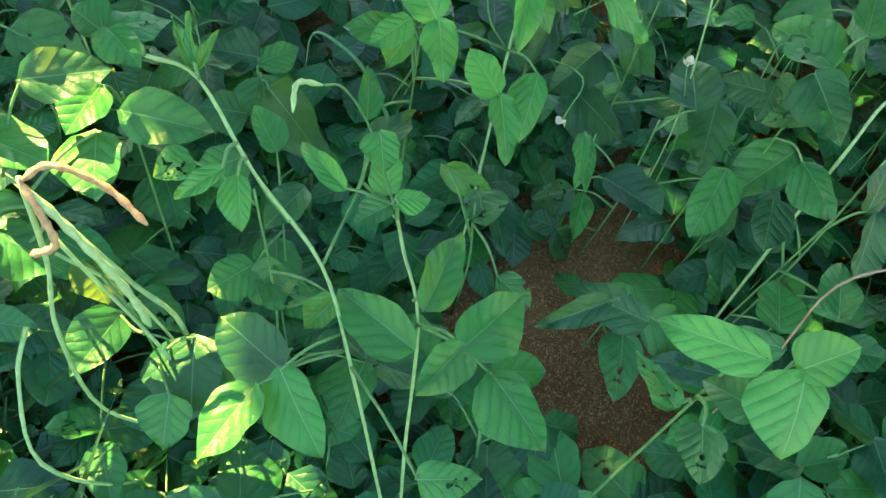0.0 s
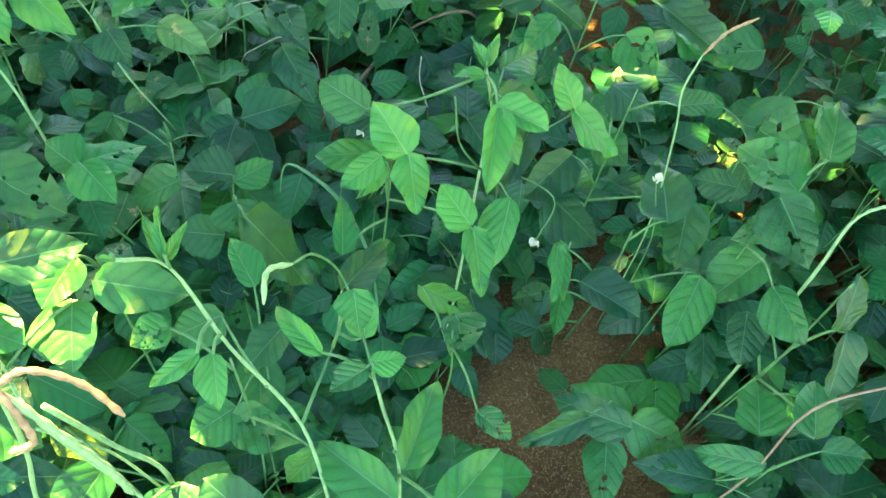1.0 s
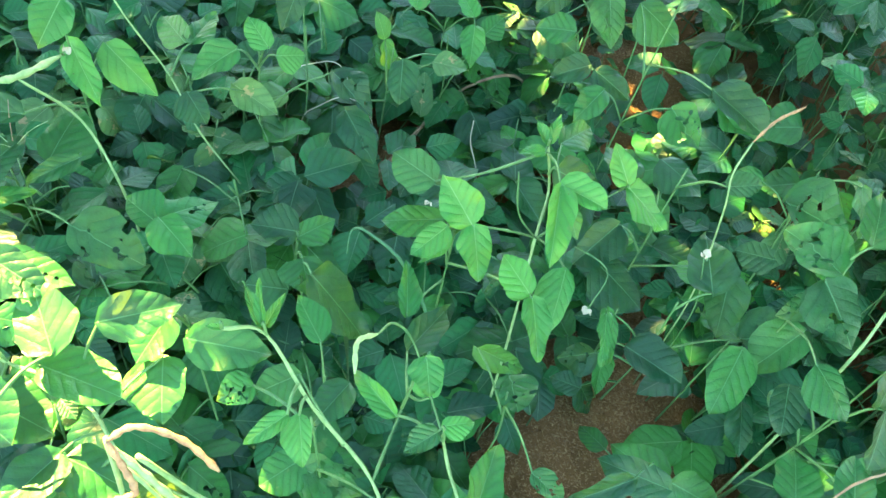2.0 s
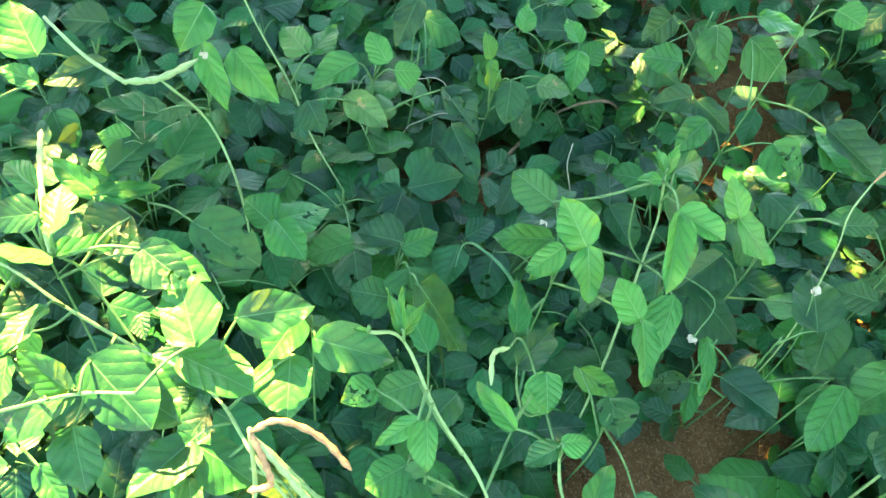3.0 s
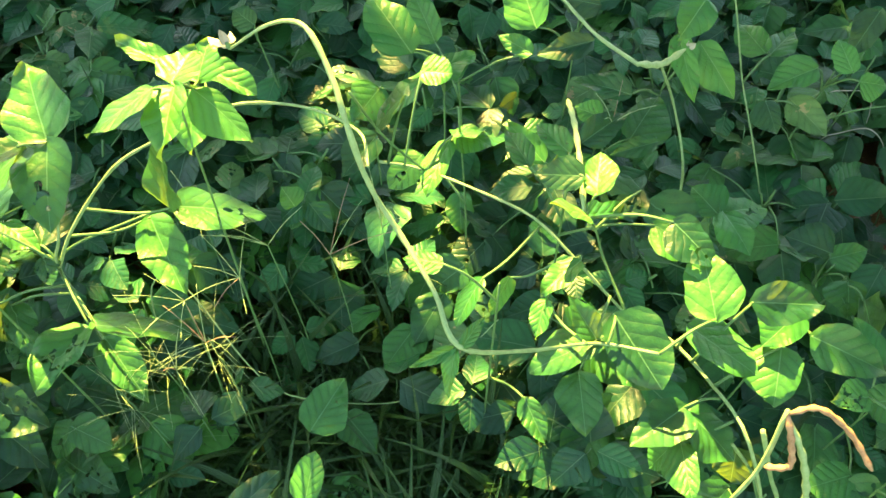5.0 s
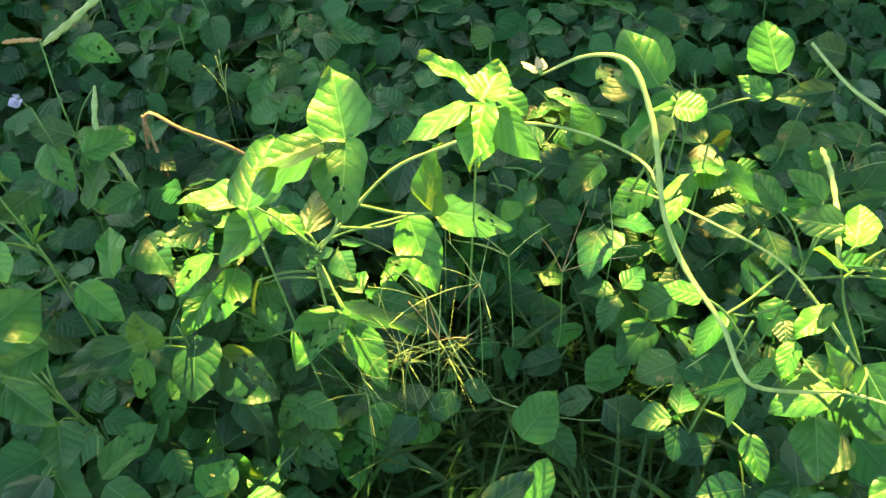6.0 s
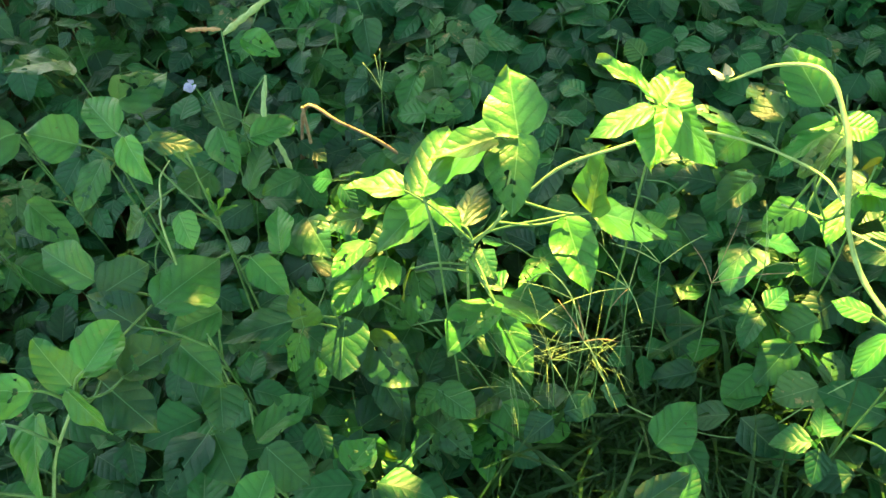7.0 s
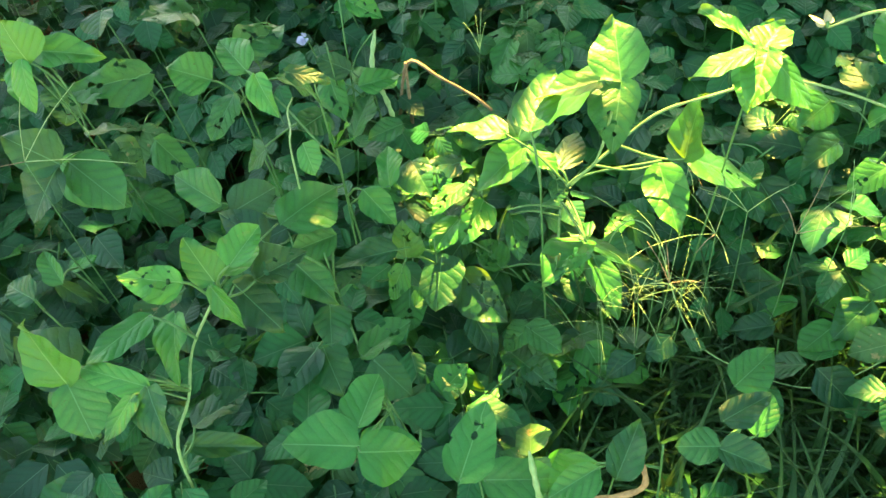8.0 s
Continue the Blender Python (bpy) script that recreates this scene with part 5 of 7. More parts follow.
plant = bean_plant("bean plant with pale young leaves", [(-1.14, -0.055, 0.0), (-1.147, -0.069, 0.22), (-1.154, -0.083, 0.441)])
leaf(plant, (-1.153, -0.081, 0.4), ("young", 11, 1.03, (-1.133, -0.14, 0.471), (-1.161, -0.072, 0.48)), loose=0.7)
leaf(plant, (-1.152, -0.079, 0.378), ("young", 1, 0.92, (-1.12, -0.158, 0.459), (-1.195, -0.222, 0.472)), ("young", 1, 1.09, (-1.113, -0.161, 0.456), (-1.057, -0.104, 0.436)), loose=0.7)
leaf(plant, (-1.151, -0.076, 0.332), ("mature", 10, 1.00, (-1.213, -0.041, 0.408), (-1.14, -0.046, 0.402)), loose=0.7)

plant = bean_plant("bean plant with broad matt green leaves", [(0.39, 1.453, 0.0), (0.382, 1.439, 0.212), (0.374, 1.426, 0.425)])
leaf(plant, (0.376, 1.429, 0.377), ("young", 0, 0.88, (0.447, 1.393, 0.455), (0.522, 1.36, 0.465)), loose=0.7)
leaf(plant, (0.376, 1.43, 0.362), ("mature", 4, 0.83, (0.375, 1.379, 0.428), (0.382, 1.29, 0.385)), loose=0.7)
leaf(plant, (0.377, 1.432, 0.332), ("mature", 0, 1.08, (0.299, 1.414, 0.409), (0.249, 1.365, 0.385)), loose=0.7)

plant = bean_plant("bean plant with leaves full of small holes", [(-1.82, 0.296, 0.0), (-1.83, 0.288, 0.21), (-1.839, 0.28, 0.421)])
leaf(plant, (-1.837, 0.281, 0.39), ("mature", 7, 0.85, (-1.839, 0.25, 0.451), (-1.833, 0.36, 0.451)), loose=0.7)

plant = bean_plant("bean plant with broad matt green leaves", [(-0.251, 1.171, 0.0), (-0.242, 1.163, 0.208), (-0.234, 1.155, 0.416)])
leaf(plant, (-0.235, 1.156, 0.385), ("young", 2, 0.92, (-0.215, 1.128, 0.446), (-0.25, 1.17, 0.468)), loose=0.7)
leaf(plant, (-0.236, 1.157, 0.374), ("young", 10, 1.12, (-0.2, 1.115, 0.442), (-0.156, 1.126, 0.442)), loose=0.7)
leaf(plant, (-0.236, 1.157, 0.367), ("mature", 1, 0.84, (-0.266, 1.133, 0.431), (-0.33, 1.08, 0.417)), loose=0.7)
leaf(plant, (-0.238, 1.159, 0.309), ("mature", 10, 1.07, (-0.33, 1.051, 0.408), (-0.296, 1.009, 0.392)), loose=0.7)
leaf(plant, (-0.24, 1.161, 0.264), ("mature", 5, 0.68, (-0.115, 1.181, 0.356), (-0.043, 1.115, 0.326)), loose=0.7)
leaf(plant, (-0.24, 1.16, 0.278), ("blotched", 9, 0.86, (-0.277, 1.142, 0.344), (-0.202, 1.1, 0.326)), loose=0.7)

plant = bean_plant("bean plant with broad matt green leaves", [(-0.173, 1.343, 0.0), (-0.177, 1.342, 0.202), (-0.181, 1.341, 0.404)])
leaf(plant, (-0.18, 1.341, 0.373), ("mature", 0, 0.68, (-0.181, 1.311, 0.434), (-0.208, 1.23, 0.393)), loose=0.7)

plant = bean_plant("bean plant with leaves full of small holes", [(-1.321, 0.199, 0.0), (-1.312, 0.193, 0.191), (-1.303, 0.186, 0.381)])
leaf(plant, (-1.305, 0.188, 0.336), ("mature", 1, 0.59, (-1.32, 0.117, 0.411), (-1.374, 0.035, 0.421)), loose=0.7)
leaf(plant, (-1.307, 0.189, 0.298), ("mature", 4, 1.17, (-1.316, 0.134, 0.375), (-1.337, 0.15, 0.433)), ("mature", 8, 0.83, (-1.317, 0.125, 0.362), (-1.317, 0.083, 0.31)), loose=0.7)
leaf(plant, (-1.309, 0.19, 0.253), ("mature", 2, 1.03, (-1.307, 0.203, 0.309), (-1.255, 0.123, 0.285)), loose=0.7)
leaf(plant, (-1.311, 0.192, 0.214), ("mature", 7, 0.86, (-1.273, 0.211, 0.277), (-1.166, 0.2, 0.244)), loose=0.7)
leaf(plant, (-1.312, 0.193, 0.186), ("mature", 8, 0.93, (-1.299, 0.12, 0.259), (-1.293, 0.169, 0.266)), loose=0.7)

plant = bean_plant("bean plant with broad matt green leaves", [(-0.573, 0.932, 0.0), (-0.569, 0.923, 0.19), (-0.564, 0.914, 0.38)])
leaf(plant, (-0.565, 0.915, 0.358), ("young", 0, 1.12, (-0.569, 0.915, 0.41), (-0.613, 0.911, 0.422)), loose=0.7)
leaf(plant, (-0.566, 0.916, 0.332), ("mature", 9, 0.73, (-0.583, 0.862, 0.401), (-0.534, 0.94, 0.416)), loose=0.7)
leaf(plant, (-0.567, 0.918, 0.292), ("mature", 10, 0.86, (-0.515, 0.936, 0.361), (-0.493, 1.034, 0.384)), loose=0.7)
leaf(plant, (-0.567, 0.92, 0.258), ("mature", 8, 0.91, (-0.456, 0.822, 0.358), (-0.354, 0.782, 0.328)), loose=0.7)
leaf(plant, (-0.567, 0.92, 0.262), ("young", 0, 0.45, (-0.619, 0.86, 0.339), (-0.529, 0.896, 0.337)), loose=0.7)
leaf(plant, (-0.569, 0.923, 0.195), ("young", 9, 0.68, (-0.644, 0.909, 0.273), (-0.724, 0.948, 0.3)), loose=0.7)

plant = bean_plant("bean plant with broad matt green leaves", [(-1.759, -0.209, 0.0), (-1.768, -0.211, 0.189), (-1.777, -0.213, 0.378)])
leaf(plant, (-1.775, -0.213, 0.326), ("mature", 11, 0.81, (-1.696, -0.256, 0.408), (-1.753, -0.245, 0.43)), loose=0.7)
leaf(plant, (-1.77, -0.211, 0.23), ("young", 2, 0.81, (-1.81, -0.222, 0.292), (-1.804, -0.175, 0.293)), loose=0.7)
leaf(plant, (-1.769, -0.211, 0.204), ("mature", 9, 0.84, (-1.825, -0.251, 0.276), (-1.766, -0.239, 0.248)), loose=0.7)

plant = bean_plant("bean plant with broad matt green leaves", [(-1.634, 0.409, 0.0), (-1.636, 0.398, 0.185), (-1.639, 0.386, 0.37)])
leaf(plant, (-1.639, 0.388, 0.338), ("mature", 9, 0.86, (-1.631, 0.352, 0.4), (-1.592, 0.424, 0.402)), loose=0.7)
leaf(plant, (-1.639, 0.388, 0.335), ("mature", 2, 0.93, (-1.677, 0.37, 0.399), (-1.74, 0.347, 0.418)), loose=0.7)
leaf(plant, (-1.638, 0.391, 0.299), ("mature", 4, 0.81, (-1.718, 0.349, 0.38), (-1.637, 0.301, 0.357)), loose=0.7)
leaf(plant, (-1.638, 0.392, 0.272), ("mature", 9, 1.00, (-1.532, 0.353, 0.361), (-1.557, 0.29, 0.363)), loose=0.7)

plant = bean_plant("bean plant with broad matt green leaves", [(0.329, 1.337, 0.0), (0.332, 1.33, 0.183), (0.335, 1.324, 0.367)])
leaf(plant, (0.334, 1.325, 0.335), ("mature", 9, 1.29, (0.31, 1.303, 0.397), (0.241, 1.313, 0.392)), loose=0.7)
leaf(plant, (0.333, 1.327, 0.266), ("mature", 3, 0.86, (0.354, 1.288, 0.334), (0.28, 1.278, 0.307)), ("mature", 1, 0.96, (0.365, 1.28, 0.33), (0.43, 1.231, 0.319)), loose=0.7)

plant = bean_plant("bean plant with pale young leaves", [(-1.31, 0.362, 0.0), (-1.32, 0.347, 0.176), (-1.329, 0.332, 0.352)])
leaf(plant, (-1.328, 0.334, 0.322), ("young", 4, 0.87, (-1.337, 0.304, 0.382), (-1.347, 0.227, 0.381)), towards=SUNNY, loose=0.5)
leaf(plant, (-1.325, 0.338, 0.28), ("young", 8, 0.89, (-1.311, 0.319, 0.338), (-1.291, 0.235, 0.323)), towards=SUNNY, loose=0.5)
leaf(plant, (-1.323, 0.342, 0.234), ("young", 9, 1.07, (-1.34, 0.282, 0.302), (-1.337, 0.206, 0.294)), loose=0.7)

plant = bean_plant("bean plant with broad matt green leaves", [(-0.083, 0.627, 0.0), (-0.084, 0.624, 0.17), (-0.086, 0.621, 0.339)])
leaf(plant, (-0.086, 0.622, 0.305), ("mature", 9, 1.02, (-0.054, 0.597, 0.369), (-0.096, 0.543, 0.364)), loose=0.7)
leaf(plant, (-0.085, 0.622, 0.276), ("young", 10, 0.62, (-0.096, 0.671, 0.344), (-0.135, 0.734, 0.36)), loose=0.7)
leaf(plant, (-0.085, 0.623, 0.231), ("mature", 7, 0.81, (-0.108, 0.501, 0.319), (-0.029, 0.468, 0.327)), ("mature", 2, 1.24, (-0.108, 0.51, 0.324), (-0.157, 0.475, 0.318)), loose=0.7)

plant = bean_plant("bean plant with broad matt green leaves", [(-0.026, 1.279, 0.0), (-0.02, 1.277, 0.169), (-0.013, 1.274, 0.339)])
leaf(plant, (-0.014, 1.275, 0.297), ("mature", 2, 0.86, (0.002, 1.212, 0.369), (0.0, 1.135, 0.341)), loose=0.7)
leaf(plant, (-0.018, 1.276, 0.204), ("mature", 6, 0.72, (-0.09, 1.141, 0.308), (-0.035, 1.055, 0.281)), loose=0.7)
leaf(plant, (-0.017, 1.276, 0.233), ("young", 10, 0.64, (-0.029, 1.336, 0.305), (-0.045, 1.345, 0.356)), ("young", 1, 0.73, (-0.028, 1.334, 0.304), (-0.001, 1.309, 0.248)), loose=0.7)
leaf(plant, (-0.017, 1.276, 0.225), ("blotched", 9, 1.09, (0.065, 1.289, 0.303), (0.128, 1.272, 0.31)), loose=0.7)

plant = bean_plant("bean plant with broad matt green leaves", [(0.508, 0.726, 0.0), (0.508, 0.722, 0.166), (0.508, 0.718, 0.332)])
leaf(plant, (0.508, 0.718, 0.301), ("mature", 2, 0.77, (0.508, 0.688, 0.362), (0.46, 0.604, 0.321)), loose=0.7)

plant = bean_plant("bean plant with broad matt green leaves", [(0.36, 0.774, 0.0), (0.353, 0.771, 0.16), (0.346, 0.769, 0.32)])
leaf(plant, (0.347, 0.769, 0.285), ("young", 0, 0.45, (0.315, 0.74, 0.35), (0.308, 0.665, 0.332)), loose=0.7)
leaf(plant, (0.351, 0.771, 0.194), ("mature", 11, 0.94, (0.376, 0.738, 0.259), (0.453, 0.68, 0.265)), loose=0.7)

plant = bean_plant("bean plant with pale young leaves", [(-0.359, 0.911, 0.0), (-0.353, 0.898, 0.157), (-0.348, 0.884, 0.313)])
leaf(plant, (-0.349, 0.887, 0.283), ("young", 10, 1.12, (-0.352, 0.854, 0.341), (-0.401, 0.886, 0.351)), ("young", 4, 0.76, (-0.348, 0.856, 0.342), (-0.269, 0.922, 0.326)), ("young", 1, 0.98, (-0.344, 0.854, 0.347), (-0.29, 0.798, 0.35)), loose=0.7)

plant = bean_plant("bean plant with pale young leaves", [(0.089, 1.455, 0.0), (0.09, 1.44, 0.156), (0.091, 1.426, 0.312)])
leaf(plant, (0.091, 1.428, 0.283), ("mature", 2, 0.94, (0.108, 1.407, 0.342), (0.047, 1.402, 0.341)), loose=0.7)
leaf(plant, (0.091, 1.43, 0.26), ("young", 0, 0.77, (0.026, 1.396, 0.335), (0.037, 1.457, 0.357)), loose=0.7)
leaf(plant, (0.091, 1.431, 0.256), ("young", 9, 0.86, (0.141, 1.378, 0.322), (0.134, 1.304, 0.291)), ("young", 0, 0.87, (0.138, 1.389, 0.335), (0.111, 1.437, 0.356)), loose=0.7)

plant = bean_plant("low bean plant with dark green leaves", [(-0.166, 0.905, 0.0), (-0.156, 0.89, 0.14), (-0.147, 0.876, 0.279)])
leaf(plant, (-0.15, 0.88, 0.241), ("mature", 4, 1.56, (-0.135, 0.827, 0.309), (-0.119, 0.775, 0.295)), loose=0.7)
leaf(plant, (-0.153, 0.884, 0.2), ("mature", 1, 1.13, (-0.151, 0.909, 0.263), (-0.225, 0.912, 0.273)), ("mature", 1, 0.93, (-0.148, 0.903, 0.257), (-0.092, 0.936, 0.271)), loose=0.7)
leaf(plant, (-0.154, 0.886, 0.179), ("mature", 2, 1.32, (-0.157, 0.805, 0.254), (-0.221, 0.803, 0.264)), loose=0.7)

plant = bean_plant("bean plant with pale young leaves", [(-1.132, 0.068, 0.0), (-1.141, 0.062, 0.125), (-1.151, 0.056, 0.251)])
leaf(plant, (-1.148, 0.057, 0.22), ("young", 5, 1.07, (-1.151, 0.026, 0.281), (-1.152, 0.086, 0.283)), loose=0.7)

plant = bean_plant("bean plant with leaves full of small holes", [(0.4, 0.584, 0.0), (0.397, 0.57, 0.124), (0.395, 0.556, 0.247)])
leaf(plant, (0.395, 0.561, 0.207), ("mature", 3, 0.53, (0.349, 0.519, 0.277), (0.258, 0.489, 0.248)), loose=0.7)
leaf(plant, (0.397, 0.569, 0.135), ("mature", 2, 0.61, (0.43, 0.533, 0.205), (0.314, 0.556, 0.249)), ("mature", 4, 0.85, (0.439, 0.547, 0.195), (0.542, 0.514, 0.156)), loose=0.7)
leaf(plant, (0.397, 0.57, 0.123), ("mature", 6, 0.94, (0.401, 0.519, 0.186), (0.39, 0.427, 0.166)), loose=0.7)

plant = bean_plant("low bean plant with dark green leaves", [(-0.793, 0.403, 0.0), (-0.798, 0.401, 0.106), (-0.804, 0.4, 0.213)])
leaf(plant, (-0.802, 0.4, 0.17), ("mature", 0, 0.97, (-0.814, 0.336, 0.243), (-0.796, 0.417, 0.269)), loose=0.7)
leaf(plant, (-0.798, 0.401, 0.102), ("mature", 3, 0.93, (-0.795, 0.403, 0.156), (-0.727, 0.365, 0.157)), loose=0.7)

plant = bean_plant("low bean plant with dark green leaves", [(-0.26, 1.231, 0.0), (-0.25, 1.216, 0.103), (-0.24, 1.201, 0.206)])
leaf(plant, (-0.243, 1.206, 0.175), ("mature", 3, 1.08, (-0.24, 1.171, 0.236), (-0.217, 1.087, 0.207)), loose=0.7)

plant = bean_plant("bean plant with pale young leaves", [(-1.021, 0.746, 0.0), (-1.025, 0.745, 0.1), (-1.029, 0.744, 0.201)])
leaf(plant, (-1.027, 0.745, 0.164), ("young", 1, 1.34, (-1.006, 0.676, 0.254), (-1.024, 0.678, 0.29)), ("young", 2, 1.18, (-1.023, 0.718, 0.208), (-0.988, 0.74, 0.172)), loose=0.7)
leaf(plant, (-1.025, 0.745, 0.09), ("young", 2, 1.23, (-1.043, 0.731, 0.147), (-1.043, 0.679, 0.126)), loose=0.7)

plant = bean_plant("low bean plant with dark green leaves", [(-0.7, 0.697, 0.0), (-0.7, 0.684, 0.1), (-0.7, 0.671, 0.2)])
leaf(plant, (-0.7, 0.674, 0.175), ("mature", 1, 1.40, (-0.707, 0.683, 0.23), (-0.743, 0.637, 0.205)), loose=0.7)
leaf(plant, (-0.7, 0.678, 0.143), ("mature", 0, 0.79, (-0.722, 0.629, 0.21), (-0.739, 0.537, 0.189)), loose=0.7)
leaf(plant, (-0.7, 0.684, 0.096), ("mature", 2, 1.11, (-0.748, 0.57, 0.185), (-0.769, 0.495, 0.172)), loose=0.7)
leaf(plant, (-0.7, 0.688, 0.067), ("mature", 7, 1.35, (-0.624, 0.681, 0.144), (-0.665, 0.609, 0.132)), loose=0.7)

plant = bean_plant("low bean plant with dark green leaves", [(0.546, 0.71, 0.0), (0.554, 0.704, 0.099), (0.563, 0.698, 0.199)])
leaf(plant, (0.56, 0.7, 0.168), ("mature", 1, 0.66, (0.563, 0.668, 0.229), (0.549, 0.586, 0.221)), loose=0.7)

plant = bean_plant("low bean plant with dark green leaves", [(-0.827, 0.617, 0.0), (-0.827, 0.603, 0.065), (-0.827, 0.589, 0.129)])
leaf(plant, (-0.827, 0.598, 0.086), ("mature", 3, 0.79, (-0.83, 0.523, 0.159), (-0.888, 0.469, 0.15)), loose=0.7)
leaf(plant, (-0.827, 0.594, 0.103), ("young", 9, 0.64, (-0.823, 0.595, 0.156), (-0.875, 0.535, 0.137)), loose=0.7)

plant = bean_plant("bean plant with pale young leaves", [(-1.869, 1.072, 0.0), (-1.874, 1.067, 0.025), (-1.878, 1.061, 0.051)])
leaf(plant, (-1.873, 1.068, 0.02), ("young", 0, 0.87, (-1.878, 1.031, 0.081), (-1.77, 1.022, 0.039)), towards=SUNNY, loose=0.5)

plant = bean_plant("bean plant with pale young leaves", [(-2.06, 0.96, 0.0), (-2.059, 0.952, 0.025), (-2.058, 0.944, 0.051)])
leaf(plant, (-2.059, 0.954, 0.02), ("young", 11, 0.90, (-2.058, 0.914, 0.081), (-1.973, 0.871, 0.04)), towards=SUNNY, loose=0.5)


# ---- pods, flowers and shoot tips ----
def pod(plant, line, thick, material, label, seed=0):
    """A bean pod, beaded by its seeds and drawn out to a beak."""
    places = glide(line, 5)
    radii = [thick * (0.45 if i == 0 else 0.35 if i == len(places) - 1 else 1.0 + 0.20 * (-1) ** i) for i in range(len(places))]
    base = parent_base(plant)
    verts, faces = tube_data([p - base for p in places], radii, sides=8, steps=2)
    return part("pod", mesh_of("pod", verts, faces, material), plant, label)


def stalk(plant, line, thick, material=STALK, name="stalk", label=""):
    return rod(name, line, (thick, thick * 0.75), material, plant, label, sides=6, steps=5, knots=0.15, seed=3)


def flower(plant, at, way, size, material, label):
    """A small pea flower: a green cup, a broad standard and two wings."""
    base, at, way = parent_base(plant), Vector(at), Vector(way).normalized()
    cup = tube_data([at - base, at - base + way * size * 0.3], (size * 0.10, size * 0.16), sides=7, steps=2)
    bloom = part("flower", mesh_of("flower", *cup, STALK), plant, label)
    side = way.orthogonal().normalized()
    for turn, long, wide in ((0.0, 1.0, 1.2), (1.9, 0.8, 0.7), (-1.9, 0.8, 0.7)):
        data = leaflet_data("petal", 40, 8, 6, fold=0.3, droop=-0.25, width=0.82)
        me = mesh_of("petal", data[0], data[1], material, data[2])
        out = Matrix.Rotation(turn, 3, way) @ side
        start = at - base + way * size * 0.22
        part("petal", me, bloom, "", set_pose(start, start + way + out * 0.55, out, size * long, wide))
    return bloom


pod(front_vine, [(-0.032, 0.535, 0.621), (-0.052, 0.512, 0.645), (-0.053, 0.478, 0.645)], 0.0026, POD_GREEN, "thin curved green pod")
stalk(front_vine, [(0.05, 0.495, 0.485), (0.018, 0.59, 0.50), (-0.012, 0.575, 0.575), (-0.032, 0.535, 0.621)], 0.0016)
leaf(front_vine, (-0.142, 0.526, 0.623), ("young", 3, 0.35, (-0.148, 0.528, 0.635), (-0.165, 0.560, 0.665)), ("young", 3, 0.35, (-0.146, 0.530, 0.635), (-0.152, 0.558, 0.672)), ("young", 3, 0.4, (-0.143, 0.530, 0.633), (-0.126, 0.552, 0.660)))
leaf(front_vine, (-0.178, 0.504, 0.67), ("young", 3, 0.5, (-0.178, 0.504, 0.67), (-0.194, 0.505, 0.672)))

pod(sun_vine, [(-0.278, 0.422, 0.589), (-0.252, 0.432, 0.602), (-0.211, 0.430, 0.578), (-0.176, 0.410, 0.553)], 0.0033, POD_DRY, "dry twisted orange-brown pod")
pod(sun_vine, [(-0.278, 0.422, 0.589), (-0.262, 0.404, 0.563), (-0.254, 0.390, 0.540), (-0.276, 0.384, 0.530)], 0.0036, POD_DRY, "dry curled brown pod")
pod(sun_vine, [(-0.272, 0.418, 0.582), (-0.238, 0.402, 0.535), (-0.208, 0.392, 0.465), (-0.192, 0.384, 0.400)], 0.0040, POD_GREEN, "long ripening yellow-green pod")
stalk(sun_vine, [(-0.279, 0.424, 0.592), (-0.272, 0.395, 0.50), (-0.280, 0.37, 0.40), (-0.27, 0.36, 0.22), (-0.19, 0.37, 0.12)], 0.0028, VINE)
stalk(sun_vine, [(-0.271, 0.446, 0.487), (-0.225, 0.442, 0.385), (-0.182, 0.440, 0.285), (-0.17, 0.40, 0.12)], 0.0034, VINE)
stalk(sun_vine, [(-0.290, 0.440, 0.440), (-0.235, 0.445, 0.355), (-0.185, 0.430, 0.240)], 0.0022, VINE)
pod(sun_vine, [(-0.541, 0.609, 0.564), (-0.562, 0.660, 0.580), (-0.590, 0.730, 0.580), (-0.611, 0.782, 0.564)], 0.0036, POD_GREEN, "straight green pod in the sun")
stalk(sun_vine, [(-0.313, 0.375, 0.399), (-0.322, 0.335, 0.355), (-0.300, 0.270, 0.290), (-0.25, 0.30, 0.12), (-0.18, 0.37, 0.05)], 0.0026, VINE)
leaf(sun_vine, (-0.604, 0.317, 0.70), ("young", 1, 0.45, (-0.606, 0.312, 0.698), (-0.602, 0.275, 0.672)), ("young", 3, 0.4, (-0.608, 0.314, 0.698), (-0.640, 0.285, 0.690)), ("young", 3, 0.5, (-0.602, 0.318, 0.700), (-0.590, 0.345, 0.72)))
stalk(sun_vine, [(-0.77, 0.66, 0.48), (-0.80, 0.60, 0.60), (-0.79, 0.50, 0.78)], 0.0018)

flower(sun_vine, (-0.92, 0.50, 0.79), (-0.4, 0.3, 0.3), 0.022, PETAL, "withered white flower at the runner's tip")
stalk(lit_vine, [(-1.177, 0.363, 0.425), (-1.15, 0.38, 0.47), (-1.06, 0.44, 0.512)], 0.0020)
stalk(lit_vine, [(-1.182, 0.362, 0.40), (-1.14, 0.34, 0.40), (-1.092, 0.309, 0.413)], 0.0018)

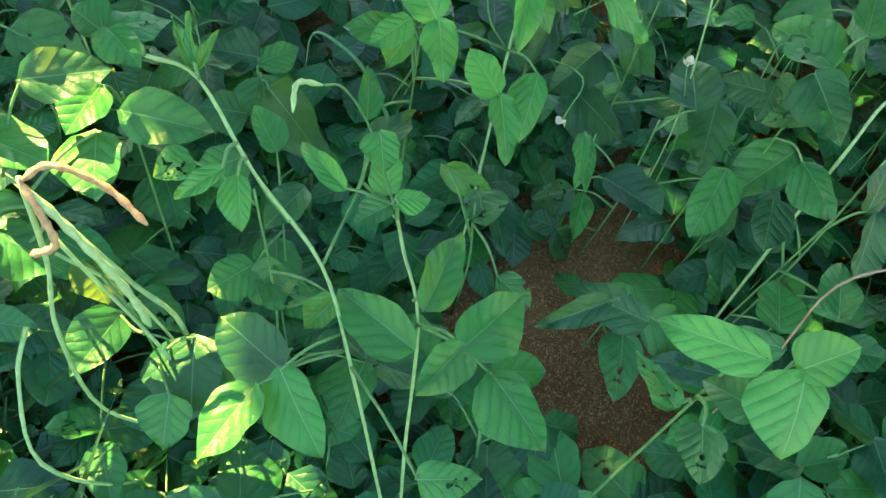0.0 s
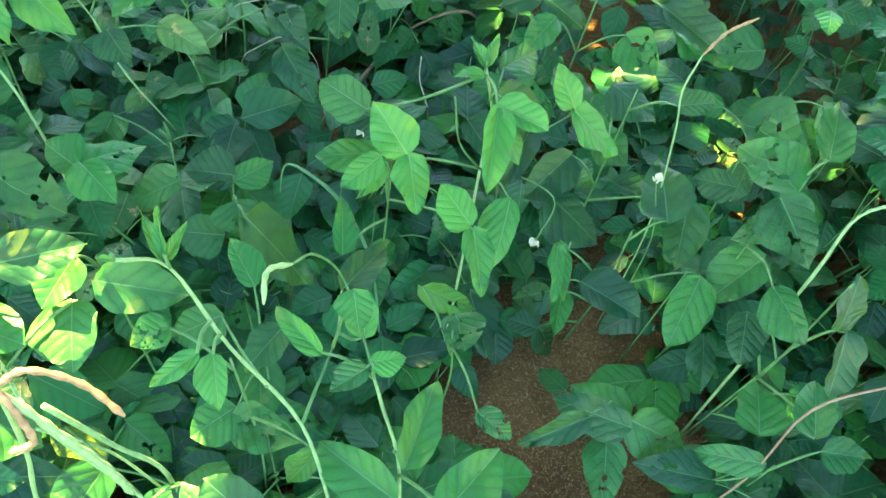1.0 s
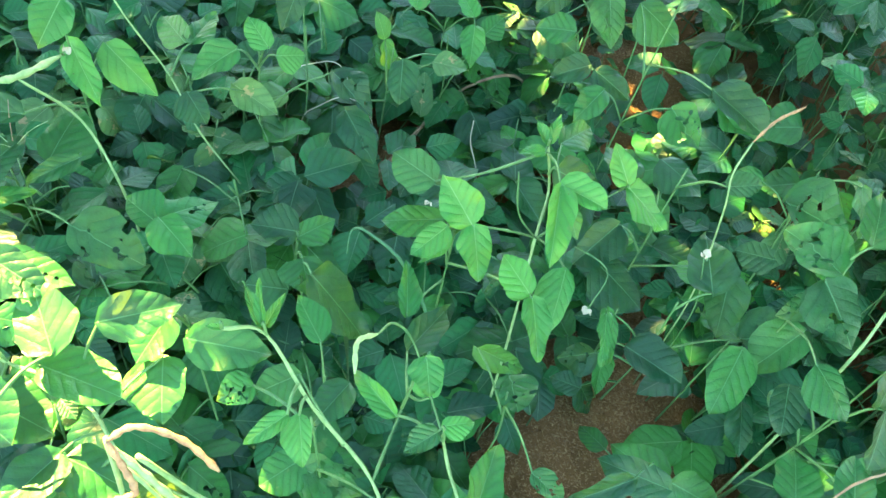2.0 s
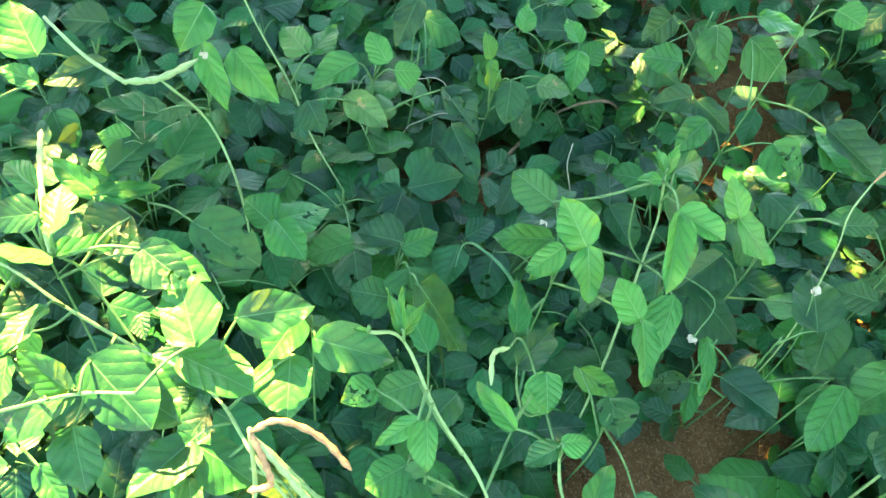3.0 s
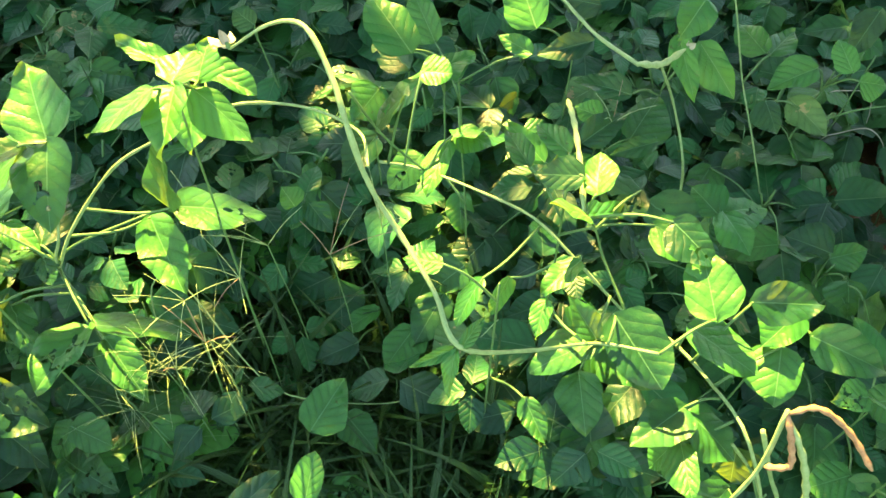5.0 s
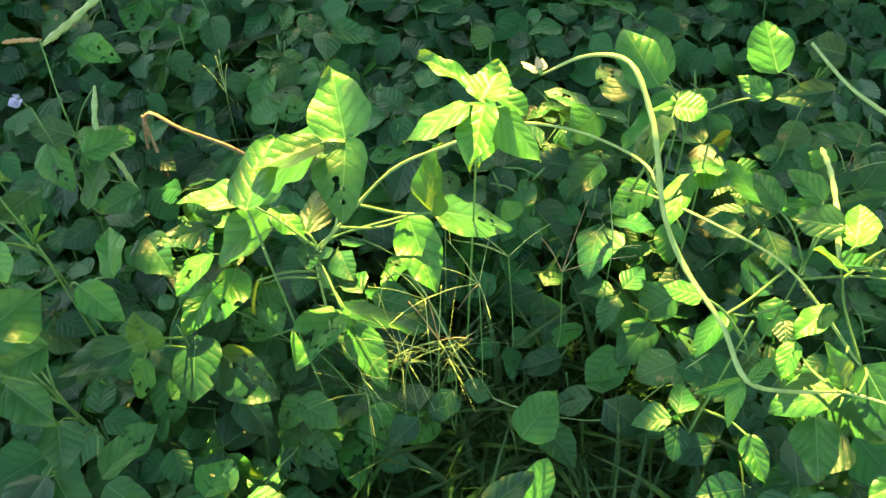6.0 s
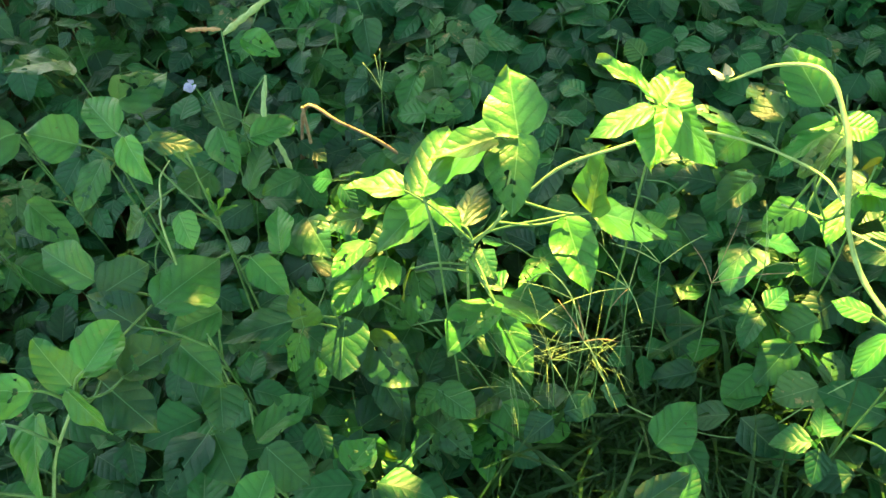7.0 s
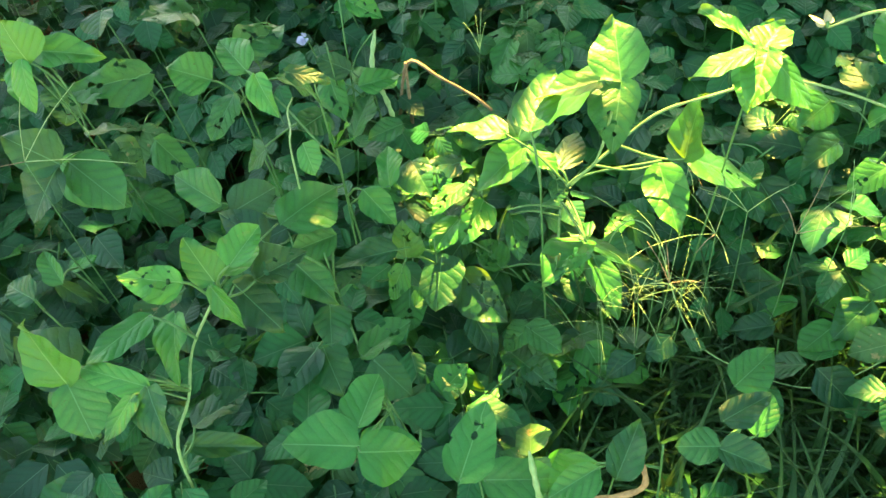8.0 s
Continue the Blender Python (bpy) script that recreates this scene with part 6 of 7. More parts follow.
flower(mid_vine, (0.27, 0.715, 0.41), (-0.35, -0.5, -0.5), 0.014, PETAL, "pale yellow bean flower")
stalk(mid_vine, [(0.23, 0.84, 0.40), (0.29, 0.76, 0.44), (0.27, 0.715, 0.41)], 0.0014)
flower(mid_vine, (0.036, 0.81, 0.497), (-0.2, -0.4, -0.3), 0.009, PETAL, "withered white flower on a leaf")
leaf(mid_vine, (0.189, 0.878, 0.551), ("young", 3, 0.5, (0.189, 0.878, 0.551), (0.170, 0.905, 0.575)), ("young", 3, 0.5, (0.190, 0.880, 0.552), (0.205, 0.915, 0.575)), ("young", 1, 0.6, (0.186, 0.870, 0.545), (0.150, 0.860, 0.555)))
stalk(mid_vine, [(0.20, 0.83, 0.405), (0.165, 0.83, 0.46), (0.150, 0.84, 0.535)], 0.0016)
stalk(edge_vine, [(-1.34, -0.15, 0.61), (-1.36, -0.09, 0.60), (-1.41, -0.01, 0.54)], 0.0018)
stalk(edge_vine, [(-1.325, -0.26, 0.49), (-1.36, -0.28, 0.50), (-1.46, -0.33, 0.505)], 0.0016)

back_stalk = bean_plant("pod-bearing bean stalk with a pale green pod", [(-0.39, 0.90, 0), (-0.40, 0.91, 0.18), (-0.417, 0.925, 0.326), (-0.464, 0.965, 0.42), (-0.507, 0.918, 0.543)])
pod(back_stalk, [(-0.540, 0.876, 0.571), (-0.507, 0.918, 0.545), (-0.480, 1.000, 0.511)], 0.0046, POD_GREEN, "thick pale green pod")
stalk(back_stalk, [(-0.536, 0.878, 0.568), (-0.610, 0.930, 0.555), (-0.680, 0.985, 0.560)], 0.0030, POD_GREEN)
flower(back_stalk, (-0.478, 1.004, 0.511), (0.3, 0.5, 0.2), 0.012, PETAL, "shrivelled flower at the pod's tip")
tall_stalk = bean_plant("slender green bean stalk leaning over", [(-0.20, 1.05, 0), (-0.243, 1.055, 0.14), (-0.319, 1.051, 0.316), (-0.368, 1.105, 0.385), (-0.416, 1.096, 0.509), (-0.46, 1.12, 0.60)], thick=0.7)
leaf(tall_stalk, (-0.368, 1.105, 0.385), ("mature", 0, 0.8, (-0.34, 1.15, 0.42), (-0.31, 1.22, 0.43)), ("mature", 2, 0.8, (-0.35, 1.15, 0.42), (-0.40, 1.22, 0.41)))
hooked_stalk = bean_plant("bean stalk with a hooked brown pod", [(0.48, 0.80, 0), (0.47, 0.80, 0.3), (0.445, 0.82, 0.50), (0.435, 0.839, 0.567), (0.452, 0.865, 0.606)], thick=0.65)
pod(hooked_stalk, [(0.452, 0.865, 0.606), (0.490, 0.900, 0.615), (0.546, 0.940, 0.607)], 0.0020, POD_DRY, "hooked dry pod")
short_stalk = bean_plant("bare bean stalk with a withered tip", [(0.49, 0.78, 0), (0.480, 0.78, 0.16), (0.469, 0.78, 0.323), (0.423, 0.771, 0.468)], thick=0.7)
flower(short_stalk, (0.423, 0.771, 0.468), (-0.1, 0, 0.6), 0.012, PETAL, "withered flower tip")
brown_stalk = bean_plant("half-dry bean stalk bending over", [(0.57, 0.57, 0), (0.56, 0.58, 0.3), (0.573, 0.608, 0.507), (0.624, 0.664, 0.555), (0.70, 0.68, 0.57)])
stalk(brown_stalk, [(0.54, 0.43, 0.0), (0.54, 0.43, 0.30), (0.554, 0.459, 0.456), (0.66, 0.48, 0.49)], 0.0018, WOODY)
far_stalk = bean_plant("pod-bearing bean stalk at the far edge", [(-1.72, 0.38, 0), (-1.70, 0.38, 0.2), (-1.707, 0.394, 0.405), (-1.757, 0.443, 0.514)])
pod(far_stalk, [(-1.757, 0.443, 0.500), (-1.78, 0.52, 0.48), (-1.76, 0.60, 0.50), (-1.70, 0.66, 0.53)], 0.0058, POD_GREEN, "long curved pale green pod")
pod(far_stalk, [(-1.757, 0.445, 0.510), (-1.80, 0.43, 0.50), (-1.83, 0.42, 0.49)], 0.0036, POD_DRY, "short brown pod")
pod(far_stalk, [(-1.68, 0.45, 0.44), (-1.637, 0.393, 0.407), (-1.60, 0.384, 0.352), (-1.575, 0.375, 0.30)], 0.0046, POD_GREEN, "hanging green pod")
stalk(far_stalk, [(-1.68, 0.45, 0.44), (-1.70, 0.42, 0.40), (-1.705, 0.39, 0.36)], 0.0016)
flower(far_stalk, (-1.833, 0.398, 0.378), (0.2, -0.5, 0.4), 0.020, PETAL_BLUE, "small lilac bean flower")
stalk(far_stalk, [(-1.833, 0.398, 0.376), (-1.82, 0.41, 0.28), (-1.74, 0.39, 0.12)], 0.0014)
tendril = bean_plant("thin climbing bean shoot with a curled tip", [(-1.41, 0.03, 0), (-1.412, 0.03, 0.3), (-1.426, 0.055, 0.599), (-1.453, 0.082, 0.627), (-1.51, 0.12, 0.600), (-1.56, 0.165, 0.56)], thick=0.65)
young_shoot = bean_plant("upright young bean shoot with folded leaves", [(-1.44, 0.12, 0), (-1.442, 0.13, 0.28), (-1.443, 0.142, 0.545)])
leaf(young_shoot, (-1.443, 0.142, 0.545), ("young", 3, 0.35, (-1.443, 0.142, 0.545), (-1.435, 0.165, 0.585)), ("young", 3, 0.35, (-1.443, 0.142, 0.545), (-1.47, 0.155, 0.57)), ("young", 3, 0.35, (-1.442, 0.142, 0.545), (-1.42, 0.16, 0.565)))
low_pods = bean_plant("low bean plant with upright yellowish pods", [(-0.90, -0.02, 0), (-0.90, -0.02, 0.2), (-0.905, -0.03, 0.36)])
pod(low_pods, [(-0.905, -0.045, 0.36), (-0.915, -0.046, 0.42), (-0.946, -0.025, 0.465)], 0.0040, POD_GREEN, "yellowish upright pod")
pod(low_pods, [(-0.900, -0.02, 0.34), (-0.820, 0.045, 0.40), (-0.846, 0.065, 0.455)], 0.0040, POD_DRY, "half-ripe brownish pod")
loop_runner = bean_plant("thin bean runner looping over the grass", [(-1.13, 0.40, 0), (-1.11, 0.42, 0.30), (-1.05, 0.43, 0.36), (-0.95, 0.397, 0.237), (-0.882, 0.39, 0.19), (-0.763, 0.439, 0.15), (-0.70, 0.475, 0.172), (-0.651, 0.569, 0.19), (-0.62, 0.60, 0.25)], thick=0.55)


# ---- dry twigs and pale roots ----
def twig(line, thick, label, material=STRAW):
    verts, faces = tube_data([Vector(p) - Vector(line[0]) for p in line], (thick, thick * 0.6), sides=6, steps=5, knots=0.3, seed=2)
    ob = new("dry_twig", mesh_of("dry_twig", verts, faces, material))
    ob.location = line[0]
    return tagged(ob, label, "twig", "dry twigs")


twig([(-1.672, 0.498, 0.0), (-1.668, 0.50, 0.20), (-1.665, 0.500, 0.33)], 0.0042, "broken pale dry stalk standing upright")
twig([(-1.70, 0.49, 0.15), (-1.664, 0.506, 0.325), (-1.584, 0.511, 0.328), (-1.52, 0.56, 0.26), (-1.47, 0.60, 0.16), (-1.45, 0.62, 0.0)], 0.0036, "knotty dry brown twig bent over", WOODY)
twig([(-0.19, 1.22, 0.02), (-0.175, 1.235, 0.17), (-0.144, 1.25, 0.199), (-0.09, 1.27, 0.21), (-0.04, 1.27, 0.15), (-0.03, 1.27, 0.01)], 0.0012, "bleached thin root arching over the soil", PETAL)
twig([(-0.22, 1.28, 0.02), (-0.20, 1.29, 0.22), (-0.16, 1.31, 0.25), (-0.10, 1.33, 0.22), (-0.06, 1.33, 0.02)], 0.0011, "bleached thin root arching over the soil", PETAL)
twig([(0.17, 1.16, 0.01), (0.172, 1.18, 0.12), (0.15, 1.20, 0.19), (0.148, 1.21, 0.24)], 0.0016, "bleached thin twig standing in the soil", PETAL)
twig([(-0.10, 1.13, 0.02), (0.02, 1.25, 0.09), (0.131, 1.393, 0.125), (0.26, 1.45, 0.14), (0.34, 1.47, 0.02)], 0.0040, "fallen green-brown bean stalk", WOODY)
twig([(-1.30, 0.10, 0.03), (-1.24, 0.15, 0.14), (-1.16, 0.18, 0.10), (-1.10, 0.19, 0.01)], 0.0040, "fallen dry bean stalk", WOODY)


# ---- grass ----
def blade_mesh(seed, long, wide, arch):
    verts, uvs, faces = [], [], []
    n = 7
    for i in range(n + 1):
        u = i / n
        bend = arch * u
        y, z = long * u * math.sin(0.35 + bend * 0.8), long * u * math.cos(0.35 + bend * 0.8)
        w = wide * (0.55 + 0.45 * math.sin(math.pi * min(1, u * 1.4))) * (1 - u ** 3)
        for s in (-1, 0, 1):
            verts.append((s * w + 0.004 * math.sin(5 * u + seed), y, z + (0.25 * w if s else 0)))
            uvs.append((u, 0.5 + 0.4 * s))
    for i in range(n):
        for j in range(2):
            a = i * 3 + j
            faces.append((a, a + 1, a + 4, a + 3))
    return mesh_of("blade", verts, faces, BLADE, uvs)


BLADES = [blade_mesh(n, 0.13 + 0.025 * n, 0.0042 + 0.0010 * (n % 3), 0.5 + 0.25 * (n % 4)) for n in range(7)]


def grass_tuft(seed, count, spread, size=1.0):
    r = random.Random(seed)
    tuft = thing("grass_tuft", (0, 0, 0), "tuft of broad green weed grass among the beans", "grass", "grass tufts")
    for n in range(count):
        at = pose(r.uniform(-spread, spread), r.uniform(-spread, spread), 0, 0, 0, n * 137.5 + r.uniform(-30, 30)) @ pose(0, 0, 0, r.uniform(-30, 22), 0, 0)
        part("blade", BLADES[r.randrange(7)], tuft, "", at @ Matrix.Scale(size * r.uniform(0.8, 1.3), 4))
    return tuft


tufts = [grass_tuft(n, 12, 0.035) for n in range(3)]
r = random.Random(21)
spots = [(-0.80 + r.uniform(-0.30, 0.30), 0.36 + r.uniform(-0.36, 0.34)) for n in range(44)] + [(-1.02 + r.uniform(-0.15, 0.1), 0.45 + r.uniform(-0.2, 0.25)) for n in range(10)] + [(-1.55 + r.uniform(-0.2, 0.2), 0.62 + r.uniform(-0.15, 0.2)) for n in range(10)] + [(-0.45 + r.uniform(-0.2, 0.15), 0.28 + r.uniform(-0.12, 0.15)) for n in range(8)] + [(-0.62, 0.8), (-0.75, 0.95), (-0.55, 0.9), (-0.02, 0.86), (-0.07, 0.80), (-0.65, 0.2)]
for n, (x, y) in enumerate(spots):
    at = pose(x, y, 0, r.uniform(-8, 8), r.uniform(-8, 8), r.uniform(0, 360))
    if n < 3:
        tufts[n].matrix_basis = at
    else:
        copy_thing(tufts[n % 3], at)


def grass_sward():
    """The low thick grass that covers the hollow between the beans."""
    r = random.Random(31)
    verts, uvs, faces = [], [], []
    for n in range(7000):
        x, y = -0.80 + r.gauss(0, 0.19), 0.32 + r.gauss(0, 0.20)
        if not (-1.25 < x < -0.35 and -0.15 < y < 0.85):
            continue
        a, long, wide, lean = r.uniform(0, 6.283), r.uniform(0.06, 0.17), r.uniform(0.0018, 0.0046), r.uniform(0.3, 1.0)
        out, side = Vector((math.cos(a), math.sin(a), 0)), Vector((-math.sin(a), math.cos(a), 0))
        k = len(verts)
        for u, w in ((0, 0.7), (0.35, 1.0), (0.7, 0.8), (1.0, 0.08)):
            q = Vector((x, y, 0)) + out * long * lean * u ** 1.6 + Vector((0, 0, long * (u - 0.35 * lean * u * u)))
            verts += [q - side * wide * w, q + Vector((0, 0, -0.25 * wide * w)), q + side * wide * w]
            uvs += [(u, 0.1), (u, 0.5), (u, 0.9)]
        for i in range(3):
            for j in (0, 1):
                b = k + 3 * i + j
                faces.append((b, b + 1, b + 4, b + 3))
    return tagged(new("grass_sward", mesh_of("grass_sward", verts, faces, BLADE, uvs)), "thick low dark green grass in the hollow", "grass", kind="stuff")


grass_sward()


def seed_grass(line, seed, spikes, long):
    """A thin grass stalk with a fan of fine seed spikes at its top."""
    r = random.Random(seed)
    top = Vector(line[-1])
    grass = thing("seed_grass", line[0], "thin dry grass stalk with spreading seed spikes", "grass", "seeding grass")
    rod("stalk", line, (0.0013, 0.0008), STALK, grass, sides=5, steps=4)
    way = (top - Vector(line[-2])).normalized()
    for n in range(max(4, spikes - 4)):
        out = (way * r.uniform(0.3, 1.0) + Vector((r.uniform(-0.9, 0.9), r.uniform(-0.9, 0.9), r.uniform(-0.3, 0.3)))).normalized()
        end = top + out * long * r.uniform(0.7, 1.2)
        rod("spike", [top, top.lerp(end, 0.5) + Vector((0, 0, 0.004)), end + Vector((0, 0, -0.006))], (0.0006, 0.0004), STRAW if r.random() < 0.25 else POD_GREEN, grass, sides=4, steps=5, knots=0.5, seed=n)
    return grass


seed_grass([(-0.98, 0.36, 0), (-0.99, 0.37, 0.2), (-1.01, 0.39, 0.40)], 1, 9, 0.085)
seed_grass([(-0.95, 0.33, 0), (-0.96, 0.34, 0.2), (-0.97, 0.36, 0.36)], 2, 10, 0.080)
seed_grass([(-1.02, 0.30, 0), (-1.01, 0.31, 0.18), (-1.00, 0.32, 0.33)], 3, 10, 0.075)
seed_grass([(-0.90, 0.50, 0), (-0.91, 0.50, 0.2), (-0.93, 0.49, 0.44)], 4, 8, 0.090)
seed_grass([(-0.84, 0.52, 0), (-0.84, 0.53, 0.2), (-0.86, 0.53, 0.40)], 5, 8, 0.100)
seed_grass([(-0.80, 0.60, 0), (-0.80, 0.60, 0.2), (-0.81, 0.60, 0.40)], 6, 7, 0.090)
seed_grass([(-0.92, 0.42, 0), (-0.93, 0.43, 0.2), (-0.95, 0.44, 0.42)], 7, 9, 0.085)
seed_grass([(-1.05, 0.52, 0), (-1.05, 0.52, 0.2), (-1.04, 0.50, 0.45)], 8, 7, 0.080)
seed_grass([(-0.56, 0.92, 0), (-0.56, 0.92, 0.2), (-0.55, 0.92, 0.40)], 9, 6, 0.090)
seed_grass([(-1.58, 0.62, 0), (-1.58, 0.62, 0.2), (-1.57, 0.62, 0.33)], 10, 6, 0.080)
seed_grass([(-1.75, -0.20, 0), (-1.74, -0.20, 0.3), (-1.72, -0.19, 0.62)], 11, 5, 0.150)


def hair_grass(foot, top, seed):
    """A grass panicle: a thin stalk that ends in a loose spray of hair-fine branches."""
    r = random.Random(seed)
    foot, top = Vector(foot), Vector(top)
    grass = thing("hair_grass", foot, "grass with a loose spray of pale hair-fine branches", "grass", "seeding grass")
    rod("stalk", [foot, foot.lerp(top, 0.6) + Vector((0.01, 0, 0.03)), top], (0.0012, 0.0006), STALK, grass, sides=5, steps=4)
    verts, faces = [], []
    for n in range(20):
        start = foot.lerp(top, r.uniform(0.80, 1.0)) - foot
        out = Vector((r.gauss(0, 1), r.gauss(0, 1), r.uniform(-0.2, 0.7))).normalized() * r.uniform(0.04, 0.11)
        more = tube_data([start, start + out * 0.55 + Vector((0, 0, 0.006)), start + out - Vector((0, 0, 0.008))], (0.00026, 0.00018), sides=3, steps=3)
        faces += [tuple(i + len(verts) for i in f) for f in more[1]]
        verts += more[0]
    part("panicle", mesh_of("panicle", verts, faces, POD_GREEN), grass, "pale hair-fine seed branches")
    return grass


hair_grass((-0.97, 0.30, 0), (-1.00, 0.30, 0.43), 1)
hair_grass((-0.93, 0.34, 0), (-0.95, 0.35, 0.41), 2)
hair_grass((-1.00, 0.25, 0), (-1.03, 0.25, 0.40), 3)
hooked_blade = thing("grass_tuft", (0.09, 0.72, 0), "single hooked blade of grass", "grass", "grass tufts")
rod("blade", [(0.09, 0.72, 0), (0.06, 0.74, 0.28), (0.013, 0.769, 0.395), (-0.04, 0.80, 0.425), (-0.064, 0.816, 0.408), (-0.070, 0.80, 0.37)], (0.0022, 0.0030, 0.0020, 0.0006), BLADE_PLAIN, hooked_blade, sides=5)


# ---- low bean plants that fill the field between them ----
def low_bean_plant(seed, leaves, height):
    r = random.Random(seed)
    plant = thing("bean_plant", (0, 0, 0), "low leafy green bean plant with three-part leaves", "bean plant", "bean plants of the field")
    lean = Vector((r.uniform(-0.05, 0.05), r.uniform(-0.05, 0.05), 0))
    rod("stem", [(0, 0, -0.01), lean * 0.6 + Vector((0, 0, height * 0.5)), lean * 1.5 + Vector((0, 0, height))], (0.0032, 0.0020), STALK, plant, knots=0.25, seed=seed)
    for n in range(leaves):
        a = n * 2.4 + r.uniform(-0.5, 0.5)
        h = height * (0.25 + 0.75 * (n + 1) / leaves)
        root = lean * min(1.5, 1.5 * h / height) + Vector((0, 0, h * 0.85))
        out = r.uniform(0.06, 0.13)
        node = root + Vector((math.cos(a) * out, math.sin(a) * out, r.uniform(0.0, 0.05)))
        stalk = rod("leaf", [root, root.lerp(node, 0.5) + Vector((0, 0, 0.015)), node], (0.0018, 0.0013), STALK, plant, sides=5, steps=3)
        tint = r.choice(("mature",) * 10 + ("young", "blotched"))
        size = r.uniform(0.065, 0.10)
        for turn, longer in ((0, 1.1), (1.75, 1.0), (-1.75, 1.0)):
            b = a + turn + r.uniform(-0.3, 0.3)
            away = Vector((math.cos(b), math.sin(b), r.uniform(-0.6, 0.15)))
            base = node + (Vector((math.cos(a), math.sin(a), 0)) * 0.02 if turn == 0 else Vector())
            facing = Vector((r.uniform(-0.4, 0.4), r.uniform(-0.4, 0.4), 1))
            leaflet(stalk, base, base + away.normalized() * size * longer, facing, r.uniform(0.85, 1.1), tint, r.randrange(12))
    return plant


def open_soil(x, y):
    """Whether the soil lies open at this place."""
    return (x - 0.40) ** 2 / 0.070 + (y - 0.52) ** 2 / 0.055 < 1 or (x - 0.36) ** 2 / 0.018 + (y - 0.82) ** 2 / 0.010 < 1 or (x + 0.02) ** 2 / 0.07 + (y - 1.25) ** 2 / 0.02 < 1 or (x - 0.6) ** 2 / 0.09 + (y - 1.6) ** 2 / 0.025 < 1


def grassy(x, y):
    """The hollow in which grass grows between the beans."""
    return (x + 0.78) ** 2 / 0.09 + (y - 0.35) ** 2 / 0.16 < 1


low_plants = [low_bean_plant(100 + n, 5 + n % 2, 0.11 + 0.035 * n) for n in range(6)]
r = random.Random(7)
placed = set()
for i in range(22):
    for j in range(15):
        x, y = -2.45 + i * 0.165 + r.uniform(-0.06, 0.06), -0.32 + j * 0.165 + r.uniform(-0.06, 0.06)
        if open_soil(x, y) or grassy(x, y) or (0.2 < x < 0.7 and r.random() < 0.35) or (x > 0.5 and y > 0.9 and r.random() < 0.4) or (y < -0.05 and x > -0.75):
            continue
        n = r.randrange(3) if x > 0.05 else r.randrange(2, 6) if x > -1.0 else r.randrange(2, 5)
        if y > 1.4 or x > 0.75 and y > 0.9:
            n = r.randrange(3, 6)
        if -0.9 < x < 0.25 and y < 0.35 or -0.35 < x < 0.30 and y < 0.85:
            n = r.randrange(2)
        at = pose(x, y, 0, r.uniform(-6, 6), r.uniform(-6, 6), r.uniform(0, 360))
        if n not in placed:
            placed.add(n)
            low_plants[n].matrix_basis = at
        else:
            copy_thing(low_plants[n], at)


# ---- the low growth between the plants, too dense to count ----
def undergrowth():
    r = random.Random(11)
    shapes = [leaflet_data("leaflet", 300 + n, 6, 4, skew=(0.0, 0.2, -0.2)[n % 3], fold=0.14, droop=(0.12, 0.22)[n % 2], width=0.78) for n in range(6)]
    verts, faces, uvs = [], [], []
    rods, walls = [], []

    def blade(q, way, size, facing):
        v, f, t = r.choice(shapes)
        m = set_pose(q, q + way, facing, size, r.uniform(0.85, 1.1))
        k = len(verts)
        verts.extend(m @ Vector(p) for p in v)
        uvs.extend(t)
        faces.extend(tuple(i + k for i in g) for g in f)

    for n in range(7900):
        far = n > 5900
        x, y = (r.uniform(-6.5, 5.5), r.uniform(-2.5, 7.5)) if far else (r.uniform(-3.4, 1.5), r.uniform(-0.75, 2.3))
        if far and -3.3 < x < 1.4 and -0.7 < y < 2.2 or y < -0.1 and -0.75 < x or far and y < -0.4 and abs(x + 0.35) < 0.7:
            continue
        if open_soil(x, y) and r.random() < 0.93 or grassy(x, y) and r.random() < 0.75 or 0.2 < x < 0.62 and y < 1.3 and r.random() < 0.3:
            continue
        edge = x < -2.2 or y > 1.8 or x > 0.85 or y < -0.3
        top = 0.42 if far or edge else 0.14 if x > -0.35 and y < 0.95 else 0.16 if x > 0.15 else 0.13 if -0.9 < x and y < 0.4 else 0.25
        node = Vector((x, y, r.uniform(0.04, top)))
        a = r.uniform(0, 6.28)
        size = r.uniform(0.05, 0.095)
        if not far:
            foot = Vector((x + r.uniform(-0.07, 0.07), y + r.uniform(-0.07, 0.07), 0))
            more = tube_data([foot, foot.lerp(node, 0.55) + Vector((r.uniform(-0.02, 0.02), r.uniform(-0.02, 0.02), 0.02)), node], (0.0016, 0.0010), sides=4, steps=2)
            walls.extend(tuple(i + len(rods) for i in g) for g in more[1])
            rods.extend(more[0])
        for turn in (0, 1.8, -1.8):
            b = a + turn + r.uniform(-0.35, 0.35)
            way = Vector((math.cos(b), math.sin(b), r.uniform(-0.7, 0.2)))
            blade(node + way * 0.012, way, size * r.uniform(0.8, 1.1), (r.uniform(-0.5, 0.5), r.uniform(-0.5, 0.5) - 0.15, 1))
    tagged(new("bean_stalks", mesh_of("bean_stalks", rods, walls, STALK)), "thin green stalks of the low bean leaves", "stalks", kind="stuff")
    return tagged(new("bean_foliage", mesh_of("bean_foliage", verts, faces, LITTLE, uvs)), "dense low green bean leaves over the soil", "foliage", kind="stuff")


undergrowth()


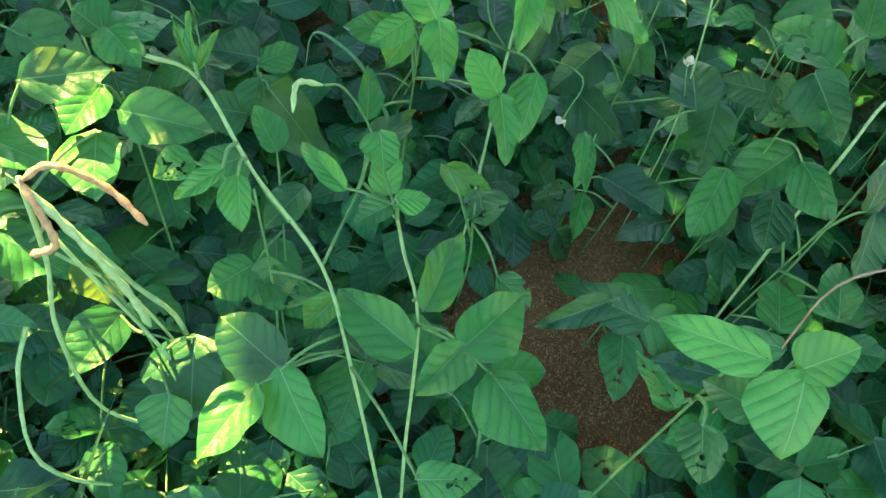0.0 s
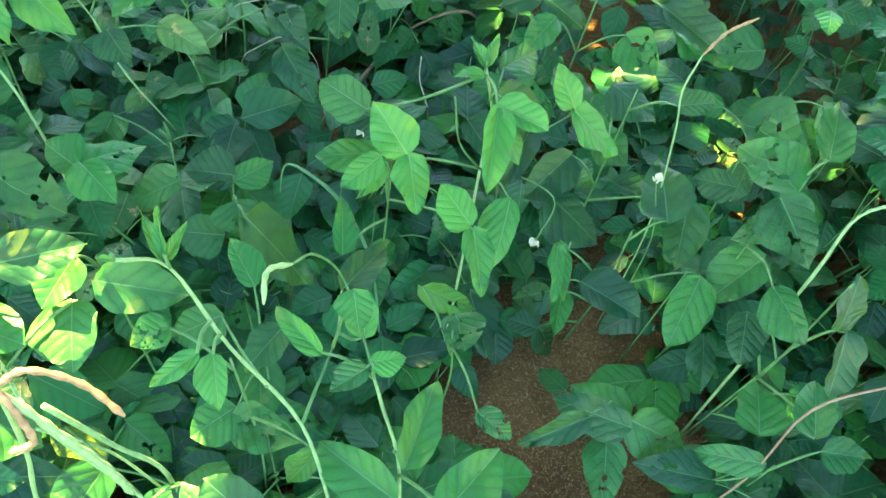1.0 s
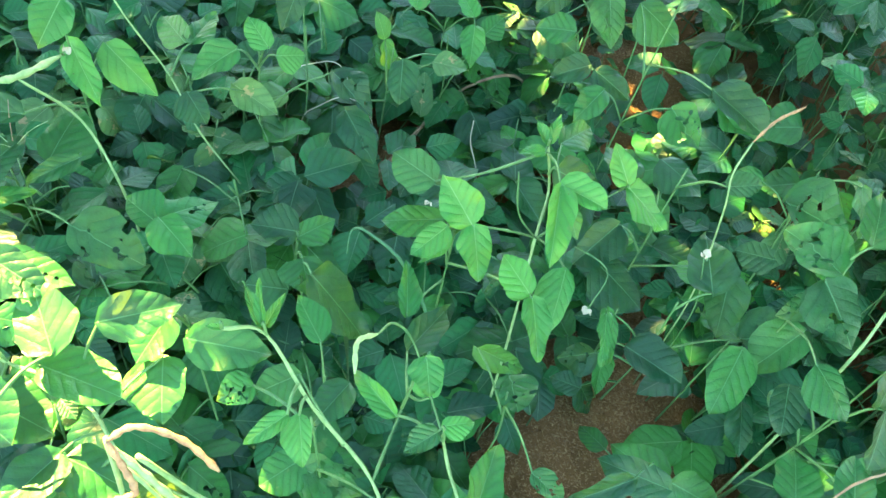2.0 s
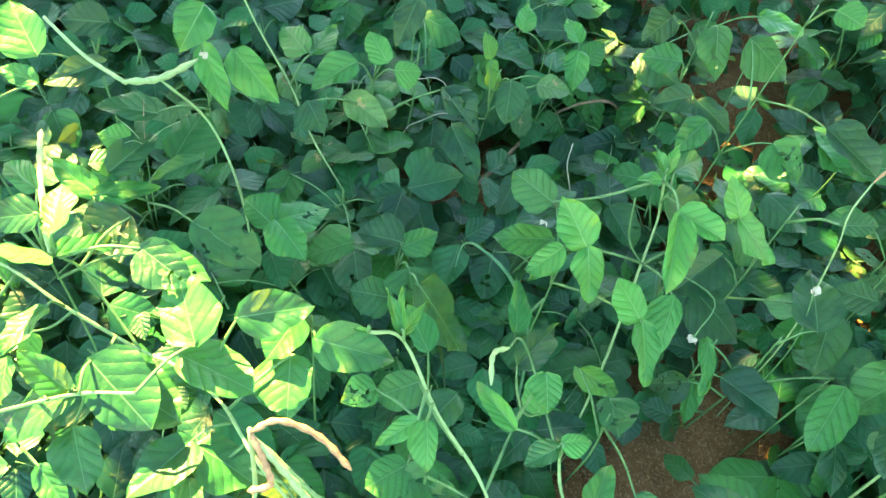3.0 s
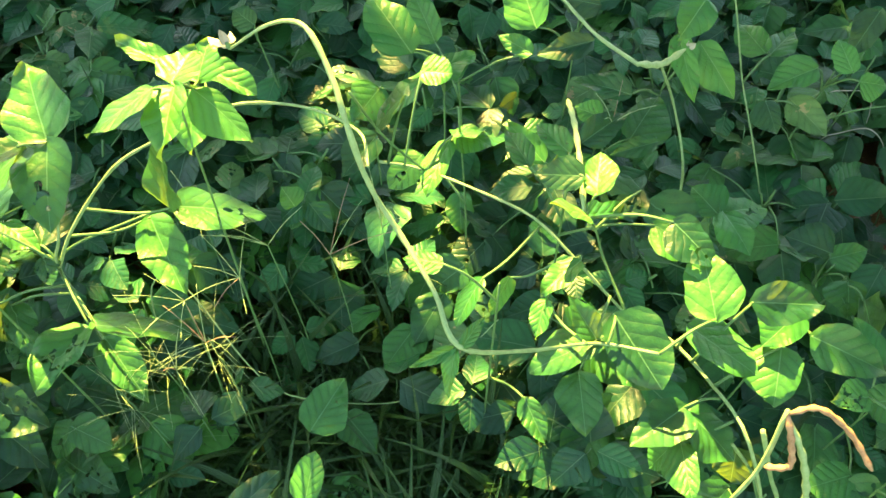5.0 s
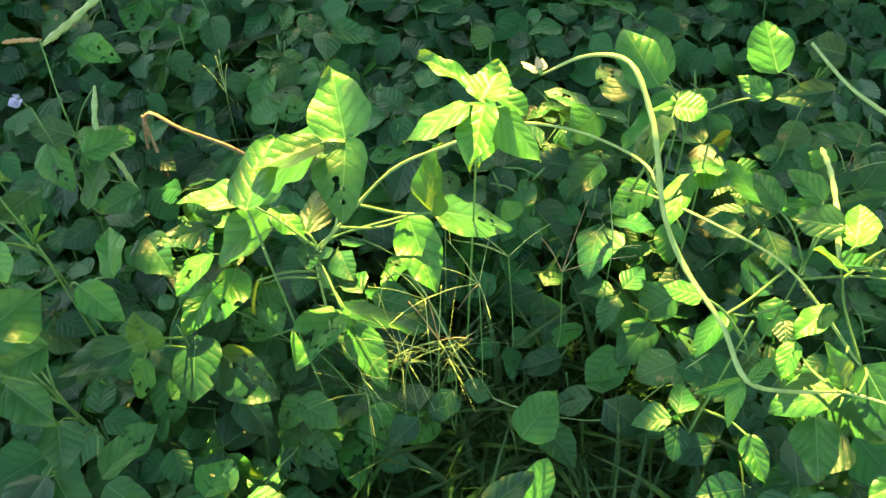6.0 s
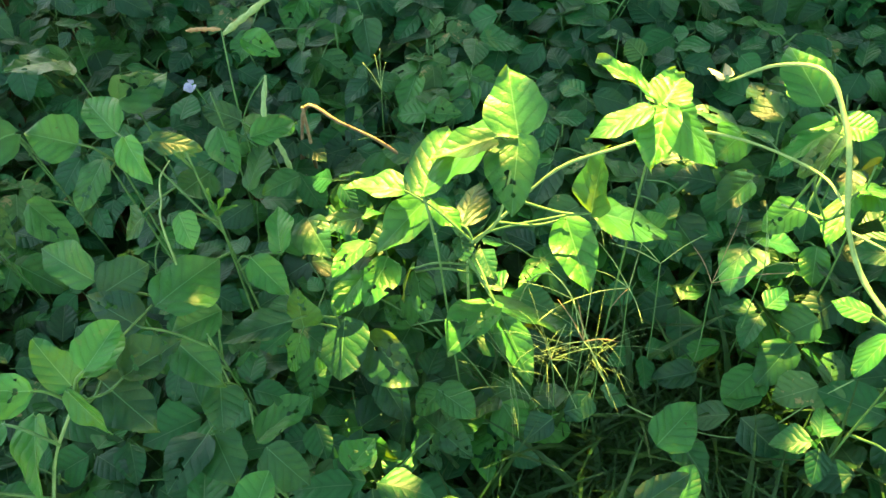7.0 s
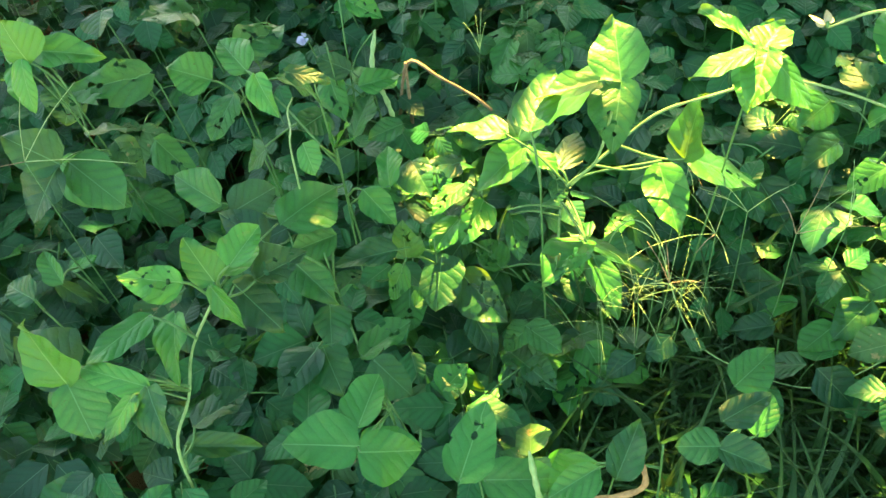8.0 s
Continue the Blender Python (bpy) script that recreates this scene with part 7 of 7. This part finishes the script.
# ---- dry straw and crumbs on the soil ----
def straw_litter():
    """Husks and short straw bits, thickest where the soil lies open."""
    r = random.Random(13)
    verts, faces = [], []
    for n in range(130000):
        x, y = r.uniform(-0.6, 1.1), r.uniform(0.2, 1.9)
        if n > 16000 and not open_soil(x, y) and not (0.15 < x < 0.75 and 0.3 < y < 1.2):
            continue
        z = 0.022 * noise.noise((x * 3.1, y * 3.1, 0)) + 0.014 * noise.noise((x * 11, y * 11, 3)) + r.uniform(0.003, 0.008)
        a, long, thin = r.uniform(0, 6.28), r.uniform(0.004, 0.011), r.uniform(0.0005, 0.0011)
        way, side = Vector((math.cos(a), math.sin(a), r.uniform(-0.2, 0.2))) * long * 0.5, Vector((-math.sin(a), math.cos(a), 0)) * thin
        q, k = Vector((x, y, z)), len(verts)
        verts += [q - way, q - side, q + way, q + side, q + Vector((0, 0, thin))]
        faces += [(k, k + 1, k + 4), (k + 1, k + 2, k + 4), (k + 2, k + 3, k + 4), (k + 3, k, k + 4)]
    return tagged(new("straw_litter", mesh_of("straw_litter", verts, faces, HUSK)), "pale brown husks and straw bits lying on the soil", "straw", kind="stuff")


straw_litter()


# ---- crumbs of earth ----
def soil_crumbs():
    r = random.Random(17)
    verts, faces = [], []
    for n in range(4500):
        x, y = r.uniform(-0.6, 1.2), r.uniform(0.2, 1.9)
        z = 0.022 * noise.noise((x * 3.1, y * 3.1, 0)) + 0.014 * noise.noise((x * 11, y * 11, 3))
        size = r.uniform(0.0015, 0.0045) * r.choice((1, 1, 1, 2))
        k = len(verts)
        for c in ((1, 0, 0), (0, 1, 0), (-1, 0, 0), (0, -1, 0), (0, 0, 0.8), (0, 0, -0.6)):
            verts.append(Vector((x, y, z)) + Vector(c) * size * r.uniform(0.7, 1.3))
        for i in range(4):
            j = (i + 1) % 4
            faces += [(k + i, k + j, k + 4), (k + j, k + i, k + 5)]
    return tagged(new("soil_crumbs", mesh_of("soil_crumbs", verts, faces, SOIL, smooth=False)), "small reddish brown crumbs of earth", "soil", kind="stuff")


soil_crumbs()
